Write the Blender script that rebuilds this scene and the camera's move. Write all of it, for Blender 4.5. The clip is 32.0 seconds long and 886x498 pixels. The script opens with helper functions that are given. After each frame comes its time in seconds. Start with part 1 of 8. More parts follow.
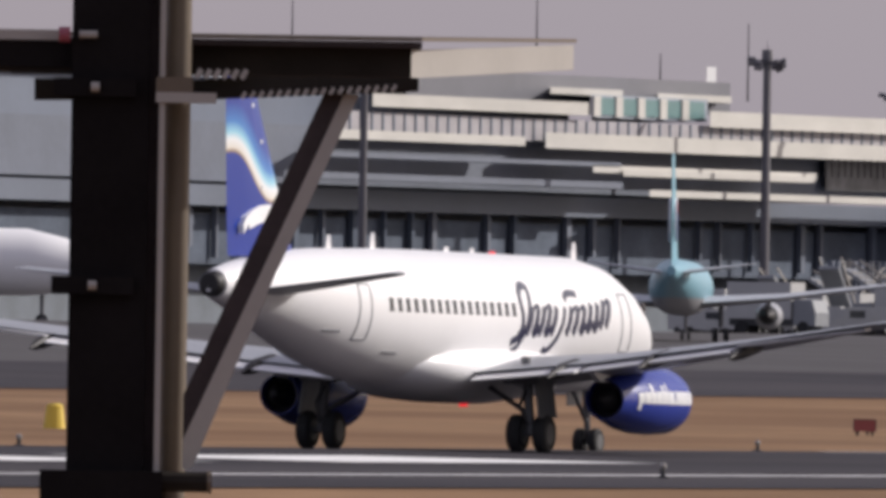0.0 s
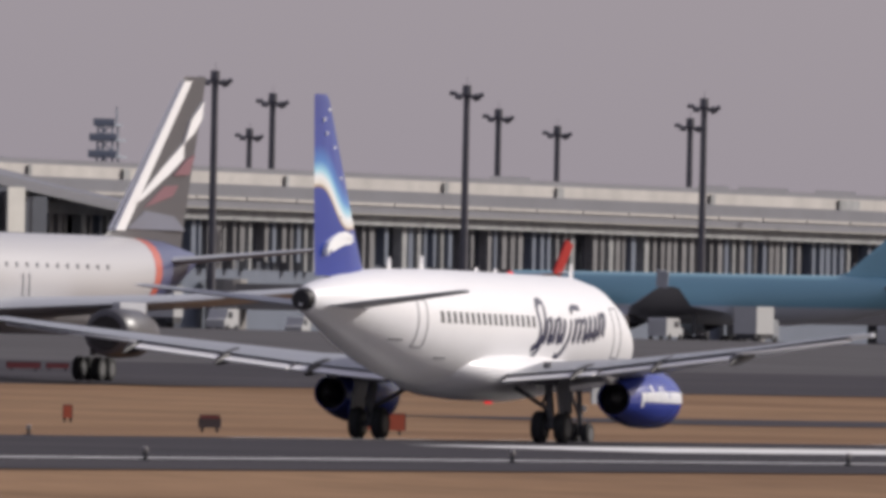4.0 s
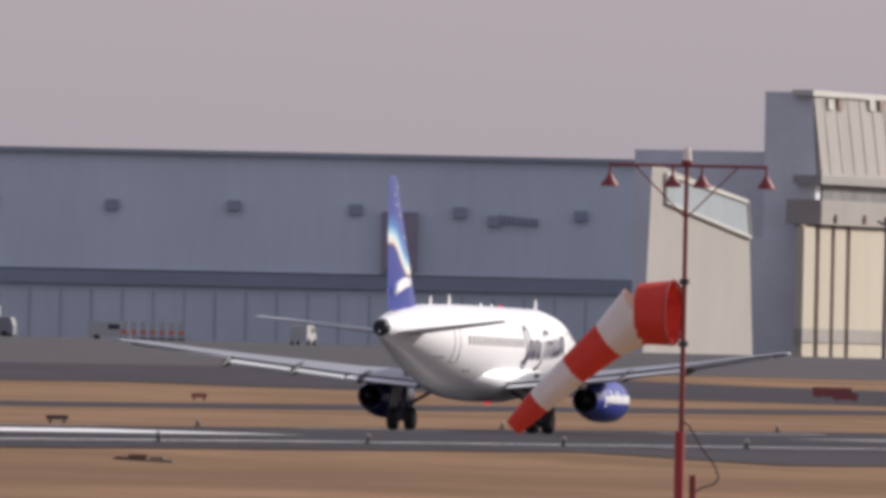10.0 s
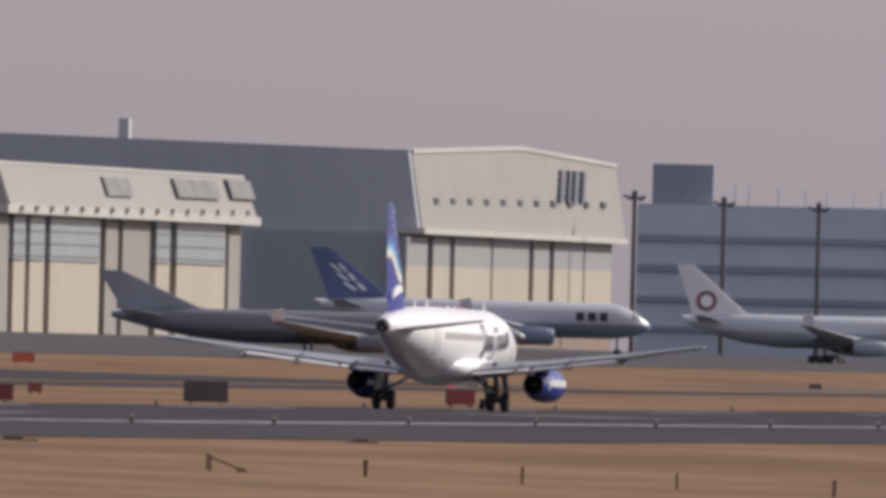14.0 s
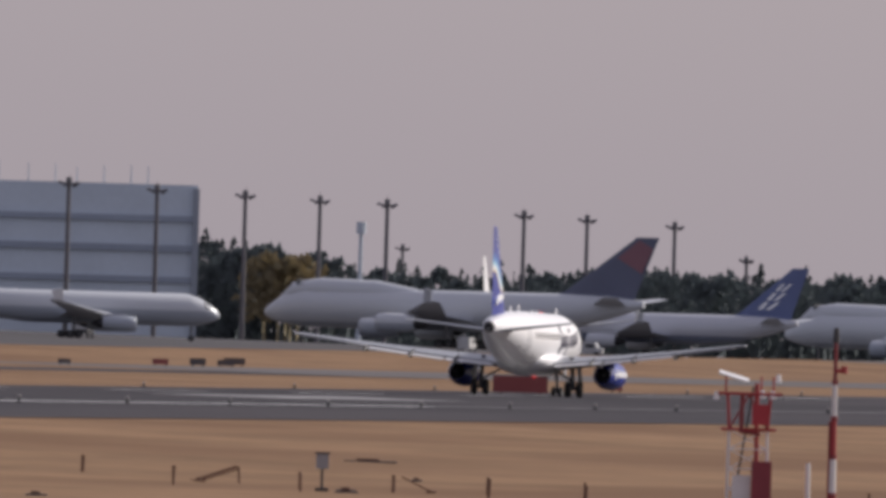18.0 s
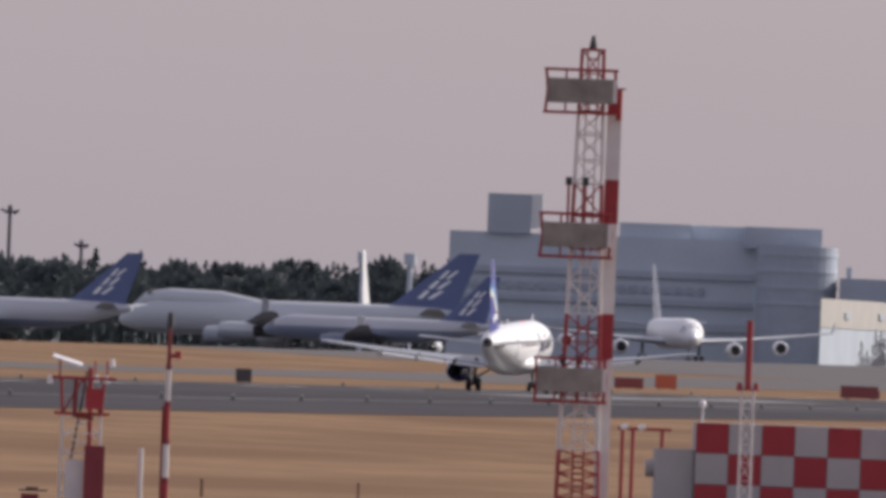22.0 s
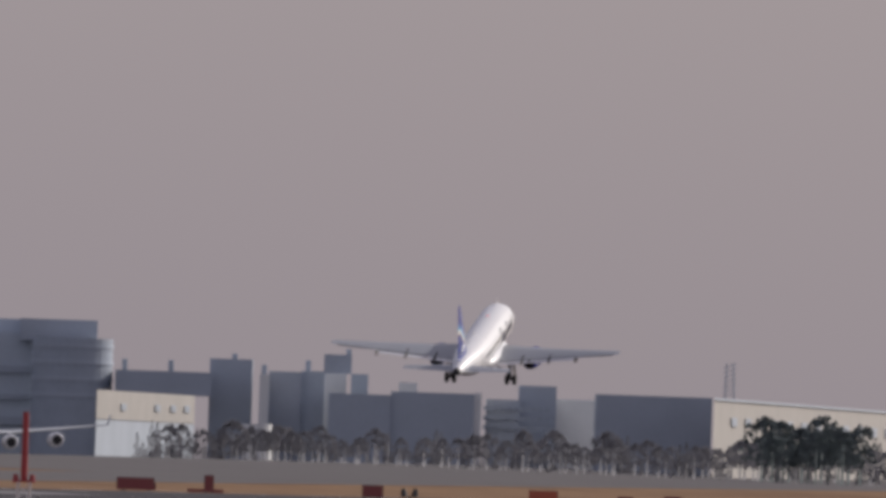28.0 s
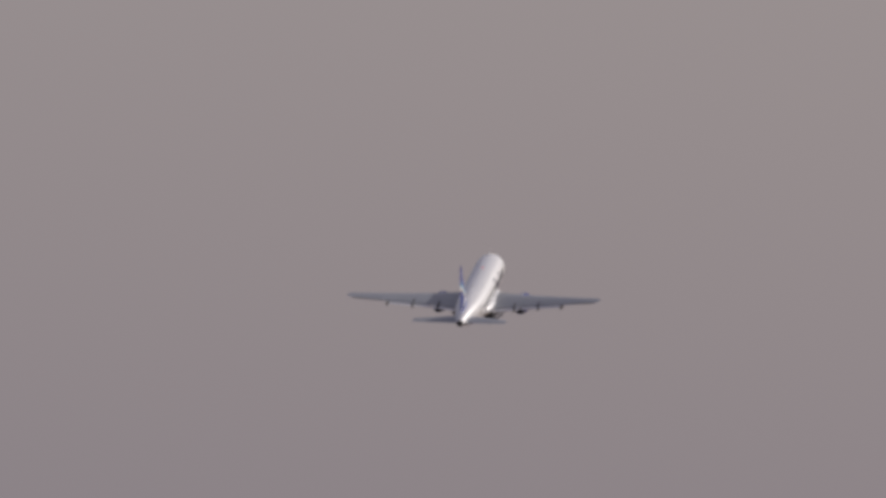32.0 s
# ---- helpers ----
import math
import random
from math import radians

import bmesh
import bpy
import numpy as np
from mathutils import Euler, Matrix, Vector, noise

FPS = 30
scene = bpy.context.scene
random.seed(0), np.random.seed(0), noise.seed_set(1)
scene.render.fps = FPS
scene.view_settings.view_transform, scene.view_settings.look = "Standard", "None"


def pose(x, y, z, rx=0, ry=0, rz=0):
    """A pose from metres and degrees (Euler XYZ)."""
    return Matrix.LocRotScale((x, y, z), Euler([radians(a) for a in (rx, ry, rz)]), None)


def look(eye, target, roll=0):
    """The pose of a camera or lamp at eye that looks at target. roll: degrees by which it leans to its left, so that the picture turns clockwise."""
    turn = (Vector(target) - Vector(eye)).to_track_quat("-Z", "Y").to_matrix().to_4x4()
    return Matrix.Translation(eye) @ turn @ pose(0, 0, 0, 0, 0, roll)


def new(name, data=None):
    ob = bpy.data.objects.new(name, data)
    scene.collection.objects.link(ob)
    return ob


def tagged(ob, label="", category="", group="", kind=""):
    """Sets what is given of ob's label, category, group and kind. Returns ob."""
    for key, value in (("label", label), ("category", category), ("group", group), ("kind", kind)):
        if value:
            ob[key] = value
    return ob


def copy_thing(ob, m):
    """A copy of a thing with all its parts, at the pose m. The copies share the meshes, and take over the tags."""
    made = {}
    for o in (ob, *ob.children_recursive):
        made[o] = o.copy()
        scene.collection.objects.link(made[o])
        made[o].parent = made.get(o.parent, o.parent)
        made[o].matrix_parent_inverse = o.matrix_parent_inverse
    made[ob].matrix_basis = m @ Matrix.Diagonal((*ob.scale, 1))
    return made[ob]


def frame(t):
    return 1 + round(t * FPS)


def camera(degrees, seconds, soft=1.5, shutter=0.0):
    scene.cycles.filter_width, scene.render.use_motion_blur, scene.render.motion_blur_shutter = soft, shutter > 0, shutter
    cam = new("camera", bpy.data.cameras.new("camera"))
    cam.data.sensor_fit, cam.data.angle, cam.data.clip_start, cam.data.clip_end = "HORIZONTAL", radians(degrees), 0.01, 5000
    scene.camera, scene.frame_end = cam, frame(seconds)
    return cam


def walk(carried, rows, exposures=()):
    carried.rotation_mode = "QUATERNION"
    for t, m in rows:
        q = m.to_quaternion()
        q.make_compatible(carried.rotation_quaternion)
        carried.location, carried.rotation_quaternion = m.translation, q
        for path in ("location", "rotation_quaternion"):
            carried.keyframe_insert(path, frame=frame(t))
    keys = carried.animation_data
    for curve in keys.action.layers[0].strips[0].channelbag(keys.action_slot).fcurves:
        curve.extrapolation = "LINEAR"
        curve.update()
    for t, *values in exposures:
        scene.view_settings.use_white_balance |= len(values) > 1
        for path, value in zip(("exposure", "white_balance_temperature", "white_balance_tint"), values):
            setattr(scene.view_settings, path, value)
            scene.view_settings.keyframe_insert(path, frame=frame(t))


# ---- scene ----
EYE = Vector((0, 0, 2.3))
RUNWAY_X = -225.0
CAMERA_ROWS = [   # seconds, bearing left of the runway's heading and rise over the horizon in milliradians, lean in degrees
    (0.0, 398.75, 5.13, 0.90),
    (0.5, 391.45, 5.10, 0.92),
    (1.0, 383.81, 5.10, 0.99),
    (1.5, 376.16, 5.10, 1.10),
    (2.0, 368.61, 5.14, 1.10),
    (2.5, 361.07, 5.16, 1.14),
    (4.5, 330.77, 5.28, 1.25),
    (5.0, 323.08, 5.35, 1.40),
    (5.5, 315.38, 5.39, 1.42),
    (6.0, 307.64, 5.33, 1.32),
    (6.5, 299.91, 5.24, 1.34),
    (7.0, 292.28, 5.06, 1.53),
    (7.5, 284.79, 4.85, 1.43),
    (8.0, 277.56, 4.71, 1.11),
    (8.5, 270.25, 4.70, 1.21),
    (9.0, 263.07, 5.10, 1.37),
    (9.5, 256.36, 5.56, 1.27),
    (10.0, 249.36, 5.47, 1.22),
    (10.5, 242.61, 5.39, 1.27),
    (11.0, 236.45, 5.24, 1.24),
    (11.5, 230.27, 5.15, 1.35),
    (12.0, 224.23, 5.14, 1.42),
    (12.5, 218.34, 5.21, 1.40),
    (13.0, 212.34, 5.21, 1.41),
    (13.5, 206.42, 5.19, 1.32),
    (14.0, 200.76, 5.10, 1.36),
    (14.5, 195.57, 4.98, 1.43),
    (15.0, 190.90, 4.84, 1.45),
    (15.5, 186.68, 4.76, 1.51),
    (17.5, 171.43, 4.72, 1.58),
    (18.0, 167.55, 4.84, 1.66),
    (18.5, 163.91, 4.94, 1.56),
    (19.0, 160.43, 5.03, 1.65),
    (19.5, 157.02, 5.10, 1.72),
    (20.0, 153.48, 5.09, 1.82),
    (20.5, 149.71, 5.09, 1.95),
    (21.0, 145.84, 5.07, 2.03),
    (21.5, 141.95, 5.05, 2.10),
    (22.0, 138.12, 5.13, 2.17),
    (22.5, 134.77, 5.27, 2.24),
    (23.0, 131.74, 5.46, 2.28),
    (23.5, 128.81, 5.66, 2.32),
    (24.0, 125.99, 5.92, 2.32),
    (24.5, 123.22, 6.22, 2.27),
    (25.0, 120.51, 6.57, 2.34),
    (25.5, 117.80, 6.95, 2.28),
    (26.0, 115.14, 7.40, 2.30),
    (26.5, 112.60, 7.91, 2.25),
    (28.5, 104.35, 11.37, 1.84),
    (29.0, 102.37, 12.54, 1.68),
    (29.5, 100.51, 13.87, 1.40),
    (30.0, 98.84, 15.20, 1.46),
    (30.5, 97.26, 16.42, 1.20),
    (31.0, 95.80, 17.62, 1.10),
    (31.5, 94.27, 18.90, 1.10),
    (32.0, 92.75, 20.39, 1.10),
]


TURN = 0.0   # bearing that a building under work squarely faces, in milliradians


def at(b, r, d):
    """The place on the bearing b, r milliradians over the horizon, at d metres."""
    return Vector((-d * math.sin(b / 1000), d * math.cos(b / 1000), EYE.z + d * r / 1000))


def on_x(b, r, x):
    """The place on that bearing on the upright plane at x."""
    return at(b, r, -x / math.sin(b / 1000))


def on_y(b, r, y):
    """The same on an upright plane across the sight line, y metres off, in the turned frame of a building."""
    b -= TURN
    return at(b, r, y / math.cos(b / 1000))


cam = camera(2.2457, 32.0, soft=4.2)
walk(cam, [(t, look(EYE, at(b, r, 1000), lean)) for t, b, r, lean in CAMERA_ROWS],
     exposures=[(0.0, -0.04), (2.5, -0.2), (4.5, -0.2), (5.0, -0.15), (6.0, 0.0), (7.0, 0.08), (8.0, 0.04), (9.0, 0.08), (10.0, 0.08), (11.0, -0.05), (12.0, -0.18), (13.0, -0.22), (14.0, -0.12), (15.0, -0.05), (18.0, -0.08), (20.0, -0.08), (21.0, 0.0), (22.5, 0.05), (25.0, -0.02), (26.5, -0.12), (28.5, -0.5), (30.0, -0.62), (32.0, -0.7)])

# ---- world and sun ----
SUN_TO = Vector((0.64, 0.6, 0.5)).normalized()
world = bpy.data.worlds.new("sky")
scene.world = world
world.use_nodes = True
nt = world.node_tree
sky = nt.nodes.new("ShaderNodeTexSky")
sky.sky_type, sky.sun_disc = "NISHITA", False
sky.sun_elevation = math.asin(SUN_TO.z)
sky.sun_rotation = math.atan2(SUN_TO.x, SUN_TO.y)
sky.air_density, sky.dust_density, sky.ozone_density = 1.0, 3.0, 1.0
clear = nt.nodes["Background"]
nt.links.new(sky.outputs[0], clear.inputs[0])
clear.inputs[1].default_value = 0.05
haze = nt.nodes.new("ShaderNodeBackground")   # winter haze, even over the whole sky
haze.inputs[0].default_value, haze.inputs[1].default_value = (0.89, 0.80, 0.962, 1), 0.35
both = nt.nodes.new("ShaderNodeAddShader")
nt.links.new(clear.outputs[0], both.inputs[0])
nt.links.new(haze.outputs[0], both.inputs[1])
nt.links.new(both.outputs[0], nt.nodes["World Output"].inputs[0])
sun = new("sun", bpy.data.lights.new("sun", "SUN"))
sun.data.energy, sun.data.angle, sun.data.color = 3.9, radians(0.6), (1.0, 0.95, 0.9)
sun.matrix_world = look(SUN_TO * 100, (0, 0, 0))

# ---- materials ----


def mat(name, color, rough=0.6, metal=0.0, vary=0.12, size=1.0, bump=0.0, fine=12.0, spec=0.5, stretch=(1, 1, 1)):
    """A surface with stains at `size` metres and grain `fine` times smaller."""
    m = bpy.data.materials.new(name)
    m.use_nodes = True
    t = m.node_tree
    n, l = t.nodes, t.links
    b = n["Principled BSDF"]
    b.inputs["Roughness"].default_value, b.inputs["Metallic"].default_value = rough, metal
    b.inputs["Specular IOR Level"].default_value = spec
    if vary <= 0:
        b.inputs["Base Color"].default_value = (*color, 1)
        return m
    co = n.new("ShaderNodeTexCoord")
    mp = n.new("ShaderNodeMapping")
    mp.inputs["Scale"].default_value = stretch
    l.new(co.outputs["Object"], mp.inputs[0])
    big, small = n.new("ShaderNodeTexNoise"), n.new("ShaderNodeTexNoise")
    big.inputs["Scale"].default_value, small.inputs["Scale"].default_value = 1 / size, fine / size
    big.inputs["Detail"].default_value, small.inputs["Detail"].default_value = 4, 3
    for q in (big, small):
        l.new(mp.outputs[0], q.inputs["Vector"])
    mix = n.new("ShaderNodeMath")
    mix.operation = "MULTIPLY_ADD"
    l.new(small.outputs[0], mix.inputs[0])
    mix.inputs[1].default_value = 0.5
    l.new(big.outputs[0], mix.inputs[2])
    ramp = n.new("ShaderNodeMapRange")
    ramp.inputs[1].default_value, ramp.inputs[2].default_value = 0.45, 1.05
    ramp.inputs[3].default_value, ramp.inputs[4].default_value = 1 - vary, 1 + vary
    l.new(mix.outputs[0], ramp.inputs[0])
    oi = n.new("ShaderNodeObjectInfo")
    tone = n.new("ShaderNodeMapRange")
    tone.inputs[3].default_value, tone.inputs[4].default_value = 1 - vary * 0.4, 1 + vary * 0.4
    l.new(oi.outputs["Random"], tone.inputs[0])
    mul = n.new("ShaderNodeMath")
    mul.operation = "MULTIPLY"
    l.new(ramp.outputs[0], mul.inputs[0])
    l.new(tone.outputs[0], mul.inputs[1])
    col = n.new("ShaderNodeVectorMath")
    col.operation = "SCALE"
    col.inputs[0].default_value = color
    l.new(mul.outputs[0], col.inputs["Scale"])
    l.new(col.outputs[0], b.inputs["Base Color"])
    if bump:
        bp = n.new("ShaderNodeBump")
        bp.inputs["Strength"].default_value = bump
        bp.inputs["Distance"].default_value = size * 0.05
        l.new(mix.outputs[0], bp.inputs["Height"])
        l.new(bp.outputs[0], b.inputs["Normal"])
    return m


M_GRASS = mat("dry_grass", (0.226, 0.14, 0.083), 0.95, vary=0.32, size=11, fine=7, bump=0.3, stretch=(1, .5, 1), spec=0.05)


def patchy(m, other, size, stretch):
    """Lays broad patches of another colour over a surface."""
    n, l = m.node_tree.nodes, m.node_tree.links
    b = n["Principled BSDF"]
    first = b.inputs["Base Color"].links[0].from_socket
    co, mp, no, mix = n.new("ShaderNodeTexCoord"), n.new("ShaderNodeMapping"), n.new("ShaderNodeTexNoise"), n.new("ShaderNodeMix")
    mp.inputs["Scale"].default_value = stretch
    no.inputs["Scale"].default_value, no.inputs["Detail"].default_value = 1 / size, 5
    rg = n.new("ShaderNodeMapRange")
    rg.inputs[1].default_value, rg.inputs[2].default_value = 0.47, 0.64
    l.new(co.outputs["Object"], mp.inputs[0])
    l.new(mp.outputs[0], no.inputs["Vector"])
    l.new(no.outputs[0], rg.inputs[0])
    mix.data_type = "RGBA"
    l.new(rg.outputs[0], mix.inputs["Factor"])
    l.new(first, mix.inputs["A"])
    mix.inputs["B"].default_value = (*other, 1)
    l.new(mix.outputs["Result"], b.inputs["Base Color"])


patchy(M_GRASS, (0.182, 0.107, 0.064), 26, (1, .3, 1))
M_ASPHALT = mat("asphalt", (0.043, 0.039, 0.046), 0.9, vary=0.25, size=18, spec=0.1)
patchy(M_ASPHALT, (0.056, 0.05, 0.056), 16, (1, .15, 1))
# Far asphalt and pavement paled, far markings dulled: distance haze put into the colours.
M_FARASPHALT = mat("hazed_asphalt", (0.066, 0.061, 0.067), 0.9, vary=0.2, size=20, spec=0.1)
M_FARPAVE = mat("hazed_pavement", (0.13, 0.12, 0.12), 0.9, vary=0.15, size=25, spec=0.1)
M_LINEHAZED = mat("hazed_runway_paint", (0.24, 0.23, 0.235), 0.8, vary=0.35, size=3, stretch=(1, .3, 1))
M_APRON = mat("apron_concrete", (0.086, 0.081, 0.085), 0.9, vary=0.2, size=25, spec=0.1)
M_LINE = mat("runway_paint", (0.72, 0.71, 0.7), 0.7, vary=0.2, size=2)
M_WHITE = mat("white_paint", (0.8, 0.79, 0.8), 0.35, vary=0.03, size=3)
M_GREYWALL = mat("grey_cladding", (0.26, 0.28, 0.32), 0.7, vary=0.08, size=8)
M_DARK = mat("dark_cladding", (0.13, 0.15, 0.195), 0.6, vary=0.1, size=8)
M_ROOF = mat("grey_roof", (0.15, 0.15, 0.17), 0.6, vary=0.1, size=10)
M_STEEL = mat("dark_steel", (0.05, 0.05, 0.055), 0.5, metal=0.4, vary=0.1, size=1)
M_RED = mat("red_paint", (0.5, 0.03, 0.03), 0.5, vary=0.1, size=1)


# ---- shapes ----
def part(name, bm, material, parent=None, label="", smooth=False):
    """Links a bmesh as one mesh object under a thing or a part."""
    me = bpy.data.meshes.new(name)
    bm.to_mesh(me)
    bm.free()
    me.materials.append(material)
    if smooth:
        me.shade_smooth()
    ob = new(name, me)
    if parent:
        ob.parent = parent
    if label:
        ob["label"] = label
    return ob


def thing(name, m, label, category, group="", kind=""):
    ob = new(name)
    ob.matrix_world = m
    ob.empty_display_size = 0.1
    return tagged(ob, label, category, group, kind)


def box(bm, x0, x1, y0, y1, z0, z1, m=None):
    vs = [bm.verts.new((x, y, z)) for z in (z0, z1) for x, y in ((x0, y0), (x1, y0), (x1, y1), (x0, y1))]
    for f in ((3, 2, 1, 0), (4, 5, 6, 7), (0, 1, 5, 4), (1, 2, 6, 5), (2, 3, 7, 6), (3, 0, 4, 7)):
        bm.faces.new([vs[i] for i in f])
    if m is not None:
        bmesh.ops.transform(bm, matrix=m, verts=vs)
    return bm


def boxed(*a):
    return box(bmesh.new(), *a)


def rod(bm, a, b, r, r2=None, n=8):
    """A round bar from a to b."""
    a, b = Vector(a), Vector(b)
    r2 = r if r2 is None else r2
    q = (b - a).to_track_quat("Z", "Y").to_matrix()
    rings = []
    for p, s in ((a, r), (b, r2)):
        rings.append([bm.verts.new(p + q @ Vector((s * math.cos(2 * math.pi * i / n), s * math.sin(2 * math.pi * i / n), 0))) for i in range(n)])
    for i in range(n):
        bm.faces.new((rings[0][i], rings[0][(i + 1) % n], rings[1][(i + 1) % n], rings[1][i]))
    bm.faces.new(rings[0][::-1])
    bm.faces.new(rings[1])
    return bm


def loft(bm, rings, close=True):
    """A skin over rings of equally many points."""
    vs = [[bm.verts.new(p) for p in ring] for ring in rings]
    n = len(vs[0])
    for a, b in zip(vs, vs[1:]):
        for i in range(n):
            bm.faces.new((a[i], a[(i + 1) % n], b[(i + 1) % n], b[i]))
    if close:
        bm.faces.new(vs[0][::-1])
        bm.faces.new(vs[-1])
    return bm


def ring_y(y, cz, rx, rz, n=32, cx=0.0):
    return [(cx + rx * math.sin(2 * math.pi * i / n), y, cz + rz * math.cos(2 * math.pi * i / n)) for i in range(n)]


# ---- ground ----
PROFILE = [(-4000, 4.6), (-390, 4.4), (-300, 2.56), (-262, 1.8), (-236, 1.1), (-196, 0.4), (-120, -0.2), (-60, -0.35), (-40, -0.4), (-30, -0.25), (0, 0.0),
           (30, -0.25), (38, -0.35), (46, -0.7), (100, -2.0), (185, -2.1), (215, 0.3), (222, 0.7), (1500, 0.7)]


DIP = [(0, 0), (550, .02), (650, .08), (750, .14), (900, .36), (1000, .34), (1300, .36), (1500, .16), (1700, .06), (1900, 0), (9000, 0)]


def dip(q, y):
    """The long hollow of the runway along its length; it fades out in the grass on both sides."""
    side = max(0, min(1, (100 - q) / 54, (q + 196) / 110))
    for (a, za), (b, zb) in zip(DIP, DIP[1:]):
        if a <= y <= b:
            return side * (za + (zb - za) * (y - a) / (b - a))
    return 0.0


def ground_z(x, y):
    """The height of the ground: the runway's crown, the fall of the grass beside it, the rise to the apron."""
    q = x - RUNWAY_X
    for (a, za), (b, zb) in zip(PROFILE, PROFILE[1:]):
        if q <= b:
            z = za + (zb - za) * (q - a) / (b - a)
            if z > 0 and q < 0:
                z *= 1 - 0.5 * min(1, max(0, (y - 2900) / 1500))    # the apron falls towards its far end
            if y > 2600 and -300 < q < -60:     # a low rise between the runway's far end and the apron
                z += 0.0022 * (y - 2600) * min(1, (-60 - q) / 60, (q + 300) / 38)
            return z + 0.0004 * min(y, 1900) - 0.1 - dip(q, y)
    return 0.7


def strip(name, q0, q1, y0, y1, material, lift=0.0, label="", category="", step=60, bm=None):
    """A strip along the runway between two distances from its centre line."""
    own = bm is None
    bm = bm or bmesh.new()
    qs = sorted({q0, q1, *[q for q, _ in PROFILE if q0 < q < q1]})
    n = max(1, round((y1 - y0) / step))
    prev = None
    for i in range(n + 1):
        y = y0 + (y1 - y0) * i / n
        row = [bm.verts.new((RUNWAY_X + q, y, ground_z(RUNWAY_X + q, y) + lift)) for q in qs]
        if prev:
            for k in range(len(row) - 1):
                bm.faces.new((prev[k], prev[k + 1], row[k + 1], row[k]))
        prev = row
    if own:
        return tagged(part(name, bm, material), label, category, kind="structure")


strip("ground", -4000, 1500, -400, 4950, M_GRASS, 0, "dry tan winter grass beside the runway", "grass", 50)
strip("runway", -38, 39, -400, 1500, M_ASPHALT, 0.03, "dark grey asphalt runway with white markings", "runway", 50)
strip("runway_far_end", -38, 39, 1500, 4900, M_FARASPHALT, 0.03, "grey asphalt of the runway's far end, haze put into its colour", "runway", 50)
strip("runway_shoulder", 39, 46, 750, 4900, M_ASPHALT, 0.03, "dark asphalt shoulder of the runway", "runway shoulder", 50)
strip("taxiway", -262, -206, -400, 1900, M_ASPHALT, 0.034, "dark asphalt taxiway beyond the runway", "taxiway", 50)
strip("crossing_taxiway", -206, -138, 1600, 1850, M_ASPHALT, 0.034, "dark asphalt crossing to the apron", "taxiway", 50)
strip("far_taxiway", -165, -118, 2000, 4900, M_FARPAVE, 0.03, "wide strip beside the far runway end, haze put into its grey", "taxiway", 50)
strip("far_apron_edge", -262, -165, 3200, 4900, M_FARPAVE, 0.034, "strip between the far taxiway and the apron, haze put into its grey", "taxiway", 50)
strip("service_road", -130, -112, 1000, 2000, M_ASPHALT, 0.03, "narrow dark service road through the grass", "road", 50)
strip("apron", -3900, -262, -400, 4900, M_APRON, 0.03, "grey concrete apron before the buildings", "apron", 50)
bm = bmesh.new()
for k in range(28):   # a turn-off that leaves the runway at a slant
    vs = []
    for q in (-38 - k * 6, -44 - k * 6):
        for w in (0, 20):
            y = 850 + (-38 - q) * 3.2 + w
            vs.append(bm.verts.new((RUNWAY_X + q, y, ground_z(RUNWAY_X + q, y) + .04)))
    bm.faces.new((vs[0], vs[1], vs[3], vs[2]))
tagged(part("exit_taxiway", bm, M_ASPHALT), "dark asphalt turn-off slanting from the runway", "taxiway", kind="structure")
strip("edge_line", 29.5, 30.4, -400, 1150, M_LINE, 0.045, "white runway edge line", "marking", 50)
strip("edge_line_far", 29.5, 30.4, 1150, 4900, M_LINEHAZED, 0.045, "white runway edge line, dulled for distance haze", "marking", 50)

# ---- more materials and shapes ----
M_WING = mat("wing_grey", (0.29, 0.3, 0.33), 0.4, vary=0.06, size=2)
M_TYRE = mat("tyre_rubber", (0.02, 0.02, 0.022), 0.85, vary=0.15, size=0.3)
M_RIM = mat("wheel_rim", (0.1, 0.1, 0.105), 0.6, metal=0.3, vary=0.1, size=0.2)
M_NACELLE = mat("blue_nacelle_paint", (0.03, 0.05, 0.3), 0.25, vary=0.04, size=1)
M_SOOT = mat("sooty_metal", (0.035, 0.033, 0.035), 0.55, metal=0.5, vary=0.2, size=0.3)
M_LIP = mat("bare_metal_lip", (0.7, 0.7, 0.72), 0.25, metal=0.9, vary=0.03, size=0.5)
M_NAVY = mat("navy_script_paint", (0.012, 0.014, 0.05), 0.4, vary=0.05, size=1)
M_LETTER = mat("white_lettering", (0.85, 0.85, 0.86), 0.4, vary=0.02, size=1)
M_SEAM = mat("seam_grey", (0.28, 0.28, 0.3), 0.5, vary=0.05, size=1)
M_GLASS = mat("dark_glass", (0.03, 0.035, 0.045), 0.12, vary=0.1, size=1)
M_LENS = mat("red_lens", (0.5, 0.02, 0.02), 0.2, vary=0.02, size=0.2)
M_LENS.node_tree.nodes["Principled BSDF"].inputs["Emission Color"].default_value = (1, 0.04, 0.05, 1)   # lit beacon
M_LENS.node_tree.nodes["Principled BSDF"].inputs["Emission Strength"].default_value = 0.9
M_STRUT = mat("gear_steel", (0.12, 0.12, 0.13), 0.4, metal=0.3, vary=0.1, size=0.3)


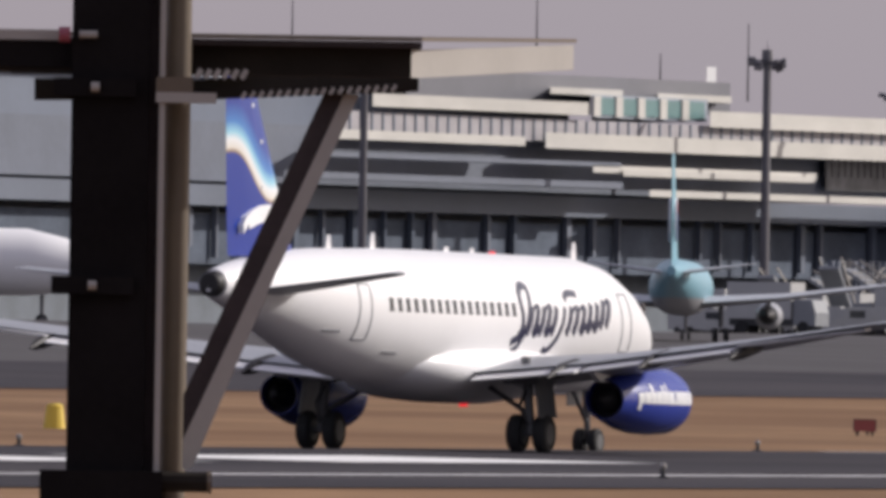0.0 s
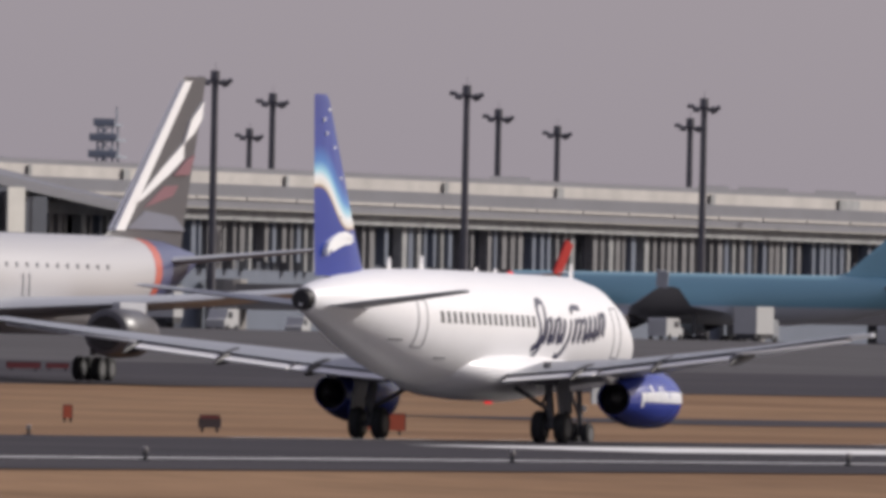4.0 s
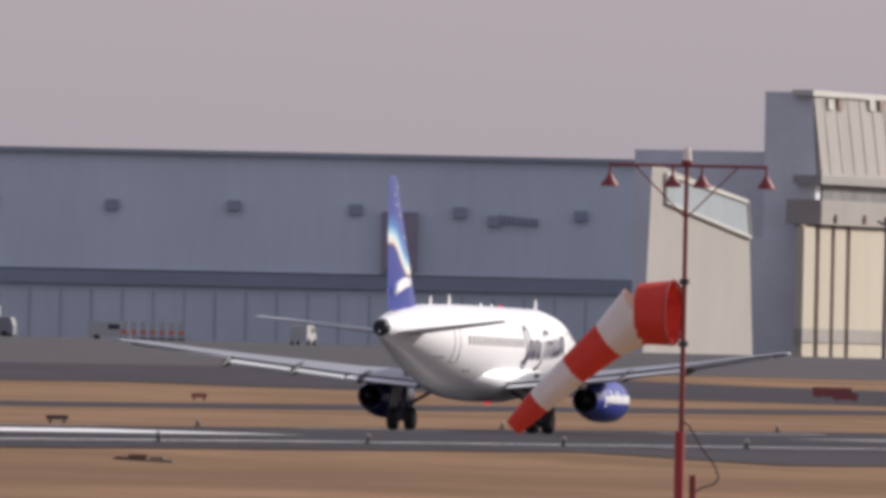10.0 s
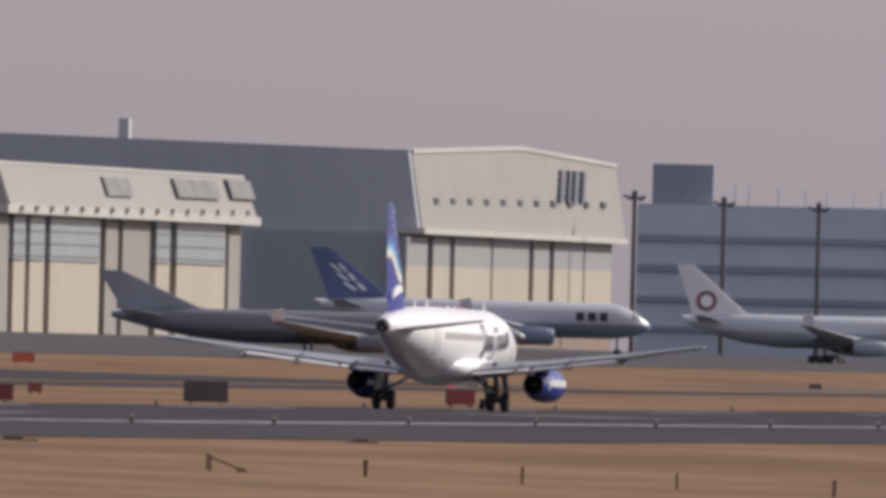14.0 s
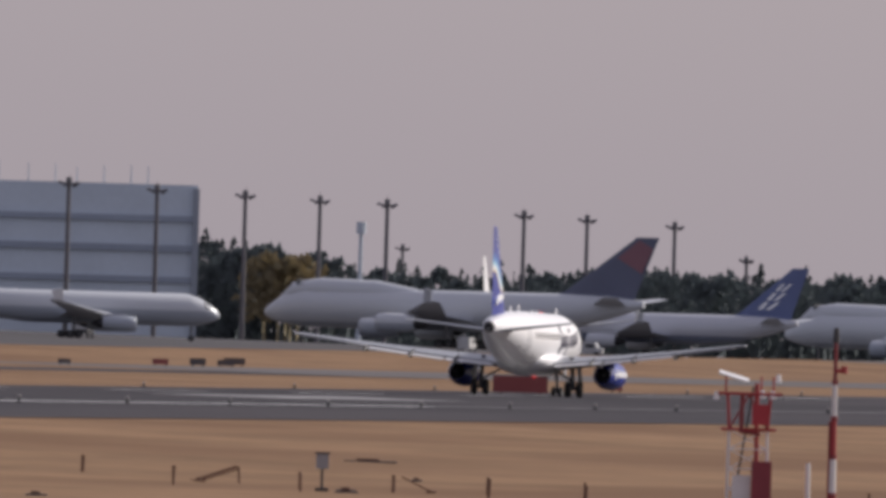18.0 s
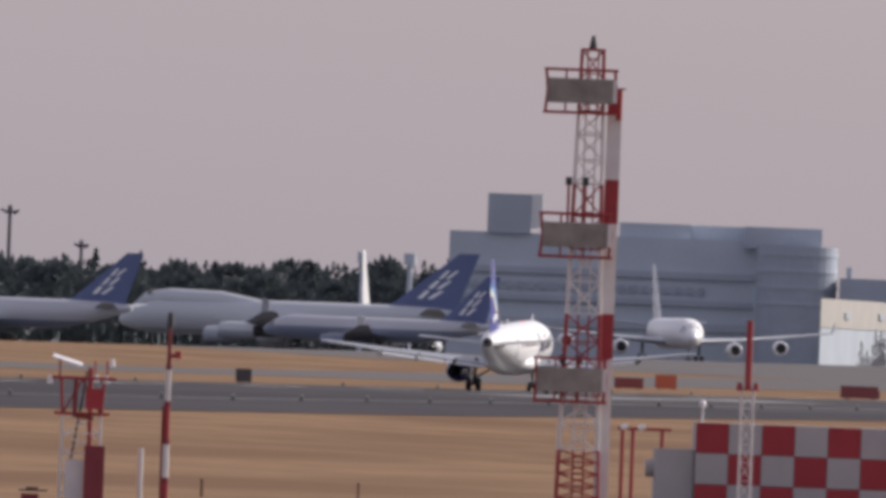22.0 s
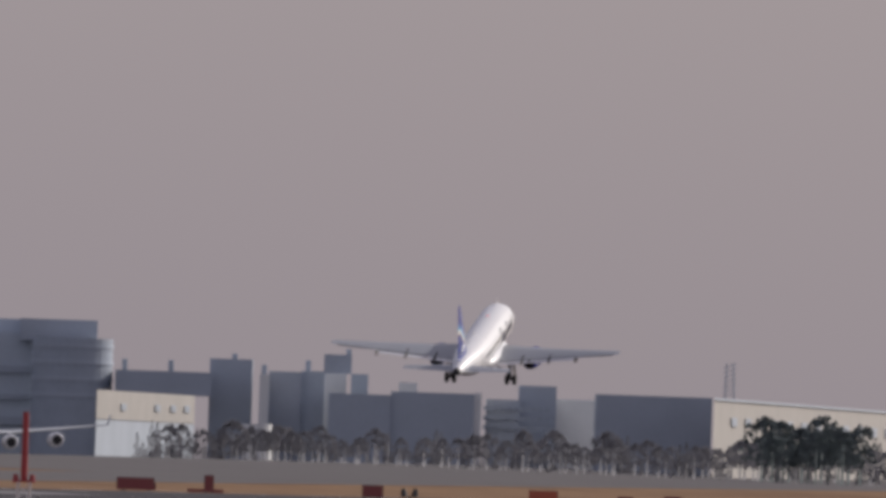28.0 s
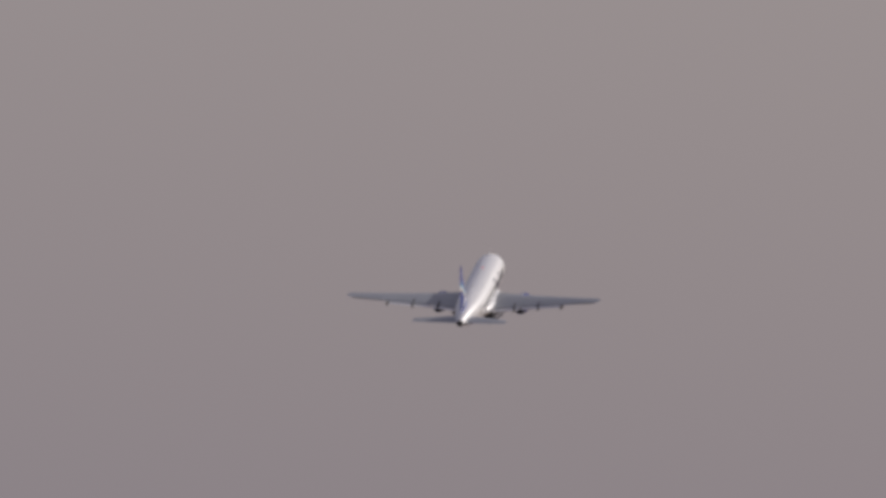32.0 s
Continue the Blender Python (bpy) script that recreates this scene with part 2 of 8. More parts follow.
def fin_paint():
    """Dark blue fin with a pale sweep that fades upwards into blue."""
    m = mat("fin_paint", (0.02, 0.035, 0.24), 0.3, vary=0.0)
    t = m.node_tree
    n, l = t.nodes, t.links
    co, sep = n.new("ShaderNodeTexCoord"), n.new("ShaderNodeSeparateXYZ")
    l.new(co.outputs["Object"], sep.inputs[0])
    lean = n.new("ShaderNodeMath")
    lean.operation, lean.inputs[1].default_value = "MULTIPLY_ADD", 0.4
    l.new(sep.outputs["Y"], lean.inputs[0])
    l.new(sep.outputs["Z"], lean.inputs[2])
    wave = n.new("ShaderNodeMath")
    wave.operation = "SINE"
    k = n.new("ShaderNodeMath")
    k.operation, k.inputs[1].default_value = "MULTIPLY", 2.1
    l.new(sep.outputs["Y"], k.inputs[0])
    l.new(k.outputs[0], wave.inputs[0])
    add = n.new("ShaderNodeMath")
    add.operation, add.inputs[1].default_value = "MULTIPLY_ADD", -0.24
    l.new(wave.outputs[0], add.inputs[0])
    l.new(lean.outputs[0], add.inputs[2])
    rng = n.new("ShaderNodeMapRange")
    rng.inputs[1].default_value, rng.inputs[2].default_value = 0.0, 6.0
    l.new(add.outputs[0], rng.inputs[0])
    ramp = n.new("ShaderNodeValToRGB")
    cr = ramp.color_ramp
    blue = (0.012, 0.04, 0.29, 1)
    cr.elements[0].position, cr.elements[0].color = 0.0, blue
    cr.elements[1].position, cr.elements[1].color = 1.0, (0.012, 0.03, 0.21, 1)
    for p, c in ((0.425, blue), (0.435, (0.3, 0.2, 0.11, 1)), (0.45, (0.72, 0.68, 0.62, 1)), (0.485, (0.78, 0.8, 0.82, 1)), (0.515, (0.3, 0.6, 0.74, 1)), (0.56, (0.05, 0.2, 0.52, 1)), (0.64, blue)):
        e = cr.elements.new(p)
        e.color = c
    l.new(rng.outputs[0], ramp.inputs[0])
    l.new(ramp.outputs[0], n["Principled BSDF"].inputs["Base Color"])
    return m


def soften(ob, degrees=38):
    ob.data.shade_smooth()
    ob.data.set_sharp_from_angle(angle=radians(degrees))
    return ob


FOIL = ((1.0, 0.0), (0.7, 0.28), (0.4, 0.5), (0.15, 0.46), (0.03, 0.2), (0.0, 0.0), (0.03, -0.16), (0.15, -0.34), (0.4, -0.4), (0.7, -0.2))


def wing_rings(stations, side):
    """Rings of an aerofoil; stations: x, leading edge y, chord, z, thickness."""
    return [[(side * x, yl - c * f, z + th * h) for f, h in FOIL] for x, yl, c, z, th in stations]


def fin_rings(stations):
    """Rings of an upright fin; stations: z, leading edge y, chord, thickness."""
    return [[(th * h, yl - c * f, z) for f, h in FOIL] for z, yl, c, th in stations]


def wheel(name, x, r, w, parent, y=0.0):
    bm = bmesh.new()
    n = 20
    prof = ((-w / 2, r * 0.62), (-w / 2, r * 0.88), (-w * 0.3, r), (w * 0.3, r), (w / 2, r * 0.88), (w / 2, r * 0.62))
    loft(bm, [[(x + px, y + pr * math.sin(2 * math.pi * i / n), r + pr * math.cos(2 * math.pi * i / n)) for i in range(n)] for px, pr in prof])
    t = soften(part(name, bm, M_TYRE, parent))
    bm = bmesh.new()
    rod(bm, (x - w / 2 - 0.01, y, r), (x + w / 2 + 0.01, y, r), r * 0.56, n=16)
    part("rim", bm, M_RIM, t)
    return t


# ---- the airliner that takes off ----
PLANE_ROWS = [   # seconds, metres along the runway, height, pitch
    (0.0, 533.8, 0.09, -0.5),
    (0.5, 544.9, 0.10, -0.5),
    (1.0, 556.4, 0.10, -0.5),
    (1.5, 568.6, 0.10, -0.5),
    (2.0, 581.3, 0.09, -0.5),
    (2.5, 594.7, 0.09, -0.5),
    (3.0, 609.1, 0.09, -0.5),
    (3.5, 624.9, 0.09, -0.5),
    (4.0, 641.6, 0.08, -0.5),
    (4.5, 658.6, 0.08, -0.5),
    (5.0, 676.1, 0.07, -0.5),
    (5.5, 694.0, 0.07, -0.5),
    (6.0, 712.2, 0.07, -0.5),
    (6.5, 730.9, 0.06, -0.5),
    (7.0, 750.6, 0.06, -0.5),
    (7.5, 771.5, 0.04, -0.5),
    (8.0, 793.6, 0.01, -0.5),
    (8.5, 816.5, -0.01, -0.5),
    (9.0, 840.0, -0.04, -0.5),
    (9.5, 863.9, -0.06, -0.5),
    (10.0, 888.4, -0.09, -0.5),
    (10.5, 913.8, -0.09, -0.5),
    (11.0, 939.6, -0.08, -0.5),
    (11.5, 965.6, -0.06, -0.5),
    (12.0, 991.9, -0.04, -0.5),
    (12.5, 1018.8, -0.03, -0.5),
    (13.0, 1046.8, -0.02, -0.5),
    (13.5, 1075.9, -0.01, -0.5),
    (14.0, 1105.7, -0.00, -0.5),
    (14.5, 1135.3, 0.01, -0.5),
    (15.0, 1164.8, 0.01, -0.5),
    (15.5, 1195.0, 0.03, -0.5),
    (16.0, 1226.6, 0.04, -0.5),
    (16.5, 1260.0, 0.05, -0.5),
    (17.0, 1294.3, 0.06, -0.5),
    (17.5, 1328.2, 0.10, -0.5),
    (18.0, 1362.4, 0.15, -0.5),
    (18.5, 1397.0, 0.20, -0.5),
    (19.0, 1432.4, 0.25, -0.5),
    (19.5, 1468.5, 0.30, -0.5),
    (20.0, 1504.7, 0.34, -0.5),
    (20.5, 1541.5, 0.38, -0.5),
    (21.0, 1579.2, 0.41, -0.5),
    (21.5, 1618.4, 0.45, 0.6),
    (22.0, 1659.0, 0.48, 1.6),
    (22.5, 1699.2, 0.52, 3.2),
    (23.0, 1739.1, 0.61, 4.8),
    (23.5, 1779.6, 0.78, 5.9),
    (24.0, 1820.0, 1.04, 7.1),
    (24.5, 1860.0, 1.49, 8.2),
    (25.0, 1900.4, 2.00, 9.5),
    (25.5, 1941.2, 2.75, 10.7),
    (26.0, 1980.9, 3.89, 12.0),
    (26.5, 2020.3, 5.37, 12.3),
    (27.0, 2059.9, 7.27, 12.7),
    (27.5, 2100.1, 9.52, 13.0),
    (28.0, 2141.5, 12.27, 13.4),
    (28.5, 2183.2, 15.56, 13.7),
    (29.0, 2225.4, 19.38, 14.0),
    (29.5, 2266.4, 23.54, 14.5),
    (30.0, 2302.4, 27.89, 15.0),
    (30.5, 2337.1, 32.07, 15.5),
    (31.0, 2375.1, 36.15, 15.9),
    (31.5, 2414.9, 40.31, 16.2),
    (32.0, 2455.5, 44.50, 16.4),
]
HULL = [(15.0, 2.95, .06, .06), (14.7, 2.95, .38, .36), (14.1, 2.98, .72, .72), (13.2, 3.06, 1.06, 1.1), (12.0, 3.2, 1.36, 1.42), (10.6, 3.34, 1.58, 1.66), (9.2, 3.38, 1.66, 1.76),
        (4, 3.38, 1.66, 1.76), (-1, 3.38, 1.66, 1.76), (-4, 3.38, 1.64, 1.74), (-6, 3.43, 1.56, 1.65), (-8, 3.58, 1.4, 1.47), (-10, 3.77, 1.15, 1.2), (-12, 3.93, .84, .88), (-13.4, 4.0, .58, .6), (-14.55, 4.02, .37, .37)]


def hull_at(y):
    for (a, za, xa, ra), (b, zb, xb, rb) in zip(HULL, HULL[1:]):
        if a >= y >= b:
            k = (a - y) / (a - b)
            return za + (zb - za) * k, xa + (xb - xa) * k, ra + (rb - ra) * k
    return 3.35, 1.64, 1.73


def on_hull(y, z, side, lift=0.012):
    zc, rx, rz = hull_at(y)
    s = max(-1, min(1, (z - zc) / rz))
    c = math.sqrt(1 - s * s)
    return Vector((side * (rx + lift) * c, y, zc + (rz + lift) * s))


def decal(bm, quad, side, lift=0.014):
    """A thin painted patch on the hull between four (y, z) corners, with a skirt into the skin."""
    top = [bm.verts.new(on_hull(y, z, side, lift)) for y, z in quad]
    low = [bm.verts.new(on_hull(y, z, side, -0.02)) for y, z in quad]
    bm.faces.new(top)
    for i in range(4):
        bm.faces.new((top[i], low[i], low[(i + 1) % 4], top[(i + 1) % 4]))


def stroke(bm, pts, w, side):
    """A thin painted line of half-width w along (y, z) points, laid on the hull as one ribbon."""
    fine = []
    for (y0, z0), (y1, z1) in zip(pts, pts[1:]):
        n = max(1, math.ceil(math.hypot(y1 - y0, z1 - z0) / 0.11))
        fine += [Vector((y0 + (y1 - y0) * i / n, z0 + (z1 - z0) * i / n)) for i in range(n)]
    fine.append(Vector(pts[-1]))
    rows = []
    for i, p in enumerate(fine):
        u = (fine[min(i + 1, len(fine) - 1)] - fine[max(i - 1, 0)]).normalized()
        c = Vector((-u.y, u.x)) * w
        rows.append([bm.verts.new(on_hull(*(p + c * s), side, lift)) for s, lift in ((-1, -.02), (-1, .014), (1, .014), (1, -.02))])
    for a, b in zip(rows, rows[1:]):
        for k in range(3):
            bm.faces.new((a[k], b[k], b[k + 1], a[k + 1]))
    bm.faces.new(rows[0])
    bm.faces.new(rows[-1][::-1])


def ink(hull, pts, w, side):
    """One pen stroke of the script, a part of the hull."""
    bm = bmesh.new()
    stroke(bm, pts, w, side)
    part("script_stroke", bm, M_NAVY, hull, "dark navy slanted pen stroke")


def fin_at(z):
    """Leading edge, chord and thickness of the fin at a height over its root."""
    for (a, *u), (b, *v) in zip(FIN, FIN[1:]):
        if a <= z <= b:
            return [p + (q - p) * (z - a) / (b - a) for p, q in zip(u, v)]
    return FIN[-1][1:]


FIN = ((0, 4.6, 4.4, .42), (.8, 4.0, 3.9, .36), (5.2, 1.1, 1.3, .18), (5.35, .9, 1.05, .1))


def airliner():
    root = thing("airliner", pose(RUNWAY_X, 538, 0.1), "white twin-engine regional jet with blue tail fin and blue nacelles", "airplane")
    hull = soften(part("fuselage", loft(bmesh.new(), [ring_y(*p, n=48) for p in HULL]), M_WHITE, root))
    soften(part("tail_cone", loft(bmesh.new(), [ring_y(-14.5, 4.02, .34, .34), ring_y(-14.76, 4.02, .32, .32), ring_y(-14.85, 4.02, .25, .25)]), M_SOOT, root, "dark metal tail cone"))
    soften(part("tail_light", loft(bmesh.new(), [ring_y(-14.84, 3.86, .05, .05, 8), ring_y(-14.95, 3.86, .03, .03, 8)]), M_LETTER, root))
    bm = bmesh.new()
    loft(bm, [ring_y(y, z, rx, rz, 32) for y, z, rx, rz in ((-4.6, 2.3, .3, .25), (-3.6, 2.2, 1.2, .6), (-2, 2.12, 1.72, .82), (0, 2.1, 1.9, .86), (3, 2.1, 1.92, .86), (5.5, 2.15, 1.7, .75), (7, 2.3, 1.0, .5), (7.8, 2.4, .3, .2))])
    soften(part("belly_fairing", bm, M_WHITE, root))
    # windows, doors, script
    for side in (-1, 1):
        for i in range(17):
            y = -6.3 + i * 0.512
            bm = bmesh.new()
            decal(bm, [(y - .12, 3.5), (y + .12, 3.5), (y + .12, 3.84), (y - .12, 3.84)], side)
            part("cabin_window", bm, M_GLASS, hull)
        for y0, w, z0, z1 in ((-8.1, .66, 2.75, 4.15), (9.6, .75, 2.7, 4.2)):
            bm = bmesh.new()
            stroke(bm, [(y0, z0), (y0 + w, z0), (y0 + w, z1), (y0, z1), (y0, z0)], .022, side)
            part("door_seam", bm, M_SEAM, hull, "grey outline of a cabin door")
        # a plain ornament in place of the lettering: a swash, slanted pen strokes, a bar and a tail
        ink(hull, [(3.2, 4.22), (2.95, 4.32), (2.67, 4.28), (2.45, 4.09), (2.42, 3.85), (2.5, 3.5), (2.45, 3.2), (2.2, 2.95), (1.8, 2.83)], .1, side)
        ink(hull, [(3.15, 4.2), (3.0, 3.7), (2.8, 3.3), (2.3, 2.7), (2.0, 2.6)], .09, side)
        for y, z in ((3.2, 3.05), (3.62, 3.05), (4.04, 3.06), (4.46, 3.07), (4.9, 3.08), (5.97, 3.1), (6.45, 3.12), (6.93, 3.15), (7.4, 3.2), (7.88, 3.22), (8.34, 3.3), (8.76, 3.34)):
            ink(hull, [(y, z + .7), (y - .14, z + .4), (y - .42, z)], .115, side)
        ink(hull, [(5.5, 3.78), (5.3, 3.4), (4.97, 3.0), (4.65, 2.75), (4.35, 2.62), (4.15, 2.7)], .08, side)
        for y, z in ((3.2, 3.76), (4.04, 3.77), (5.97, 3.76), (6.45, 3.78), (8.34, 3.98)):
            ink(hull, [(y - .1, z - .2), (y + .12, z - .02), (y + .3, z + .05), (y + .48, z)], .05, side)
        for y, z in ((3.22, 3.05), (4.08, 3.07), (6.52, 3.15), (6.98, 3.2), (7.46, 3.22)):
            ink(hull, [(y, z + .02), (y + .14, z - .03), (y + .42, z + .24)], .05, side)
        ink(hull, [(5.6, 4.0), (5.75, 4.12), (6.0, 4.17), (6.55, 4.15)], .085, side)
    for y, z in ((-9.6, 2.95), (-6.2, 2.45), (2.2, 2.5)):
        bm = bmesh.new()
        stroke(bm, [(y, z), (y + .8, z)], .03, 1)
        part("small_marking", bm, M_SEAM, hull)
    for y, h, c in ((-6.9, .34, .3), (-3.9, .4, .3), (1.2, .12, .35), (3.0, .12, .3), (10.2, .5, .34)):
        zc, rx, rz = hull_at(y)
        bm = bmesh.new()
        loft(bm, [[(.05 * q, y + p, z) for q, p in ((1, 0), (0, -c / 2), (-1, 0), (0, c / 2))] for z, c in ((zc + rz - .04, c + .1), (zc + rz + h, c * .6))])
        part("blade_antenna", bm, M_WHITE, hull)
    for y, z in ((4.4, 5.09), (2.6, 1.2)):
        bm = bmesh.new()
        loft(bm, [[(r * math.cos(a * math.pi / 5), y + r * math.sin(a * math.pi / 5), z + dz) for a in range(10)] for r, dz in ((.12, -.03), (.11, .06), (.05, .11))])
        soften(part("beacon", bm, M_LENS, root, "red anti-collision beacon lens"))
    # tail
    fin = soften(part("tail_fin", loft(bmesh.new(), fin_rings(FIN)), fin_paint(), root, "blue tail fin with a pale sweep"))
    fin.location = (0, -13.85, 4.75)
    for side in (-1, 1):
        # a white bird in two strokes and a few stars, laid on the fin's side
        for pts, w in ((((.84, .68), (.78, .86), (.66, 1.04), (.5, 1.18), (.34, 1.22), (.2, 1.14)), .11), (((.74, .78), (.6, .9), (.42, 1.02), (.24, 1.08)), .09)):
            bm = bmesh.new()
            for (c0, z0), (c1, z1) in zip(pts, pts[1:]):
                vs = [bm.verts.new((side * (t * fin_at(z)[2]), fin_at(z)[0] - c * fin_at(z)[1], z)) for t in (.05, .56) for c, z in ((c0, z0 - w), (c1, z1 - w), (c1, z1 + w), (c0, z0 + w))]
                for f in ((3, 2, 1, 0), (4, 5, 6, 7), (0, 1, 5, 4), (1, 2, 6, 5), (2, 3, 7, 6), (3, 0, 4, 7)):
                    bm.faces.new([vs[i] for i in f])
            part("fin_emblem", bm, M_LETTER, fin, "white curved emblem")
        for c, z in ((.25, 4.9), (.55, 4.2), (.3, 3.8), (.25, 2.9), (.4, 1.75), (.6, 4.6)):
            y = fin_at(z)[0] - c * fin_at(z)[1]
            part("fin_star", boxed(*sorted((side * .01, side * fin_at(z)[2] * .56)), y - .06, y + .06, z - .05, z + .05), M_LETTER, fin)
        soften(part("tailplane", loft(bmesh.new(), wing_rings(((.5, -10.9, 3.0, 3.86, .26), (5.0, -14.1, 1.3, 4.34, .12), (5.1, -14.5, .8, 4.35, .05)), side)), M_WING, root))
        # wing
        wing = soften(part("wing", loft(bmesh.new(), wing_rings(((1.2, 5.4, 6.6, 1.98, .95), (4.9, 3.1, 4.4, 2.3, .6), (9.5, .3, 2.75, 2.85, .34), (13.6, -2.2, 1.6, 3.38, .18), (13.9, -2.7, .9, 3.42, .06)), side)), M_WING, root))
        for x0, x1 in ((1.9, 4.8), (4.95, 9.4)):
            te = lambda x: -1.2 - (x - 1.2) * .05 if x <= 4.9 else -1.3 - (x - 4.9) * .25
            zz = lambda x: 1.93 + (x - 1.2) * .087 if x <= 4.9 else 2.25 + (x - 4.9) * .12
            bm = bmesh.new()
            loft(bm, [[(side * x, te(x) + .55, zz(x) + .07), (side * x, te(x) - .55, zz(x) - .17), (side * x, te(x) - .5, zz(x) - .22), (side * x, te(x) + .5, zz(x) - .1)] for x in (x0, x1)])
            part("flap", bm, M_WHITE, wing)
        bm = bmesh.new()
        loft(bm, [[(side * x, te(x) + .3, zz(x) + .05), (side * x, te(x) - .2, zz(x) - .01), (side * x, te(x) - .18, zz(x) - .05), (side * x, te(x) + .28, zz(x) - .06)] for x in (9.5, 13.3)])
        part("aileron", bm, M_WHITE, wing)
        for x in (4.2, 6.9, 9.6):
            yb = -1.3 - max(0, x - 4.9) * .25
            z = 2.0 + (x - 1.2) * .1
            bm = bmesh.new()
            loft(bm, [ring_y(y, z + dz, r, r * 1.2, 12, side * x) for y, dz, r in ((yb + 1.8, .05, .04), (yb + 1.0, -.05, .15), (yb, -.2, .16), (yb - .6, -.32, .1), (yb - .95, -.4, .02))])
            soften(part("flap_fairing", bm, M_SOOT, wing))
        part("wing_light", rod(bmesh.new(), (side * 13.85, -3.0, 3.4), (side * 13.97, -3.0, 3.42), .07), M_LETTER, wing)
        # engine
        bm = bmesh.new()
        loft(bm, [[(side * 4.4 + w * s, y, z) for y, z, s in ((4.2, 2.0, 1), (4.0, 2.35, 1), (-.2, 2.3, .3), (.8, 1.85, .6), (4.0, 1.7, 1))] for w in (-.16, .16)])
        part("pylon", bm, M_WHITE, root)
        bm = bmesh.new()
        n = 40
        shell = ((5.35, .68), (5.25, .78), (4.9, .87), (4.0, .9), (3.1, .88), (2.3, .79), (1.6, .65), (1.05, .53), (1.05, .5), (2.0, .52))
        loft(bm, [ring_y(y, 1.4, r, r * .98, n, side * 4.5) for y, r in shell], close=False)
        nac = soften(part("engine_nacelle", bm, M_NACELLE, root, "glossy blue engine nacelle"), 60)
        bm = bmesh.new()
        loft(bm, [ring_y(y, 1.4, r, r * .98, n, side * 4.5) for y, r in ((2.1, .51), (1.4, .49), (1.35, .34), (1.1, .3), (.8, .06))])
        soften(part("exhaust_nozzle", bm, M_SOOT, nac))
        bm = bmesh.new()
        loft(bm, [ring_y(y, 1.4, r, r, n, side * 4.5) for y, r in ((5.2, .79), (5.36, .69), (5.3, .62), (4.6, .6), (4.5, .1))])
        soften(part("intake_lip", bm, M_LIP, nac, "bright bare-metal intake lip"))
        bm = bmesh.new()
        y = 1.75
        for w, up, down in ((.26, .16, .34), (.26, .16, .14), (.22, .36, .14), (.26, .16, .14), (.2, .3, .14), (.14, .34, .14), (.26, .16, .14), (.1, -.02, .14), (.26, .16, .14), (.26, .16, .14), (.2, .16, .14), (.26, .16, .14)):
            for y0, y1, a0, a1 in ((y, y + w * .46, .08 - down * 1.3, .08 + up * 1.3), (y + w * .56, y + w, -.1, .28)):
                rings = []
                for a in np.linspace(a0, a1, 5):
                    ring = []
                    for yy, d in ((y0, -.03), (y1, -.03), (y1, .016), (y0, .016)):
                        r = np.interp(yy, [p[0] for p in shell[7::-1]], [p[1] for p in shell[7::-1]])
                        ring.append((side * (4.5 + (r + d) * math.cos(a)), yy, 1.4 + (r + d) * .98 * math.sin(a)))
                    rings.append(ring)
                loft(bm, rings)
            y += w + .055
        part("nacelle_lettering", bm, M_LETTER, nac, "white lettering bars")
        # main gear
        gear = part("main_gear", rod(bmesh.new(), (side * 2.9, 0, .45), (side * 2.72, 0, 2.45), .13), M_STRUT, root)
        for dx in (-.36, .36):
            wheel("wheel", side * 2.9 + dx, .49, .34, gear)
        bm = bmesh.new()
        rod(bm, (side * 2.55, 0, .49), (side * 3.25, 0, .49), .09)
        rod(bm, (side * 2.87, .05, .95), (side * 1.5, .3, 1.75), .07)
        rod(bm, (side * 2.87, -.1, .7), (side * 2.8, -.55, 1.2), .05)
        rod(bm, (side * 2.8, -.55, 1.2), (side * 2.78, -.1, 1.6), .05)
        part("gear_brace", bm, M_STRUT, gear)
        part("gear_door", box(bmesh.new(), -.03, .03, -.6, .6, -.65, .5, pose(side * 3.22, .1, 1.55, 0, side * -8, 0)), M_STRUT, gear)
        part("gear_hinge", boxed(*sorted((side * 2.3, side * 3.3)), -.5, .6, 1.75, 2.05), M_STRUT, root)
    nose = part("nose_gear", rod(bmesh.new(), (0, 11.5, .35), (0, 11.15, 2.2), .09), M_STRUT, root)
    for dx in (-.22, .22):
        wheel("wheel", dx, .36, .22, nose, 11.5)
    bm = bmesh.new()
    rod(bm, (-.3, 11.5, .36), (.3, 11.5, .36), .06)
    rod(bm, (0, 11.45, .8), (0, 10.2, 1.8), .06)
    part("gear_brace", bm, M_STRUT, nose)
    for dx in (-.45, .45):
        part("gear_door", box(bmesh.new(), -.02, .02, -.5, .5, -.2, .3, pose(dx, 11.6, 1.5, 0, 0, 0)), M_WING, nose)
    part("taxi_light", rod(bmesh.new(), (0, 11.62, 1.15), (0, 11.75, 1.15), .1), M_LETTER, nose)
    part("cockpit_window", rod(bmesh.new(), (-1.0, 12.7, 3.85), (1.0, 12.7, 3.85), .22, n=8), M_GLASS, root)
    return root


PLANE = airliner()
LEGS = [(c, 0 if c.name.startswith("nose") else 1 if c.children[0].bound_box[0][0] > 0 else -1) for c in PLANE.children if c.name.startswith(("main_gear", "nose_gear"))]
WINGS = [(c, 1 if c.bound_box[0][0] > 0 else -1) for c in PLANE.children if c.name.startswith("wing") and c.children]

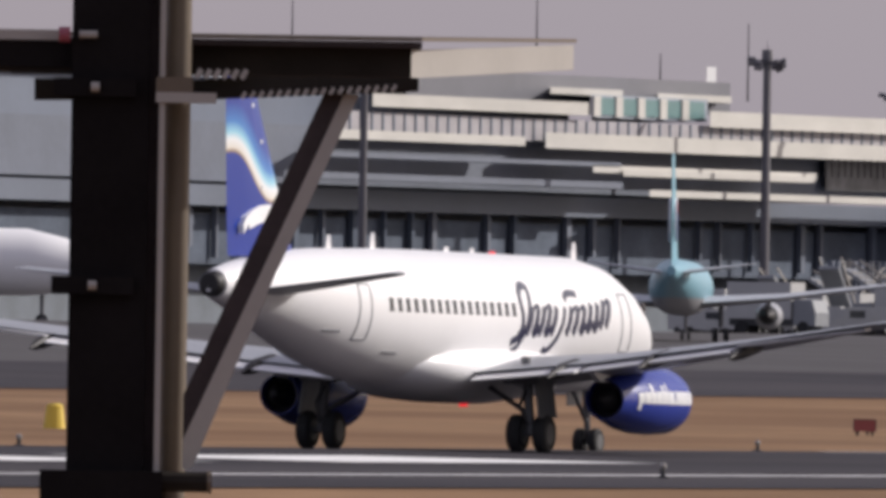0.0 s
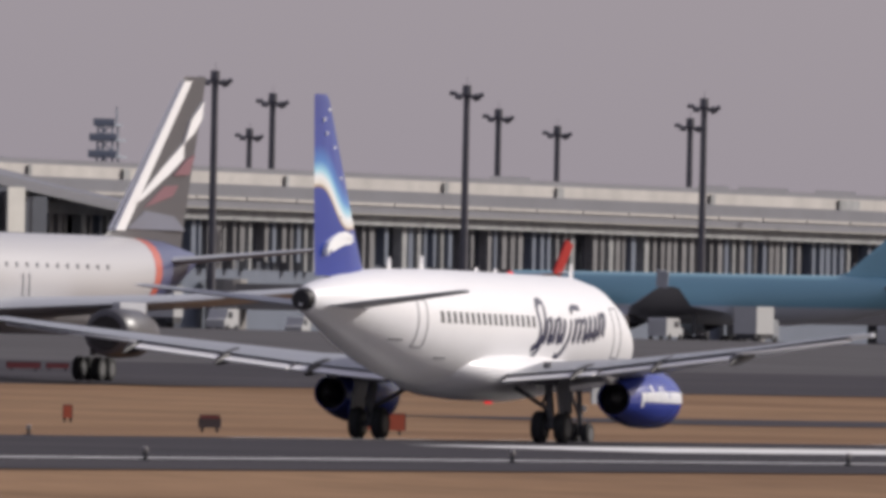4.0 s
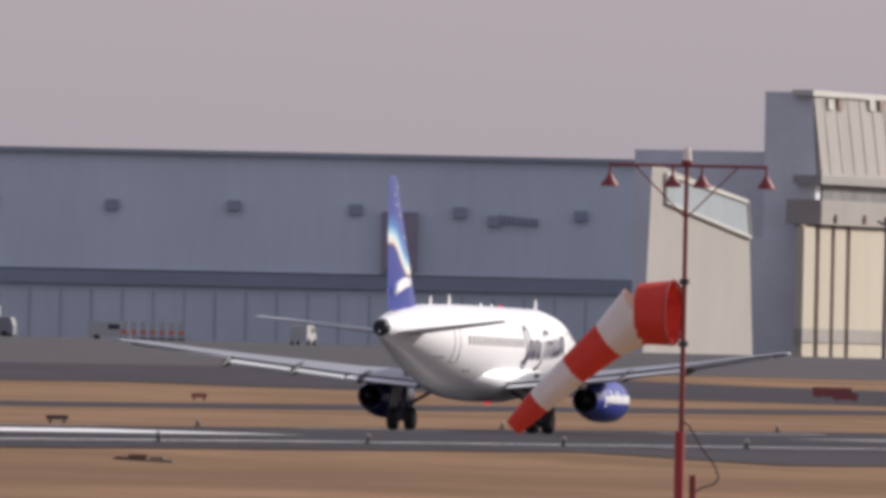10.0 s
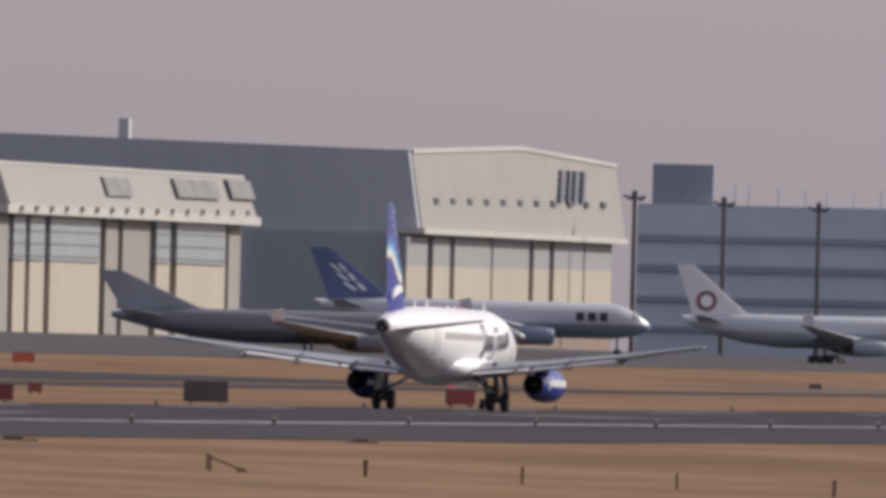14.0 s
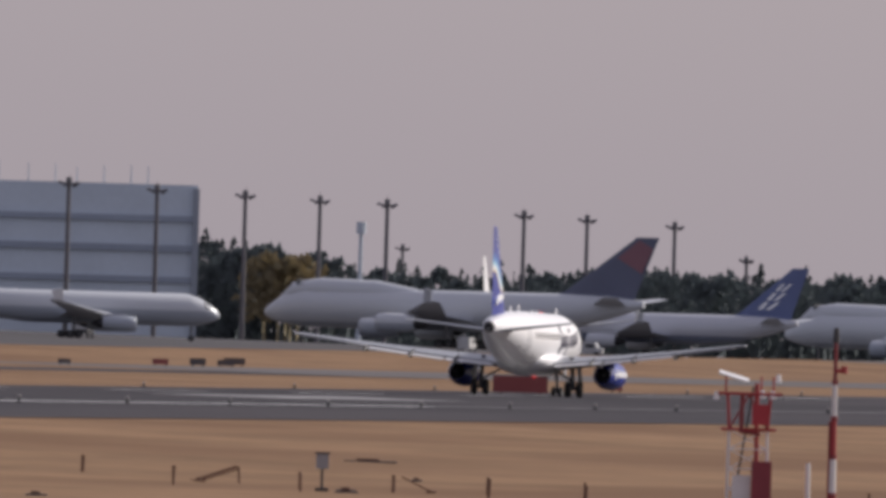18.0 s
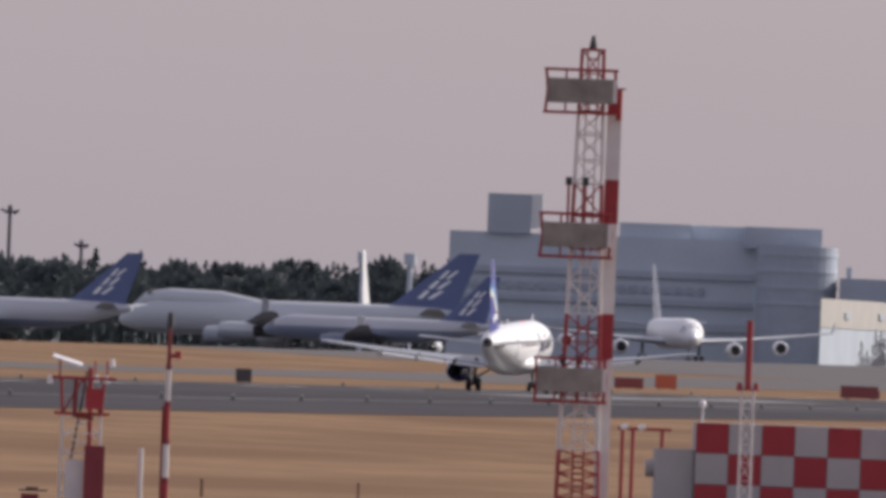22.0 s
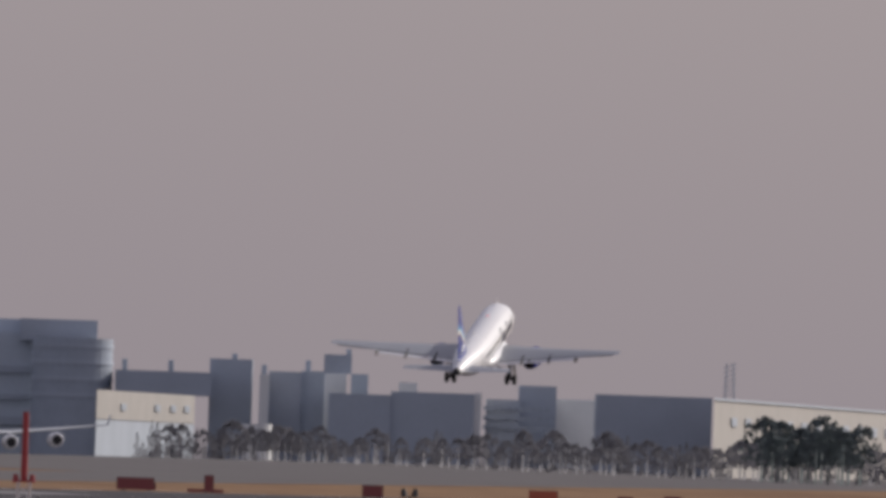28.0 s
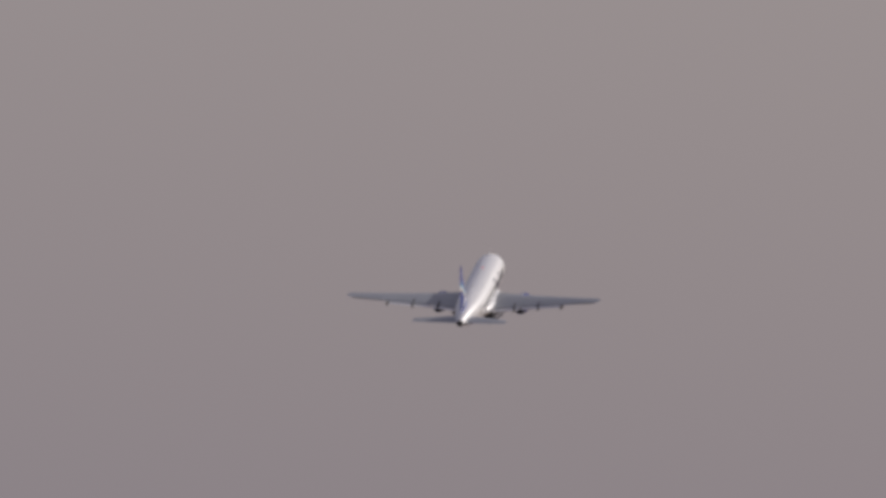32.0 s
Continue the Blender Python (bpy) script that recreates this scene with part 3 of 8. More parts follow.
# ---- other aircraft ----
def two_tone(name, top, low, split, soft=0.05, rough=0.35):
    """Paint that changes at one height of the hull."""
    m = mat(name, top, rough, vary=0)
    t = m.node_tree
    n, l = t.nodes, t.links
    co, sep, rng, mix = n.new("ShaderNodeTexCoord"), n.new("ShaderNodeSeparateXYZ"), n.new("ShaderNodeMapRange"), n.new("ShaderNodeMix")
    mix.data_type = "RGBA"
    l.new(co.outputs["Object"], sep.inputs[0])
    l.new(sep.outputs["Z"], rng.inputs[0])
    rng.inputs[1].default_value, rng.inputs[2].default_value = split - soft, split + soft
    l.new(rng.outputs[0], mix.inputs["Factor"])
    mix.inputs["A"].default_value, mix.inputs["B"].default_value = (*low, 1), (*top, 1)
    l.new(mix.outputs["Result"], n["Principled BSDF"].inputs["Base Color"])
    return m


M_SKYBLUE = mat("sky_blue_paint", (0.22, 0.43, 0.52), 0.35, vary=0.04, size=4)
M_KHULL = two_tone("sky_blue_hull", (0.22, 0.43, 0.52), (0.55, 0.56, 0.58), 4.6)
# Blue, navy and red fin colours are greyed: distance haze put in.
M_BLUEFIN = mat("hazed_blue_fin", (0.1, 0.13, 0.27), 0.4, vary=0.04, size=4)
M_NAVYFIN = mat("hazed_navy_fin", (0.1, 0.11, 0.17), 0.4, vary=0.04, size=4)
M_REDFIN = mat("hazed_red_fin", (0.21, 0.09, 0.115), 0.4, vary=0.04, size=4)
M_MAROON = mat("maroon_fin_paint", (0.27, 0.06, 0.09), 0.4, vary=0.04, size=4)
M_EMBLEMRED = mat("emblem_red_paint", (0.36, 0.05, 0.08), 0.4, vary=0.04, size=4)
M_YELLOW = mat("yellow_fin_paint", (0.6, 0.36, 0.06), 0.4, vary=0.04, size=4)
# Pale and blue hulls are dimmed: haze and shade put into the tones.
M_PALEHULL = two_tone("hazed_pale_hull", (0.52, 0.54, 0.57), (0.34, 0.37, 0.42), 4.0)
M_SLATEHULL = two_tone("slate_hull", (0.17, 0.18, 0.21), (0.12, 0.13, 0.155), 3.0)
M_BLUEHULL = two_tone("hazed_white_and_blue_hull", (0.5, 0.51, 0.55), (0.2, 0.23, 0.31), 3.8)


M_DULLBLUE = mat("dull_blue_grey_paint", (0.16, 0.17, 0.22), 0.4, vary=0.05, size=4)


def swept_tail(name, front_colour, tail_colour, y0, lean, edge=None, wide=.8):
    """Hull paint with a second colour aft of a slanting line, and a stripe of a third along it."""
    m = mat(name, front_colour, 0.35, vary=0)
    n, l = m.node_tree.nodes, m.node_tree.links
    co, sep, add, rng, mix = n.new("ShaderNodeTexCoord"), n.new("ShaderNodeSeparateXYZ"), n.new("ShaderNodeMath"), n.new("ShaderNodeMapRange"), n.new("ShaderNodeMix")
    l.new(co.outputs["Object"], sep.inputs[0])
    add.operation, add.inputs[1].default_value = "MULTIPLY_ADD", lean
    l.new(sep.outputs["Z"], add.inputs[0])
    l.new(sep.outputs["Y"], add.inputs[2])
    rng.inputs[1].default_value, rng.inputs[2].default_value = y0 + 8 - .3, y0 + 8 + .3
    l.new(add.outputs[0], rng.inputs[0])
    mix.data_type = "RGBA"
    l.new(rng.outputs[0], mix.inputs["Factor"])
    mix.inputs["A"].default_value, mix.inputs["B"].default_value = (*tail_colour, 1), (*front_colour, 1)
    out = mix
    if edge:
        near, out = n.new("ShaderNodeMath"), n.new("ShaderNodeMix")
        near.operation, near.inputs[1].default_value, near.inputs[2].default_value = "COMPARE", y0 + 8 - wide, wide
        l.new(add.outputs[0], near.inputs[0])
        out.data_type = "RGBA"
        l.new(near.outputs[0], out.inputs["Factor"])
        l.new(mix.outputs["Result"], out.inputs["A"])
        out.inputs["B"].default_value = (*edge, 1)
    l.new(out.outputs["Result"], n["Principled BSDF"].inputs["Base Color"])
    return m


M_JETWING = mat("jet_wing_grey", (0.46, 0.475, 0.51), 0.45, vary=0.06, size=4)


def jet(name, label, dims, fin_mat, hull_mat, engines=2, hump=False, emblem=None, windows=False):
    """A jet airliner with its nose at +Y and its middle over the origin. dims: length, hull radius, span, height."""
    L, R, span, H = dims
    zc = R * 1.05 + R * 0.85
    root = thing(name, pose(0, 0, 0), label, "airplane")
    h = L / 2
    prof = [(h, zc - R * .3, .04, .04), (h - .005 * L, zc - R * .29, R * .21, R * .2), (h - .014 * L, zc - R * .27, R * .35, R * .33), (h - .03 * L, zc - R * .22, R * .53, R * .5), (h - .048 * L, zc - R * .15, R * .69, R * .67), (h - .07 * L, zc - .08 * R, R * .82, R * .82), (h - .12 * L, zc, R, R), (-h * .35, zc, R, R), (-h * .6, zc + R * .12, R * .88, R * .88), (-h * .82, zc + R * .36, R * .55, R * .58), (-h, zc + R * .55, R * .15, R * .18)]
    hull = soften(part("fuselage", loft(bmesh.new(), [ring_y(*p, n=28) for p in prof]), hull_mat, root))
    if hump:
        bm = bmesh.new()
        loft(bm, [ring_y(y, z, rx, rz, 20) for y, z, rx, rz in ((h * .93, zc + R * .3, .3, .3), (h * .84, zc + R * .75, R * .55, R * .5), (h * .7, zc + R * .85, R * .66, R * .62), (h * .4, zc + R * .8, R * .62, R * .6), (h * .2, zc + R * .55, R * .5, R * .5), (h * .08, zc + R * .3, R * .3, R * .4))])
        soften(part("upper_deck", bm, hull_mat, root))
    fh = H - zc - R * .8
    fin = soften(part("tail_fin", loft(bmesh.new(), fin_rings(((zc + R * .62, -h * .38, L * .285, .3), (zc + R * .86, -h * .5, L * .228, .48), (zc + R * 1.12, -h * .585, L * .188, .45), (H, -h * .955, L * .058, .2)))), fin_mat, root))
    if emblem:
        for side in (-1, 1):
            for k, (m, y, z, r) in enumerate(emblem):
                bm = bmesh.new()
                rod(bm, (side * .1, -h * y, zc + R * .8 + fh * z), (side * (.26 + .02 * k), -h * y, zc + R * .8 + fh * z), fh * r, n=20)
                part("fin_emblem", bm, m, fin)
    for side in (-1, 1):
        wing = soften(part("wing", loft(bmesh.new(), wing_rings(((R * .6, h * .3, L * .22, zc - R * .55, R * .5), (span * .2, h * .1, L * .12, zc - R * .3, R * .3), (span * .48, -h * .26, L * .045, zc + R * .35, R * .09), (span * .5, -h * .3, L * .02, zc + R * .42, R * .03)), side)), M_JETWING, root))
        if R > 1.7:
            part("winglet", box(bmesh.new(), -.06, .06, -.5, .9, 0, R * .7, pose(side * span * .495, -h * .3, zc + R * .36, 12, side * 18, 0)), M_JETWING if R > 2.5 else M_WHITE, wing)
        soften(part("tailplane", loft(bmesh.new(), wing_rings(((R * .3, -h * .74, L * .09, zc + R * .5, R * .18), (span * .16, -h * .92, L * .035, zc + R * .85, R * .06)), side)), M_JETWING, root))
        for e in range(engines // 2):
            x = side * span * (.17 + .15 * e)
            y0 = h * (.22 - .22 * e)
            er = R * .5
            ez = zc - R * .95 + e * R * .25
            nac = soften(part("engine_nacelle", loft(bmesh.new(), [ring_y(y0 + d * R, ez, er * k, er * k, 18, x) for d, k in ((1.2, .8), (1.15, .92), (.6, 1.0), (-.3, .95), (-.9, .72))]), hull_mat if R < 2.5 or engines == 4 else M_JETWING, root), 60)
            part("exhaust_nozzle", loft(bmesh.new(), [ring_y(y0 + d * R, ez, er * k, er * k, 14, x) for d, k in ((-.85, .66), (-1.2, .45), (-1.6, .1))]), M_SOOT, nac)
            part("intake", loft(bmesh.new(), [ring_y(y0 + d * R, ez, er * k, er * k, 14, x) for d, k in ((1.19, .7), (1.22, .66))]), M_SOOT, nac)
            part("pylon", boxed(x - .2, x + .2, y0 - R * .9, y0 + R * .6, ez + er * .7, zc - R * .35), M_JETWING, nac)
        gx = side * R * (1.85 if R > 2.5 else 1.5)
        gear = part("main_gear", rod(bmesh.new(), (gx, -h * .05, R * .5), (gx, -h * .05, zc - R * .6), R * .09), M_STRUT, root)
        for k in range(2):
            wheel("wheel", gx + (k - .5) * R * .4, R * .24, R * .18, gear, -h * .05 - R * .28)
            wheel("wheel", gx + (k - .5) * R * .4, R * .24, R * .18, gear, -h * .05 + R * .28)
        n = 26
        for i in range(n if windows else 0):
            y = -h * .5 + i * (L * .68) / n
            s = .35
            c = math.sqrt(1 - s * s)
            if y < -h * .36:
                continue
            part("cabin_window", boxed(*sorted((side * (R * c - .02), side * (R * c + .03))), y, y + .28, zc + R * s - .14, zc + R * s + .16), M_SEAM, hull)
    gear = part("nose_gear", rod(bmesh.new(), (0, h * .8, R * .3), (0, h * .8, zc - R * .8), R * .06), M_STRUT, root)
    for k in (-1, 1):
        wheel("wheel", k * R * .12, R * .18, R * .12, gear, h * .8)
    bm = bmesh.new()
    zw = zc + R * (1.15 if hump else .3)
    if hump:
        box(bm, -R * .6, R * .6, h - .1 * L, h - .095 * L, zw - R * .02, zw + R * .22)
        part("cockpit_window", bm, M_GLASS, root)
    for a in (() if hump else (98, 124, 151, 56, 29, 82)):
        bm = bmesh.new()
        vs = []
        for d in (-.06, .03):
            for y, da in ((h - .04 * L, -11), (h - .04 * L, 11), (h - .06 * L, 10), (h - .06 * L, -10)):
                zz, rx, rz = [np.interp(-y, [-p[0] for p in prof], [p[k] for p in prof]) for k in (1, 2, 3)]
                k = radians((a + da) if abs(a - 90) < 20 else (a + da) * .8 + (4 if a < 90 else 32))
                vs.append(bm.verts.new(((rx + d) * math.cos(k), y, zz + (rz + d) * math.sin(k))))
        for f in ((3, 2, 1, 0), (4, 5, 6, 7), (0, 1, 5, 4), (1, 2, 6, 5), (2, 3, 7, 6), (3, 0, 4, 7)):
            bm.faces.new([vs[i] for i in f])
        part("cockpit_window", bm, M_GLASS, hull)
    return root


def fin_patch(root, dims, quad, material):
    """A painted patch on both sides of a fin; corners as (share of chord from the leading edge, share of height)."""
    L, R, span, H = dims
    h, zc = L / 2, R * 1.9
    fin = [c for c in root.children if c.name.startswith("tail_fin")][0]
    low = (zc + R * 1.12, -h * .585, L * .188)
    for side in (-1, 1):
        bm = bmesh.new()
        pts = []
        for c, f in quad:
            pts.append((low[1] + (-h * .955 - low[1]) * f - c * (low[2] + (L * .058 - low[2]) * f), low[0] + (H - low[0]) * f, .25 - .12 * f))
        loft(bm, [[(side * (t * d), y, z) for y, z, t in pts] for d in (.2, 1)])
        part("fin_patch", bm, material, fin)
    return root


def fin_bars(root, dims):
    """Three slanted white bars up a fin, in place of its lettering."""
    for k in range(3):
        f = .1 + k * .2
        fin_patch(root, dims, ((.28, f), (.28, f + .16), (.37, f + .16), (.37, f)), M_LETTER)
        fin_patch(root, dims, ((.44, f), (.54, f + .16), (.63, f + .16), (.53, f)), M_LETTER)


def park(ob, b, r, dims, yaw):
    """Stand a jet so that the top of its fin is on that bearing and height."""
    L, R, span, H = dims
    back = Matrix.Rotation(radians(yaw), 3, "Z") @ Vector((0, -L / 2 * 1.02, 0))
    g = 4.5
    for _ in range(4):
        tip = at(b, r, (g + H - EYE.z) * 1000 / r)
        x, y = tip.x - back.x, tip.y - back.y
        g = ground_z(x, y) + 0.035
    ob.matrix_world = pose(x, y, g, 0, 0, yaw)
    return ob


A330, B747, B767, B737 = (60.0, 2.82, 60.0, 17.4), (70.0, 3.35, 64.0, 19.4), (54.0, 2.6, 48.0, 15.9), (39.5, 1.9, 35.0, 12.5)
LONG = (66.0, 2.7, 50.0, 15.9)
TALL = (60.0, 2.8, 56.0, 20.5)
MID, SHORT, SMALL, A340 = (42.0, 2.25, 40.0, 12.6), (38.0, 2.15, 36.0, 12.6), (44.0, 1.75, 30.0, 8.9), (63.0, 2.82, 60.0, 17.0)
BULKY = (62.0, 2.65, 58.0, 17.0)
park(jet("parked_jet", "sky-blue airliner parked nose-in at the concourse", A330, M_SKYBLUE, M_KHULL, emblem=[(M_LETTER, .88, .4, .2), (M_EMBLEMRED, .873, .455, .135), (M_BLUEFIN, .887, .345, .135)]), 315.73, 8.12, A330, 84)
# Sky-blue hull paint dimmed here: backlit shade put into both tones.
park(jet("parked_jet", "sky-blue narrow-body airliner seen from behind", B737, M_SKYBLUE, two_tone("shaded_sky_blue_hull", (0.2, 0.38, 0.46), (0.34, 0.34, 0.36), 2.9), emblem=[(M_LETTER, .88, .4, .2), (M_EMBLEMRED, .873, .455, .135), (M_BLUEFIN, .887, .345, .135)]), 388.64, 9.56, B737, 20.6)
ob = jet("parked_jet", "grey airliner with maroon and yellow fin", LONG, M_MAROON, swept_tail("grey_hull_with_maroon_band", (0.4, 0.41, 0.45), (0.15, 0.15, 0.18), -17.5, 1.55, (0.2, 0.055, 0.085), 4.2))
fin_patch(ob, LONG, ((.12, .8), (.99, .93), (.99, .36), (.46, .08)), M_YELLOW)
fin_patch(ob, LONG, ((.5, .05), (.99, .33), (.99, .02), (.56, .01)), M_DULLBLUE)
park(ob, 295.83, 6.93, LONG, 76)
ob = jet("parked_jet", "white airliner with dark blue fin near the hangar", MID, M_BLUEFIN, M_BLUEHULL)
fin_bars(ob, MID)
for side in (-1, 1):
    for k in range(3):
        part("title_bar", box(bmesh.new(), -.05, .05, -.5, .5, -.55, .55, pose(side * 2.21, 11.6 + k * 1.5, 4.75, 0, side * -12, 0)), M_NAVY, ob)
park(ob, 206.26, 5.08, MID, -68)
park(jet("parked_jet", "grey narrow-body airliner with grey fin", SMALL, M_GREYWALL, M_SLATEHULL), 215.53, 4.06, SMALL, -70)
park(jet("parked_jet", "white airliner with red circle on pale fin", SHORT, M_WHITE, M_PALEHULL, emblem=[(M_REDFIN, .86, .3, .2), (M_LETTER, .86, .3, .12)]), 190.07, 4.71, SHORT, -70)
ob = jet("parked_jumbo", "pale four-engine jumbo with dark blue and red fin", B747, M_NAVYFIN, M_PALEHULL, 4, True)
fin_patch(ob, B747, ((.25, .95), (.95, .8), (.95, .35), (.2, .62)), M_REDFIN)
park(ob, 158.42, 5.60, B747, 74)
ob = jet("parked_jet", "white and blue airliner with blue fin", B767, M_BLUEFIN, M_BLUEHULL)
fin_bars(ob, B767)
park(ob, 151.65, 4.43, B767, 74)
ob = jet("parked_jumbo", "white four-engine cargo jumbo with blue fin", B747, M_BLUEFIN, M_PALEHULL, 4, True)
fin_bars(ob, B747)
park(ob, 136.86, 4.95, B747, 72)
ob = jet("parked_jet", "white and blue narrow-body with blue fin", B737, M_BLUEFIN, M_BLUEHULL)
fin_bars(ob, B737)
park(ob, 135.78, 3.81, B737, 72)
park(jet("parked_jet", "white four-engine airliner facing the field in sunlight", BULKY, M_WHITE, M_WHITE, 4), 128.78, 4.35, BULKY, 194)
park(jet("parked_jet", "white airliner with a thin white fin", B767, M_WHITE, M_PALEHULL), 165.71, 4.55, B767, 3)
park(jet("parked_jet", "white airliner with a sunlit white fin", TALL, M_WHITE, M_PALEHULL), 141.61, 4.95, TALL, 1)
ob = jet("parked_jet", "white four-engine airliner beside the terminal", A340, M_WHITE, M_WHITE, 4)
nose = at(413.15, 0, 1900) - Matrix.Rotation(radians(-62), 3, "Z") @ Vector((0, 31.5, 0))
ob.matrix_world = pose(nose.x, nose.y, ground_z(nose.x, nose.y) + .035, 0, 0, -62)

# the silver airliner that taxies the other way
M_TAXIFIN = mat("dark_slate_fin_paint", (0.075, 0.074, 0.085), 0.4, vary=0.05, size=4)
TAXI_DIMS = (62.0, 2.82, 60.0, 17.4)
TAXI = jet("taxiing_jet", "silver twin-engine airliner taxiing, dark fin slashed white and red", TAXI_DIMS, M_TAXIFIN, swept_tail("silver_hull_with_navy_tail", (0.46, 0.45, 0.46), (0.07, 0.08, 0.17), -22.4, .75, (0.5, 0.1, 0.06)), windows=True)
TAXI_X = -441.0
for c in TAXI.children_recursive:
    if c.name.startswith("winglet"):
        c.data.materials[0] = M_RED
    if c.name.startswith("engine_nacelle"):
        c.data.materials[0] = M_TAXIFIN
for side in (-1, 1):
    for i, (y, w, z) in enumerate(((19.5, .5, 6.9), (18.8, .5, 6.9), (18.1, .5, 6.9), (17.4, .5, 6.9), (16.7, .5, 6.9), (16.0, .5, 6.9), (15.3, .5, 6.9), (14.6, .5, 6.9), (17.5, 2.2, 6.2))):
        x = side * 2.82 * math.sqrt(max(.05, 1 - ((z - 5.36) / 2.82) ** 2))
        part("title_bar", box(bmesh.new(), -.03, .03, -w / 2, w / 2, -.2 if i < 8 else -.07, .2 if i < 8 else .07, pose(x, y, z, 0, side * -33, 0)), M_SEAM, TAXI)
    for y in (21.8, 11.5, 2.5):
        part("door_seam", box(box(bmesh.new(), side * 2.83 - .02, side * 2.83 + .02, y, y + .08, 4.6, 5.9), side * 2.83 - .02, side * 2.83 + .02, y + 1.0, y + 1.08, 4.6, 5.9), M_SEAM, TAXI)
for quad, m in ((((0, 0), (.13, 0), (.33, .97), (.02, .97)), M_LETTER), (((.09, .16), (.2, .2), (.5, .36), (.37, .42)), M_LETTER), (((.37, .42), (.5, .36), (.72, .47), (.66, .57)), M_LETTER),
                (((.66, .57), (.84, .635), (.99, .73), (.7, .716)), M_LETTER), (((.7, .716), (.99, .73), (.99, .84), (.95, .83)), M_LETTER),
                (((.285, .15), (.68, .23), (.74, .3), (.5, .29)), M_REDFIN), (((.62, .36), (.9, .37), (.95, .5), (.8, .46)), M_REDFIN), (((.16, .01), (.98, .01), (.78, .1), (.32, .13)), M_DULLBLUE)):
    fin_patch(TAXI, TAXI_DIMS, quad, m)

# ---- buildings along the apron ----
M_SHADE_GLASS = mat("tinted_glass", (0.14, 0.16, 0.19), 0.65, vary=0.25, size=4)
M_NIGHTGLASS = mat("black_glass_front", (0.055, 0.063, 0.083), 0.5, vary=0.3, size=4, spec=0.3)
M_INKPANEL = mat("ink_blue_panel", (0.075, 0.083, 0.108), 0.6, vary=0.1, size=5)
M_DIMSLATE = mat("dim_slate_cladding", (0.135, 0.15, 0.19), 0.7, vary=0.15, size=8)
M_PALEGLASS = mat("grey_blinds", (0.36, 0.34, 0.36), 0.7, vary=0.2, size=3)
M_MULLION = mat("grey_mullion", (0.3, 0.3, 0.31), 0.6, vary=0.05, size=2)
M_BAND = mat("white_band", (0.5, 0.48, 0.445), 0.75, vary=0.1, size=7, stretch=(1, 1, 3))
M_CREAM = mat("cream_cladding", (0.42, 0.38, 0.31), 0.7, vary=0.08, size=5, stretch=(1, 1, .2))
M_SLATE = mat("slate_cladding", (0.29, 0.32, 0.37), 0.7, vary=0.12, size=9)
# The great hangar's sheet colours are lifted: distance haze put into them.
M_HALL = mat("hazed_blue_grey_sheet", (0.59, 0.645, 0.7), 0.65, vary=0.08, size=14, stretch=(1, 1, .15))
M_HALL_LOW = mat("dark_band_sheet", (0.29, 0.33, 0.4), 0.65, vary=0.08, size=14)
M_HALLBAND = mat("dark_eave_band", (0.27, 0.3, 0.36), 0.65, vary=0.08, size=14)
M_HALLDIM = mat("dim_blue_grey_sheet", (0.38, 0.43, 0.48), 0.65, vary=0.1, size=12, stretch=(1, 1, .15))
M_BLUEWALL = mat("dark_blue_sheet", (0.2, 0.26, 0.4), 0.6, vary=0.08, size=8, stretch=(1, 1, .2))
M_DOORRED = mat("maroon_door", (0.3, 0.26, 0.31), 0.6, vary=0.1, size=4)
M_CORR = mat("corrugated_panel", (0.315, 0.29, 0.268), 0.7, vary=0.12, size=6, stretch=(1, 1, .1))
M_PANEL = mat("light_grey_panel", (0.29, 0.272, 0.255), 0.7, vary=0.06, size=8)
M_OLIVE = mat("grey_gable", (0.55, 0.55, 0.56), 0.7, vary=0.1, size=8)
M_SIGNBLUE = mat("faded_blue_sign", (0.19, 0.23, 0.36), 0.6, vary=0.1, size=3)
M_TEAL = mat("teal_panel", (0.12, 0.22, 0.22), 0.5, vary=0.1, size=3)


M_HDARK = mat("hangar_post", (0.26, 0.19, 0.155), 0.7, vary=0.08, size=3)
M_FARDOME = mat("pale_dome", (0.62, 0.62, 0.63), 0.6, vary=0.04, size=3)
M_RIDGE = mat("weathered_white_ridge", (0.4, 0.375, 0.35), 0.75, vary=0.2, size=6)
M_DIMSLAT = mat("dim_grey_slat", (0.17, 0.165, 0.17), 0.7, vary=0.35, size=3)
M_DEEPPOST = mat("deep_post", (0.1, 0.11, 0.13), 0.6, vary=0.1, size=5)
M_SLAT = mat("grey_slat", (0.28, 0.28, 0.28), 0.7, vary=0.35, size=3)
M_DEEP = mat("deep_shaded_glass", (0.115, 0.135, 0.175), 0.8, vary=0.35, size=5, spec=0.15)
HOME = {}   # where each building stands, in its own turned frame


def building(name, x, y, label, category="building", kind=""):
    turn = Matrix.Rotation(TURN / 1000, 4, "Z")
    at_ = turn @ Vector((x, y, 0))
    z = ground_z(at_.x, at_.y)
    root = thing(name, turn @ Matrix.Translation((x, y, z)), label, category, kind=kind)
    HOME[root.name] = Vector((x, y, z))
    return root


def wpart(name, bm, material, root, label=""):
    """A part given in the building's frame, which turns about the lookout."""
    ob = part(name, bm, material, root, label)
    ob.location = -HOME[root.name]
    return ob


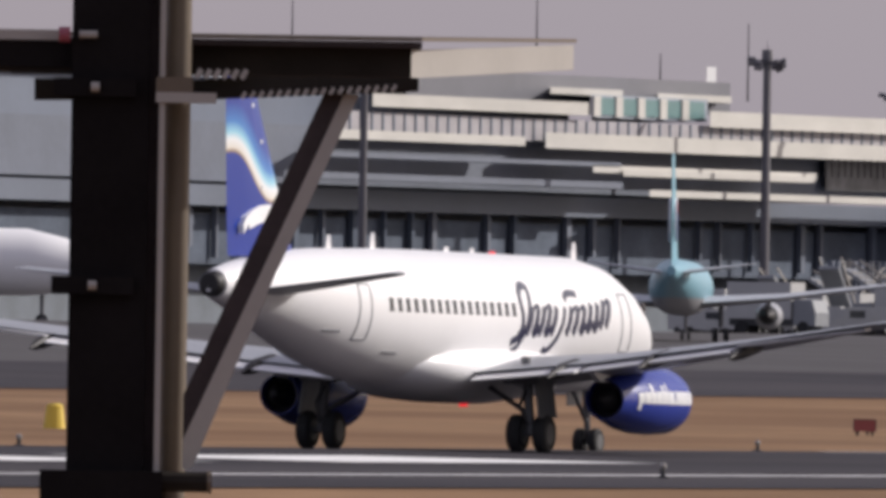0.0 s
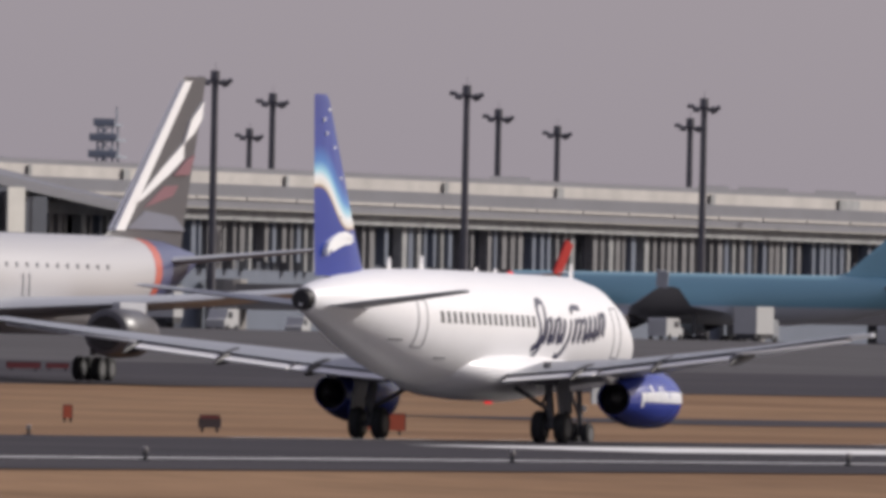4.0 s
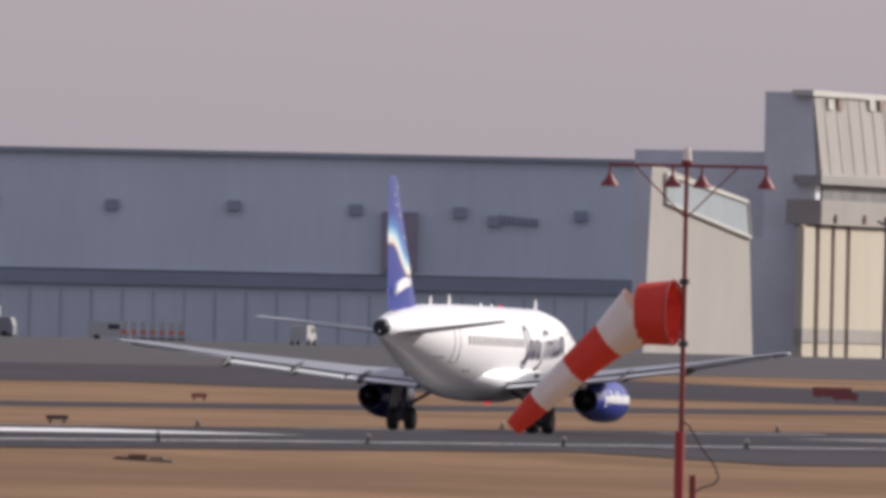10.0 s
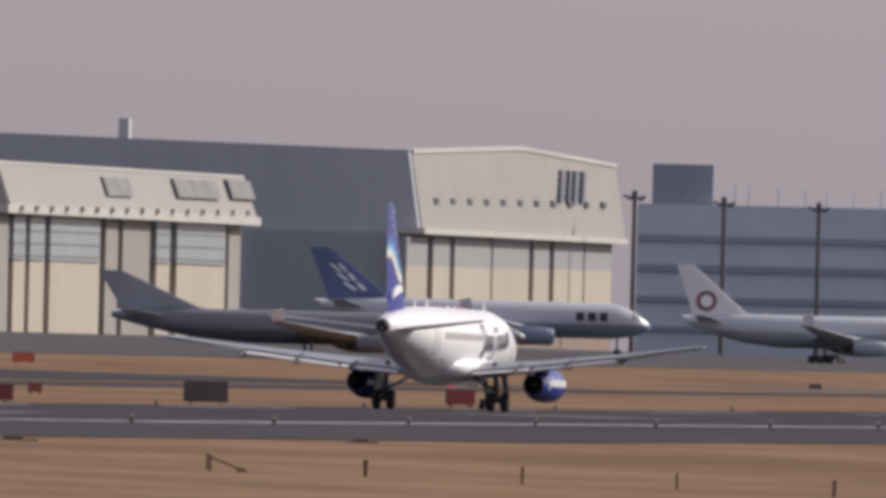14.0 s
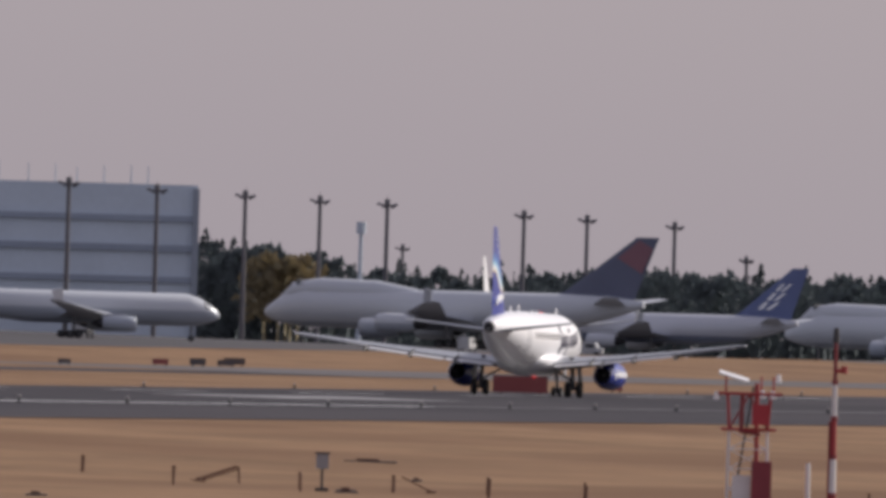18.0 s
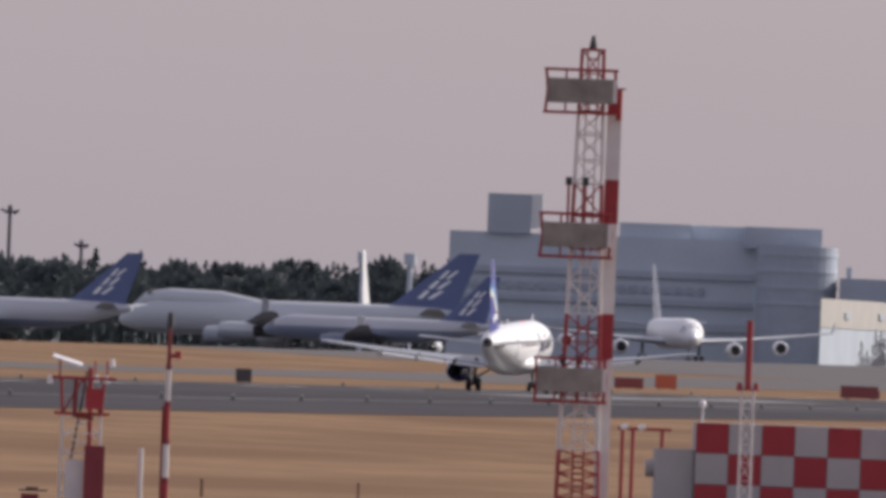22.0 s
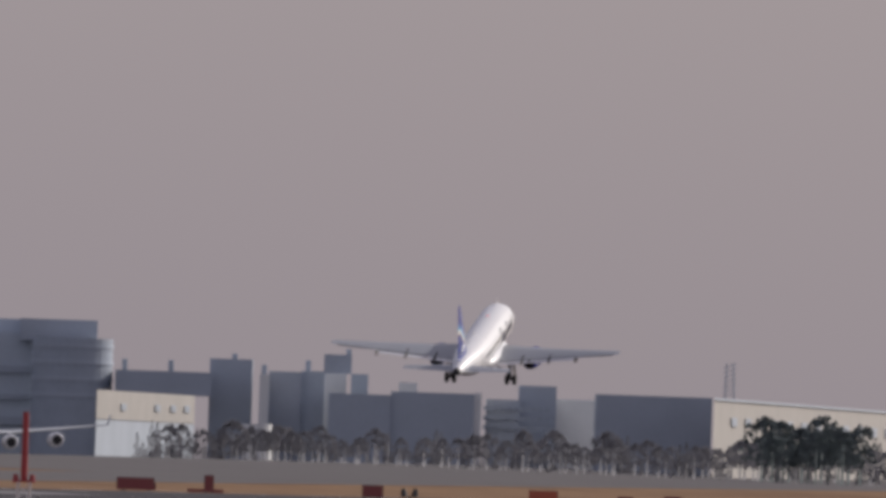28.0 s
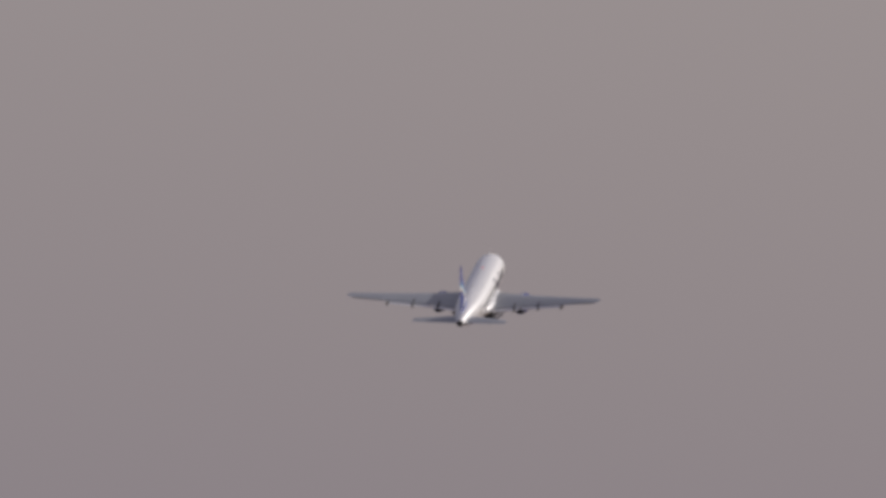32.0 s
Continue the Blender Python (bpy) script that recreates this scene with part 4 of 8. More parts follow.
def slab(name, b0, r0, r1, b1, x, depth, material, root, label=""):
    """A slab on a face along the runway: from bearing b0 to b1, from rise r0 down to r1 at its near end, standing `depth` back from x."""
    p, q, e = on_x(b0, r0, x), on_x(b0, r1, x), on_x(b1, r0, x)
    back = (x - depth) / x    # the near end is cut at a slant
    bm = bmesh.new()
    loft(bm, [[(x, p.y, z), (x, e.y, z), (x - depth, max(e.y, p.y * back + 1), z), (x - depth, p.y * back, z)] for z in (q.z, p.z)])
    return wpart(name, bm, material, root, label)



def wall(name, b0, r0, r1, b1, y, depth, material, root, label=""):
    """The same on a face across the runway's direction, at y."""
    p, q, e = on_y(b0, r0, y), on_y(b0, r1, y), on_y(b1, r0, y)
    return wpart(name, boxed(min(p.x, e.x), max(p.x, e.x), y, y + depth, q.z, p.z), material, root, label)


def bays(name, b0, r0, r1, b1, x, n, material, root, width=0.14, depth=0.5):
    """n upright posts or panes along such a face."""
    p, q, e = on_x(b0, r0, x), on_x(b0, r1, x), on_x(b1, r0, x)
    step = (e.y - p.y) / n
    base = None
    for i in range(n):
        if base is None:
            base = wpart(name, boxed(x - depth, x, p.y, p.y + step * width, q.z, p.z), material, root)
            home = base.location.copy()
            continue
        ob = new(name, base.data)
        ob.parent = root
        ob.location = home + Vector((0, step * i, 0))


M_RAILMESH = mat("railing_mesh", (0.19, 0.185, 0.19), 0.8, vary=0.4, size=2.5)


def scatter_posts(name, b0, r0, r1, b1, x, n, materials, root, seed, width=(.2, .55), keep=.8, depth=.6):
    """Upright posts of uneven width and spacing along a face; alike ones share a mesh."""
    rd = random.Random(seed)
    p, q, e = on_x(b0, r0, x), on_x(b0, r1, x), on_x(b1, r0, x)
    step = (e.y - p.y) / n
    made = {}
    for i in range(n):
        if rd.random() > keep:
            continue
        m, w, low = rd.randrange(len(materials)), rd.choice((width[0], sum(width) / 2, width[1])), rd.choice((0, 0, .18))
        if (m, w, low) not in made:
            made[m, w, low] = wpart(name, boxed(x - depth, x, p.y, p.y + step * w, q.z + (p.z - q.z) * low, p.z), materials[m], root)
            home = made[m, w, low].location.copy()
            ob = made[m, w, low]
        else:
            ob = new(name, made[m, w, low].data)
            ob.parent = root
        ob.location = home + Vector((0, step * (i + rd.uniform(-.15, .15)), 0))


# the terminal, with its white bands and set-back storeys
TX = -890.0
t1 = building("terminal", TX - 40, 2100, "white-banded airport terminal with dark glazed storeys", "terminal")
slab("core", 435.90, 8.07, -2.4, 367.63, TX - 6, 80, M_SHADE_GLASS, t1, "dark glazed core")
slab("storey", 435.95, 11.27, 8.47, 378.47, TX - 3, 70, M_DIMSLATE, t1)
slab("parapet", 401.96, 11.98, 11.40, 392.41, TX, 3, M_BAND, t1)
slab("parapet", 387.01, 11.41, 10.71, 378.46, TX, 3, M_BAND, t1)
slab("roof_band", 389.35, 12.17, 11.87, 386.10, TX - 8, 20, M_BAND, t1)
slab("roof_band", 394.11, 12.38, 12.08, 390.90, TX - 8, 20, M_BAND, t1)
slab("penthouse", 392.27, 12.06, 11.06, 387.15, TX - 4, 20, M_SLATE, t1)
slab("penthouse_pane", 392.15, 11.94, 11.19, 387.27, TX - 3.8, 3, M_TEAL, t1)
bays("penthouse_pier", 392.15, 12.01, 11.11, 387.27, TX - 3.6, 5, M_BAND, t1, .3, .5)
slab("upper_roof", 400.48, 13.12, 11.62, 386.15, TX - 12, 30, M_ROOF, t1)
slab("upper_roof", 430.99, 13.77, 11.14, 393.27, TX - 20, 40, M_DARK, t1)
slab("roof_edge", 430.98, 13.8, 13.2, 400.6, TX - 19, 2, M_SLATE, t1)
slab("window_band", 403.45, 11.20, 10.18, 378.55, TX - 1, 3, M_PALEGLASS, t1, "long grey window band")
bays("mullion", 403.45, 11.20, 10.18, 378.55, TX - .88, 54, M_DARK, t1, .14, .5)
slab("balcony", 394.28, 10.37, 9.67, 376.87, TX + 2, 2, M_BAND, t1)
slab("balcony", 403.68, 10.37, 9.95, 395.18, TX + 2, 2, M_BAND, t1)
slab("canopy", 404.42, 9.36, 9.16, 390.92, TX + 4, 3, M_DIMSLATE, t1)
slab("canopy", 392.16, 8.95, 8.63, 382.28, TX + 4, 3, M_BAND, t1)
slab("canopy", 389.64, 7.89, 7.59, 375.11, TX + 6, 3, M_BAND, t1)
slab("canopy", 405.83, 8.50, 8.20, 390.83, TX + 5, 3, M_DIMSLATE, t1)
slab("canopy", 390.83, 8.76, 8.49, 382.33, TX + 5, 3, M_BAND, t1)
slab("deck", 435.90, 8.32, 7.32, 375.08, TX, 5, M_DARK, t1)
slab("deck_rail", 381.85, 9.46, 8.01, 364.0, TX - 2, 4, M_RAILMESH, t1, "grey mesh railing of the roof deck")
bays("rail_post", 381.85, 9.44, 8.6, 364.2, TX - 1.85, 64, M_DIMSLAT, t1, .12, .2)
slab("rail_top", 381.85, 9.5, 9.42, 364.2, TX - 1.8, 1, M_MULLION, t1)
bays("lit_pane", 386.0, 6.92, 6.8, 375.5, TX - 1.2, 36, M_MULLION, t1, .55, .4)
# Dark glass and posts, deepened in colour for the canopies' shade.
slab("lower_storey", 435.88, 6.94, 4.57, 378.22, TX - 2, 5, M_DEEP, t1)
scatter_posts("column", 410.14, 7.3, 4.6, 375.4, TX - 1.2, 30, (M_DEEP, M_DARK, M_DIMSLATE), t1, 5, (.06, .16))
slab("chimney", 387.20, 13.38, 12.33, 386.78, TX - 14, 2, M_OLIVE, t1)
for b, r, r2 in ((405.57, 16.04, 13.54), (394.75, 16.46, 13.21), (385.38, 15.31, 11.86), (389.26, 13.93, 12.55), (375.83, 11.00, 8.88), (374.50, 11.03, 8.90), (359.98, 12.00, 9.70)):
    p, q = on_x(b, r, TX - 15), on_x(b, r2, TX - 15)
    wpart("roof_mast", rod(bmesh.new(), q, p, .12, .06), M_STEEL, t1)
# jet-bridge blocks before the terminal
t2 = building("boarding_wing", TX + 10, 2300, "grey boarding wing with cream portal frame", "terminal")
# Side blocks are the shaded end faces: shade put into their dark colour.
slab("side_block", 375.11, 7.84, 4.89, 372.69, TX + 9, 9, M_INKPANEL, t2)
slab("portal", 372.69, 7.89, 5.2, 371.94, TX + 12, 1.5, M_BAND, t2)
slab("portal_beam", 371.93, 7.58, 7.28, 365.26, TX + 12, 4, M_BAND, t2)
slab("portal_sill", 371.92, 5.83, 5.2, 369.3, TX + 12, 4, M_BAND, t2)
slab("recess", 371.93, 7.28, 5.20, 363.55, TX + 9, 4, M_NIGHTGLASS, t2)
slab("side_block", 360.18, 7.63, 5.43, 357.68, TX + 10, 9, M_INKPANEL, t2)
slab("side_post", 357.68, 7.60, 5.60, 356.93, TX + 12, 1.5, M_BAND, t2)
slab("base_wall", 375.06, 5.14, 1.14, 349.93, TX + 6, 9, M_NIGHTGLASS, t2)
slab("recess", 369.20, 7.45, 5.12, 355.95, TX + 8, 4, M_NIGHTGLASS, t2)
slab("tan_post", 370.07, 7.41, 6.61, 369.75, TX + 11, 1, M_CORR, t2)
slab("tan_post", 369.86, 6.74, 5.91, 369.54, TX + 11, 1, M_CORR, t2)
slab("sill_box", 370.47, 5.90, 5.55, 370.25, TX + 12, 1, M_PANEL, t2)
for b0, r0, r1, b1 in ((367.23, 6.51, 5.61, 367.13), (364.51, 6.66, 5.81, 364.39)):
    slab("window_frame", b0, r0, r1, b1, TX + 8.6, .5, M_MULLION, t2)
slab("window_frame", 367.12, 5.76, 5.66, 364.52, TX + 8.5, .5, M_INKPANEL, t2)
bays("bridge_slat", 373.85, 4.64, 3.59, 371.95, TX + 15, 8, M_PANEL, t2, .5, 1.0)
bays("bridge_slat", 374.65, 4.73, 3.08, 373.75, TX + 14, 3, M_SLAT, t2, .35, 1.0)
bays("bridge_slat", 371.85, 4.33, 3.03, 369.77, TX + 14, 6, M_SLAT, t2, .45, 1.0)
slab("bridge_cab", 373.63, 3.60, 2.75, 371.83, TX + 16, 4, M_INKPANEL, t2)
slab("bridge_end", 369.85, 4.81, 3.11, 369.65, TX + 15, 1, M_BAND, t2)
slab("bridge_end", 369.41, 4.82, 3.12, 369.23, TX + 15, 1, M_BAND, t2)
slab("pale_box", 376.29, 5.35, 4.30, 375.19, TX + 14, 5, M_PANEL, t2)
slab("pale_box", 377.66, 5.10, 4.33, 376.31, TX + 13, 5, M_INKPANEL, t2)
for b0, r0, r1, b1, m in ((375.37, 4.27, 1.12, 375.20, M_BAND), (374.96, 5.15, 4.12, 374.84, M_CREAM), (374.89, 4.03, 1.13, 374.77, M_SLAT), (372.67, 2.69, 1.16, 372.37, M_BAND), (372.22, 2.70, 1.17, 371.92, M_BAND), (371.47, 2.68, 1.18, 371.14, M_SLAT)):
    slab("bridge_leg", b0, r0, r1, b1, TX + 17, 1, m, t2)
# the hall with the sloping roof
t3 = building("sloping_hall", TX - 30, 2420, "hall with long sloping grey roof", "terminal")
a, b_, c = on_x(367.76, 10.03, TX + 6), on_x(360.03, 8.53, TX + 6), on_x(351.37, 6.75, TX + 6)
top = [on_x(b, r, TX - 44) for b, r in ((367.36, 10.04), (356.68, 8.80), (348.26, 7.86))]
bm = bmesh.new()
loft(bm, [[(q.x, q.y, q.z), (p.x, p.y, p.z), (p.x, p.y, p.z - 1.1), (q.x, q.y, q.z - 1.1)] for p, q in zip((a, b_, c), top)])
wpart("roof", bm, M_ROOF, t3, "long sloping grey roof")
bm = bmesh.new()
loft(bm, [[(TX - 40, (p.y + 26) * (TX - 40) / (TX - 2), p.z - 1.2), (TX - 2, p.y + 26, p.z - 1.2), (TX - 2, p.y + 26, 5), (TX - 40, (p.y + 26) * (TX - 40) / (TX - 2), 5)] for p in (a, b_, c)])
wpart("glass_front", bm, M_SHADE_GLASS, t3)
for i in range(14):
    k = i / 13
    p = a.lerp(c, k)
    wpart("front_post", boxed(TX - 2, TX - 1.6, p.y + 26, p.y + 26.5, 5, min(p.z, b_.z - (max(0, p.y - b_.y)) * (b_.z - c.z) / (c.y - b_.y)) - 1.3), M_MULLION, t3)
p = on_x(366.55, 10.1, TX + 2)
wpart("roof_radar_base", boxed(p.x - .5, p.x + .5, p.y - 1.6, p.y + 1.6, p.z - 1.2, p.z - .1), M_DARK, t3)
wpart("roof_radar", boxed(p.x - .3, p.x + .3, p.y - .8, p.y + .5, p.z - .1, p.z + .6), M_DARK, t3)
wpart("end_post", boxed(TX + 2, TX + 3, on_x(366.9, 8, TX).y, on_x(366.4, 8, TX).y, 5, on_x(366.7, 9.5, TX).z), M_PANEL, t3)
scatter_posts("bridge_post", 381.5, 4.9, 2.2, 366.5, TX + 19, 60, (M_SLAT, M_PANEL, M_INKPANEL, M_DARK), t2, 21, (.1, .35), .75, .5)
scatter_posts("bridge_rail", 381.5, 4.35, 4.1, 368, TX + 20, 20, (M_PANEL, M_INKPANEL), t2, 22, (.6, .95), .7, .4)
scatter_posts("bridge_rail", 381.5, 3.2, 2.95, 368, TX + 20, 16, (M_DARK, M_SLAT), t2, 23, (.6, .95), .7, .4)
q0, q1 = on_x(380.4, 2.2, TX + 22), on_x(378.0, 4.6, TX + 22)
bm = bmesh.new()
loft(bm, [[(TX + 21 + w, q0.y, q0.z), (TX + 21 + w, q1.y, q1.z), (TX + 21 + w, q1.y, q1.z - 1.6), (TX + 21 + w, q0.y, q0.z - 1.6)] for w in (0, 1.5)])
wpart("stair_flight", bm, M_SLATE, t2, "grey sloping stair flight")
p = on_x(375.9, 5.0, TX + 16)
wpart("rotunda", rod(bmesh.new(), (TX + 14, p.y, 5), (TX + 14, p.y, p.z + .5), 2.0, n=16), M_PANEL, t2, "pale round bridge rotunda")
# the long concourse
t4 = building("concourse", TX - 20, 2500, "long two-storey concourse with pale ridge and slatted front", "terminal")
slab("ridge_cap", 360.95, 8.98, 8.74, 308.92, TX - 10, 18, M_ROOF, t4)
slab("ridge", 360.94, 8.74, 8.2, 308.92, TX - 8, 14, M_RIDGE, t4, "pale sunlit ridge band")
slab("roof", 360.93, 8.2, 7.1, 307.53, TX - 2, 30, M_ROOF, t4)
bays("roof_bar", 360.9, 7.62, 7.48, 307.6, TX - 1.8, 26, M_RIDGE, t4, .97, .3)
slab("fascia", 360.91, 7.05, 6.56, 304.77, TX + 1, 6, M_SLAT, t4)
slab("gutter", 360.91, 7.12, 7.04, 304.77, TX + 2, 6, M_PANEL, t4)
slab("front", 360.90, 6.56, 3.90, 300.39, TX - 2, 20, M_INKPANEL, t4)
slab("plinth", 360.85, 4.3, 0.15, 300.39, TX - 1, 18, M_DARK, t4)
scatter_posts("slat", 360.90, 6.55, 4.3, 300.39, TX, 185, (M_SLAT, M_DIMSLAT, M_DIMSLAT, M_DARK), t4, 31, (.3, .55), .84, 1.2)
for k, w in ((356.8, .15), (352.6, .3), (345.4, .15), (343.6, .2), (338.4, .2), (333.4, .3), (326.6, .2), (320.9, .9), (318.2, .2), (313.1, .3)):
    slab("ridge_joint", k, 8.7 * math.sin(k / 1000) / .3531, 8.1 * math.sin(k / 1000) / .3531, k - w, TX - 7.6, 2, M_SLAT, t4)
for k, w in ((336.4, 1.8), (327.2, 1.4), (325.4, 2.2), (322.0, 1.8), (318.8, 1.2)):
    slab("roof_unit", k, 9.12 * math.sin(k / 1000) / .3531, 8.8 * math.sin(k / 1000) / .3531, k - w, TX - 14, 3, M_ROOF, t4)
ends = [on_x(b, r, TX + 3) for b, r in ((299.64, 6.59), (296.51, 6.21), (293.25, 5.69), (290.28, 5.10))]
bm = bmesh.new()
loft(bm, [[(TX, p.y, p.z + .3), (TX + 3, p.y, p.z), (TX + 3, p.y, p.z - 1.1), (TX, p.y, p.z - 1.1)] for p in ends])
wpart("end_roof", bm, M_PANEL, t4, "sloping pale end roof")
bm = bmesh.new()
loft(bm, [[(TX - 2, p.y, p.z - 1.1), (TX, p.y, p.z - 1.1), (TX, p.y, 4), (TX - 2, p.y, 4)] for p in ends])
wpart("end_front", bm, M_DARK, t4)
for a, b_ in zip(ends, ends[1:]):
    for k in range(6):
        p = a.lerp(b_, k / 6)
        wpart("end_post", boxed(TX, TX + .6, p.y, p.y + 1.2, 4, p.z - 1.1), M_DEEPPOST, t4)
for i in range(6):
    p = on_x(348.87 + i * (302.71 - 348.87) / 6, 5, TX)
    g = building("boarding_bridge", TX + 14, p.y, "grey telescopic boarding bridge on a column", "boarding bridge")
    wpart("tunnel", boxed(TX, TX + 24, p.y, p.y + 3, 8.5, 11.5), M_PANEL, g)
    wpart("cab", boxed(TX + 24, TX + 28, p.y - 1, p.y + 4, 8.2, 12), M_SLATE, g)
    wpart("column", boxed(TX + 18, TX + 19.2, p.y + .8, p.y + 2, 4.2, 8.5), M_STEEL, g)
    wpart("rotunda", rod(bmesh.new(), (TX + 2, p.y + 1.5, 4.4), (TX + 2, p.y + 1.5, 12), 2.4, n=14), M_PANEL, g)
# chimneys, dome and low block beyond
g = building("twin_chimney", -900, 3100, "pair of pale chimneys banded grey", "chimney")
for b in (314.77, 314.17):
    p = at(b, 10.19, 3200)
    wpart("flue", rod(bmesh.new(), (p.x, p.y, 5), p, .75, .65, 14), M_WHITE, g)
    wpart("cap", rod(bmesh.new(), p - Vector((0, 0, 1.2)), p + Vector((0, 0, .2)), .8, n=14), M_STEEL, g)
p, g0 = at(309.60, 9.76, 3150), at(309.57, 8.56, 3150)
g = building("radome", p.x, p.y, "pale grey radar dome on a drum", "radar dome")
rr = 2.7
wpart("dome", loft(bmesh.new(), [[(p.x + rr * math.cos(e) * math.cos(a), p.y + rr * math.cos(e) * math.sin(a), p.z - rr * .4 + rr * math.sin(e)) for a in [i * math.pi / 12 for i in range(24)]] for e in [-.4, -.1, .2, .5, .8, 1.1, 1.35, 1.5]]), M_FARDOME, g)
wpart("drum", rod(bmesh.new(), (p.x, p.y, 5), (p.x, p.y, p.z - rr * .5), rr * .95, n=20), M_FARDOME, g)
wpart("cap", rod(bmesh.new(), (p.x, p.y, p.z + rr * .55), (p.x, p.y, p.z + rr * .85), .5, n=10), M_FARDOME, g)
TURN = 310.07
g = building("low_block", 0, 3060, "low dark block behind the concourse")
wall("wall", 312.70, 8.69, -1.0, 307.32, 3060, 20, M_SLATE, g)
TURN = 0.0

# the great grey hangar: two faces across the view, maroon doors, a dark band
HY = 3250.0
TURN = 260.06
HE = HY - 12
h1 = building("great_hangar", 0, HY, "huge blue-grey hangar with dark band and maroon doors", "hangar")
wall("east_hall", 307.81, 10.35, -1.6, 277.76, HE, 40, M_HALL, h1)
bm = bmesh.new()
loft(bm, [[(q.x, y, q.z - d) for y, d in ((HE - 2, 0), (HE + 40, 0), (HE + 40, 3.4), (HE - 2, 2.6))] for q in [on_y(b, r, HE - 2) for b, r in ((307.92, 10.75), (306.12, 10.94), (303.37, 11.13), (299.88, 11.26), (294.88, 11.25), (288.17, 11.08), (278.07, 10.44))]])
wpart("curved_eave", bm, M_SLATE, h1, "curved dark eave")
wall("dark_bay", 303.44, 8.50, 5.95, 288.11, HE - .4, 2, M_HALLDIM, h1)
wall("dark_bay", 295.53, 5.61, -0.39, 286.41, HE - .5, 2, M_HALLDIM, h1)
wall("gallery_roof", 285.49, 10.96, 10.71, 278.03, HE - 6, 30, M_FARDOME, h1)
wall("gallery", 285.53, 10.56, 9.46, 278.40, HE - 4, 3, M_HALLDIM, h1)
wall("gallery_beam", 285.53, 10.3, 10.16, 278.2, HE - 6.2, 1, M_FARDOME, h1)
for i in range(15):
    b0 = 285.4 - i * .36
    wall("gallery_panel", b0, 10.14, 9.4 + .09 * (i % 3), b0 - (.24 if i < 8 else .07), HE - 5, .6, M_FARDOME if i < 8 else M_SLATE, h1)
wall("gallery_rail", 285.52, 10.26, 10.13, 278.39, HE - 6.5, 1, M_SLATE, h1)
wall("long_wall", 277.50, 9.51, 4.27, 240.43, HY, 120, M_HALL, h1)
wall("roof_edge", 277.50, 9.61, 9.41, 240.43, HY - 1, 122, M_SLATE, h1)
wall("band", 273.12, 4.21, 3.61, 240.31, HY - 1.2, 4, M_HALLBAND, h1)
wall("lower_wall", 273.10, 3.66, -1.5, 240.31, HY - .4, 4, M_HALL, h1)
for b, r, r2, b2 in ((272.81, 7.02, 4.22, 271.24), (252.10, 7.07, 4.51, 250.50)):
    wall("hangar_door", b, r, r2, b2, HY - 1.6, 3, M_DOORRED, h1, "maroon upright door panel")
for b, r in ((269.68, 7.31), (264.34, 7.23), (258.95, 7.28), (253.56, 7.22), (248.94, 7.19), (247.41, 6.83), (243.58, 7.14)):
    wall("wall_vent", b, r + .15, r - .3, b - .6, HY - .8, 1.5, M_HALL_LOW, h1)
for i in range(9):
    b0 = 246.94 - i * .2
    p = on_y(b0, 6.95 - .02 * i, HY - .5)
    wpart("sign_bar", boxed(p.x, p.x + .45, p.y - .2, p.y + .3, p.z - .8, p.z + .3), M_HALL_LOW, h1)
for i in range(11):
    b0 = 302.52 - i * .52
    p = on_y(b0, 8.97, HE - .4)
    wpart("sign_bar", boxed(p.x, p.x + 1.1, p.y - .2, p.y + .3, p.z - (1.5 if i % 3 else 1.9), p.z + (.2 if i % 4 == 0 else -.2)), M_SIGNBLUE, h1)
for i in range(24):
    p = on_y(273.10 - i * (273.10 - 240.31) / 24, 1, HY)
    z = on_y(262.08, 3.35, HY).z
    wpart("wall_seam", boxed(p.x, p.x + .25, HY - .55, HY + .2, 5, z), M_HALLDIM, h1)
for i in range(9):
    p = on_y(299.37 - i * 2.35, 11.5 - .075 * i, HE + 20)
    wpart("roof_vent", rod(bmesh.new(), p - Vector((2.2, 0, 1.2)), p + Vector((2.2, 0, -1.2)), 1.6, 1.6, 10), M_PANEL if i % 2 else M_SLATE, h1)
a0 = on_y(295.76, 8.38, HE - 3)
for i in range(5):
    x0 = a0.x - 3.1 + i * 1.25
    top = on_y(295.80, 10.33, HE - 3).z - (1.6, .35, 0, .35, 1.6)[i]
    wpart("arch_panel", boxed(x0, x0 + 1.12, HE - 3, HE - 2.2, a0.z, top), M_FARDOME, h1, "pale arched louvre panel")
u0, u1, u2 = on_y(290.99, 8.60, HE - 8), on_y(286.24, 8.51, HE - 8), on_y(281.01, 7.52, HE - 8)
for u, v in ((u0, u1), (u1, u2)):
    bm = bmesh.new()
    loft(bm, [[(q.x, y, q.z + d) for y, d in ((HE - 8, 0), (HE - 3, .6), (HE - 3, -.3), (HE - 8, -.5))] for q in (u, v)])
    wpart("roof_edge", bm, M_FARDOME, h1, "pale sloping roof edge")
v1, v2 = on_y(284.98, 8.09, HE - 7), on_y(276.93, 5.99, HE - 7)
bm = bmesh.new()
loft(bm, [[(v1.x, y, 5), (v2.x, y, 5), (v2.x, y, v2.z), (v1.x, y, v1.z)] for y in (HE - 7, HE - 3)])
wpart("blue_wing", bm, M_BLUEWALL, h1, "dark blue sloping wing wall")
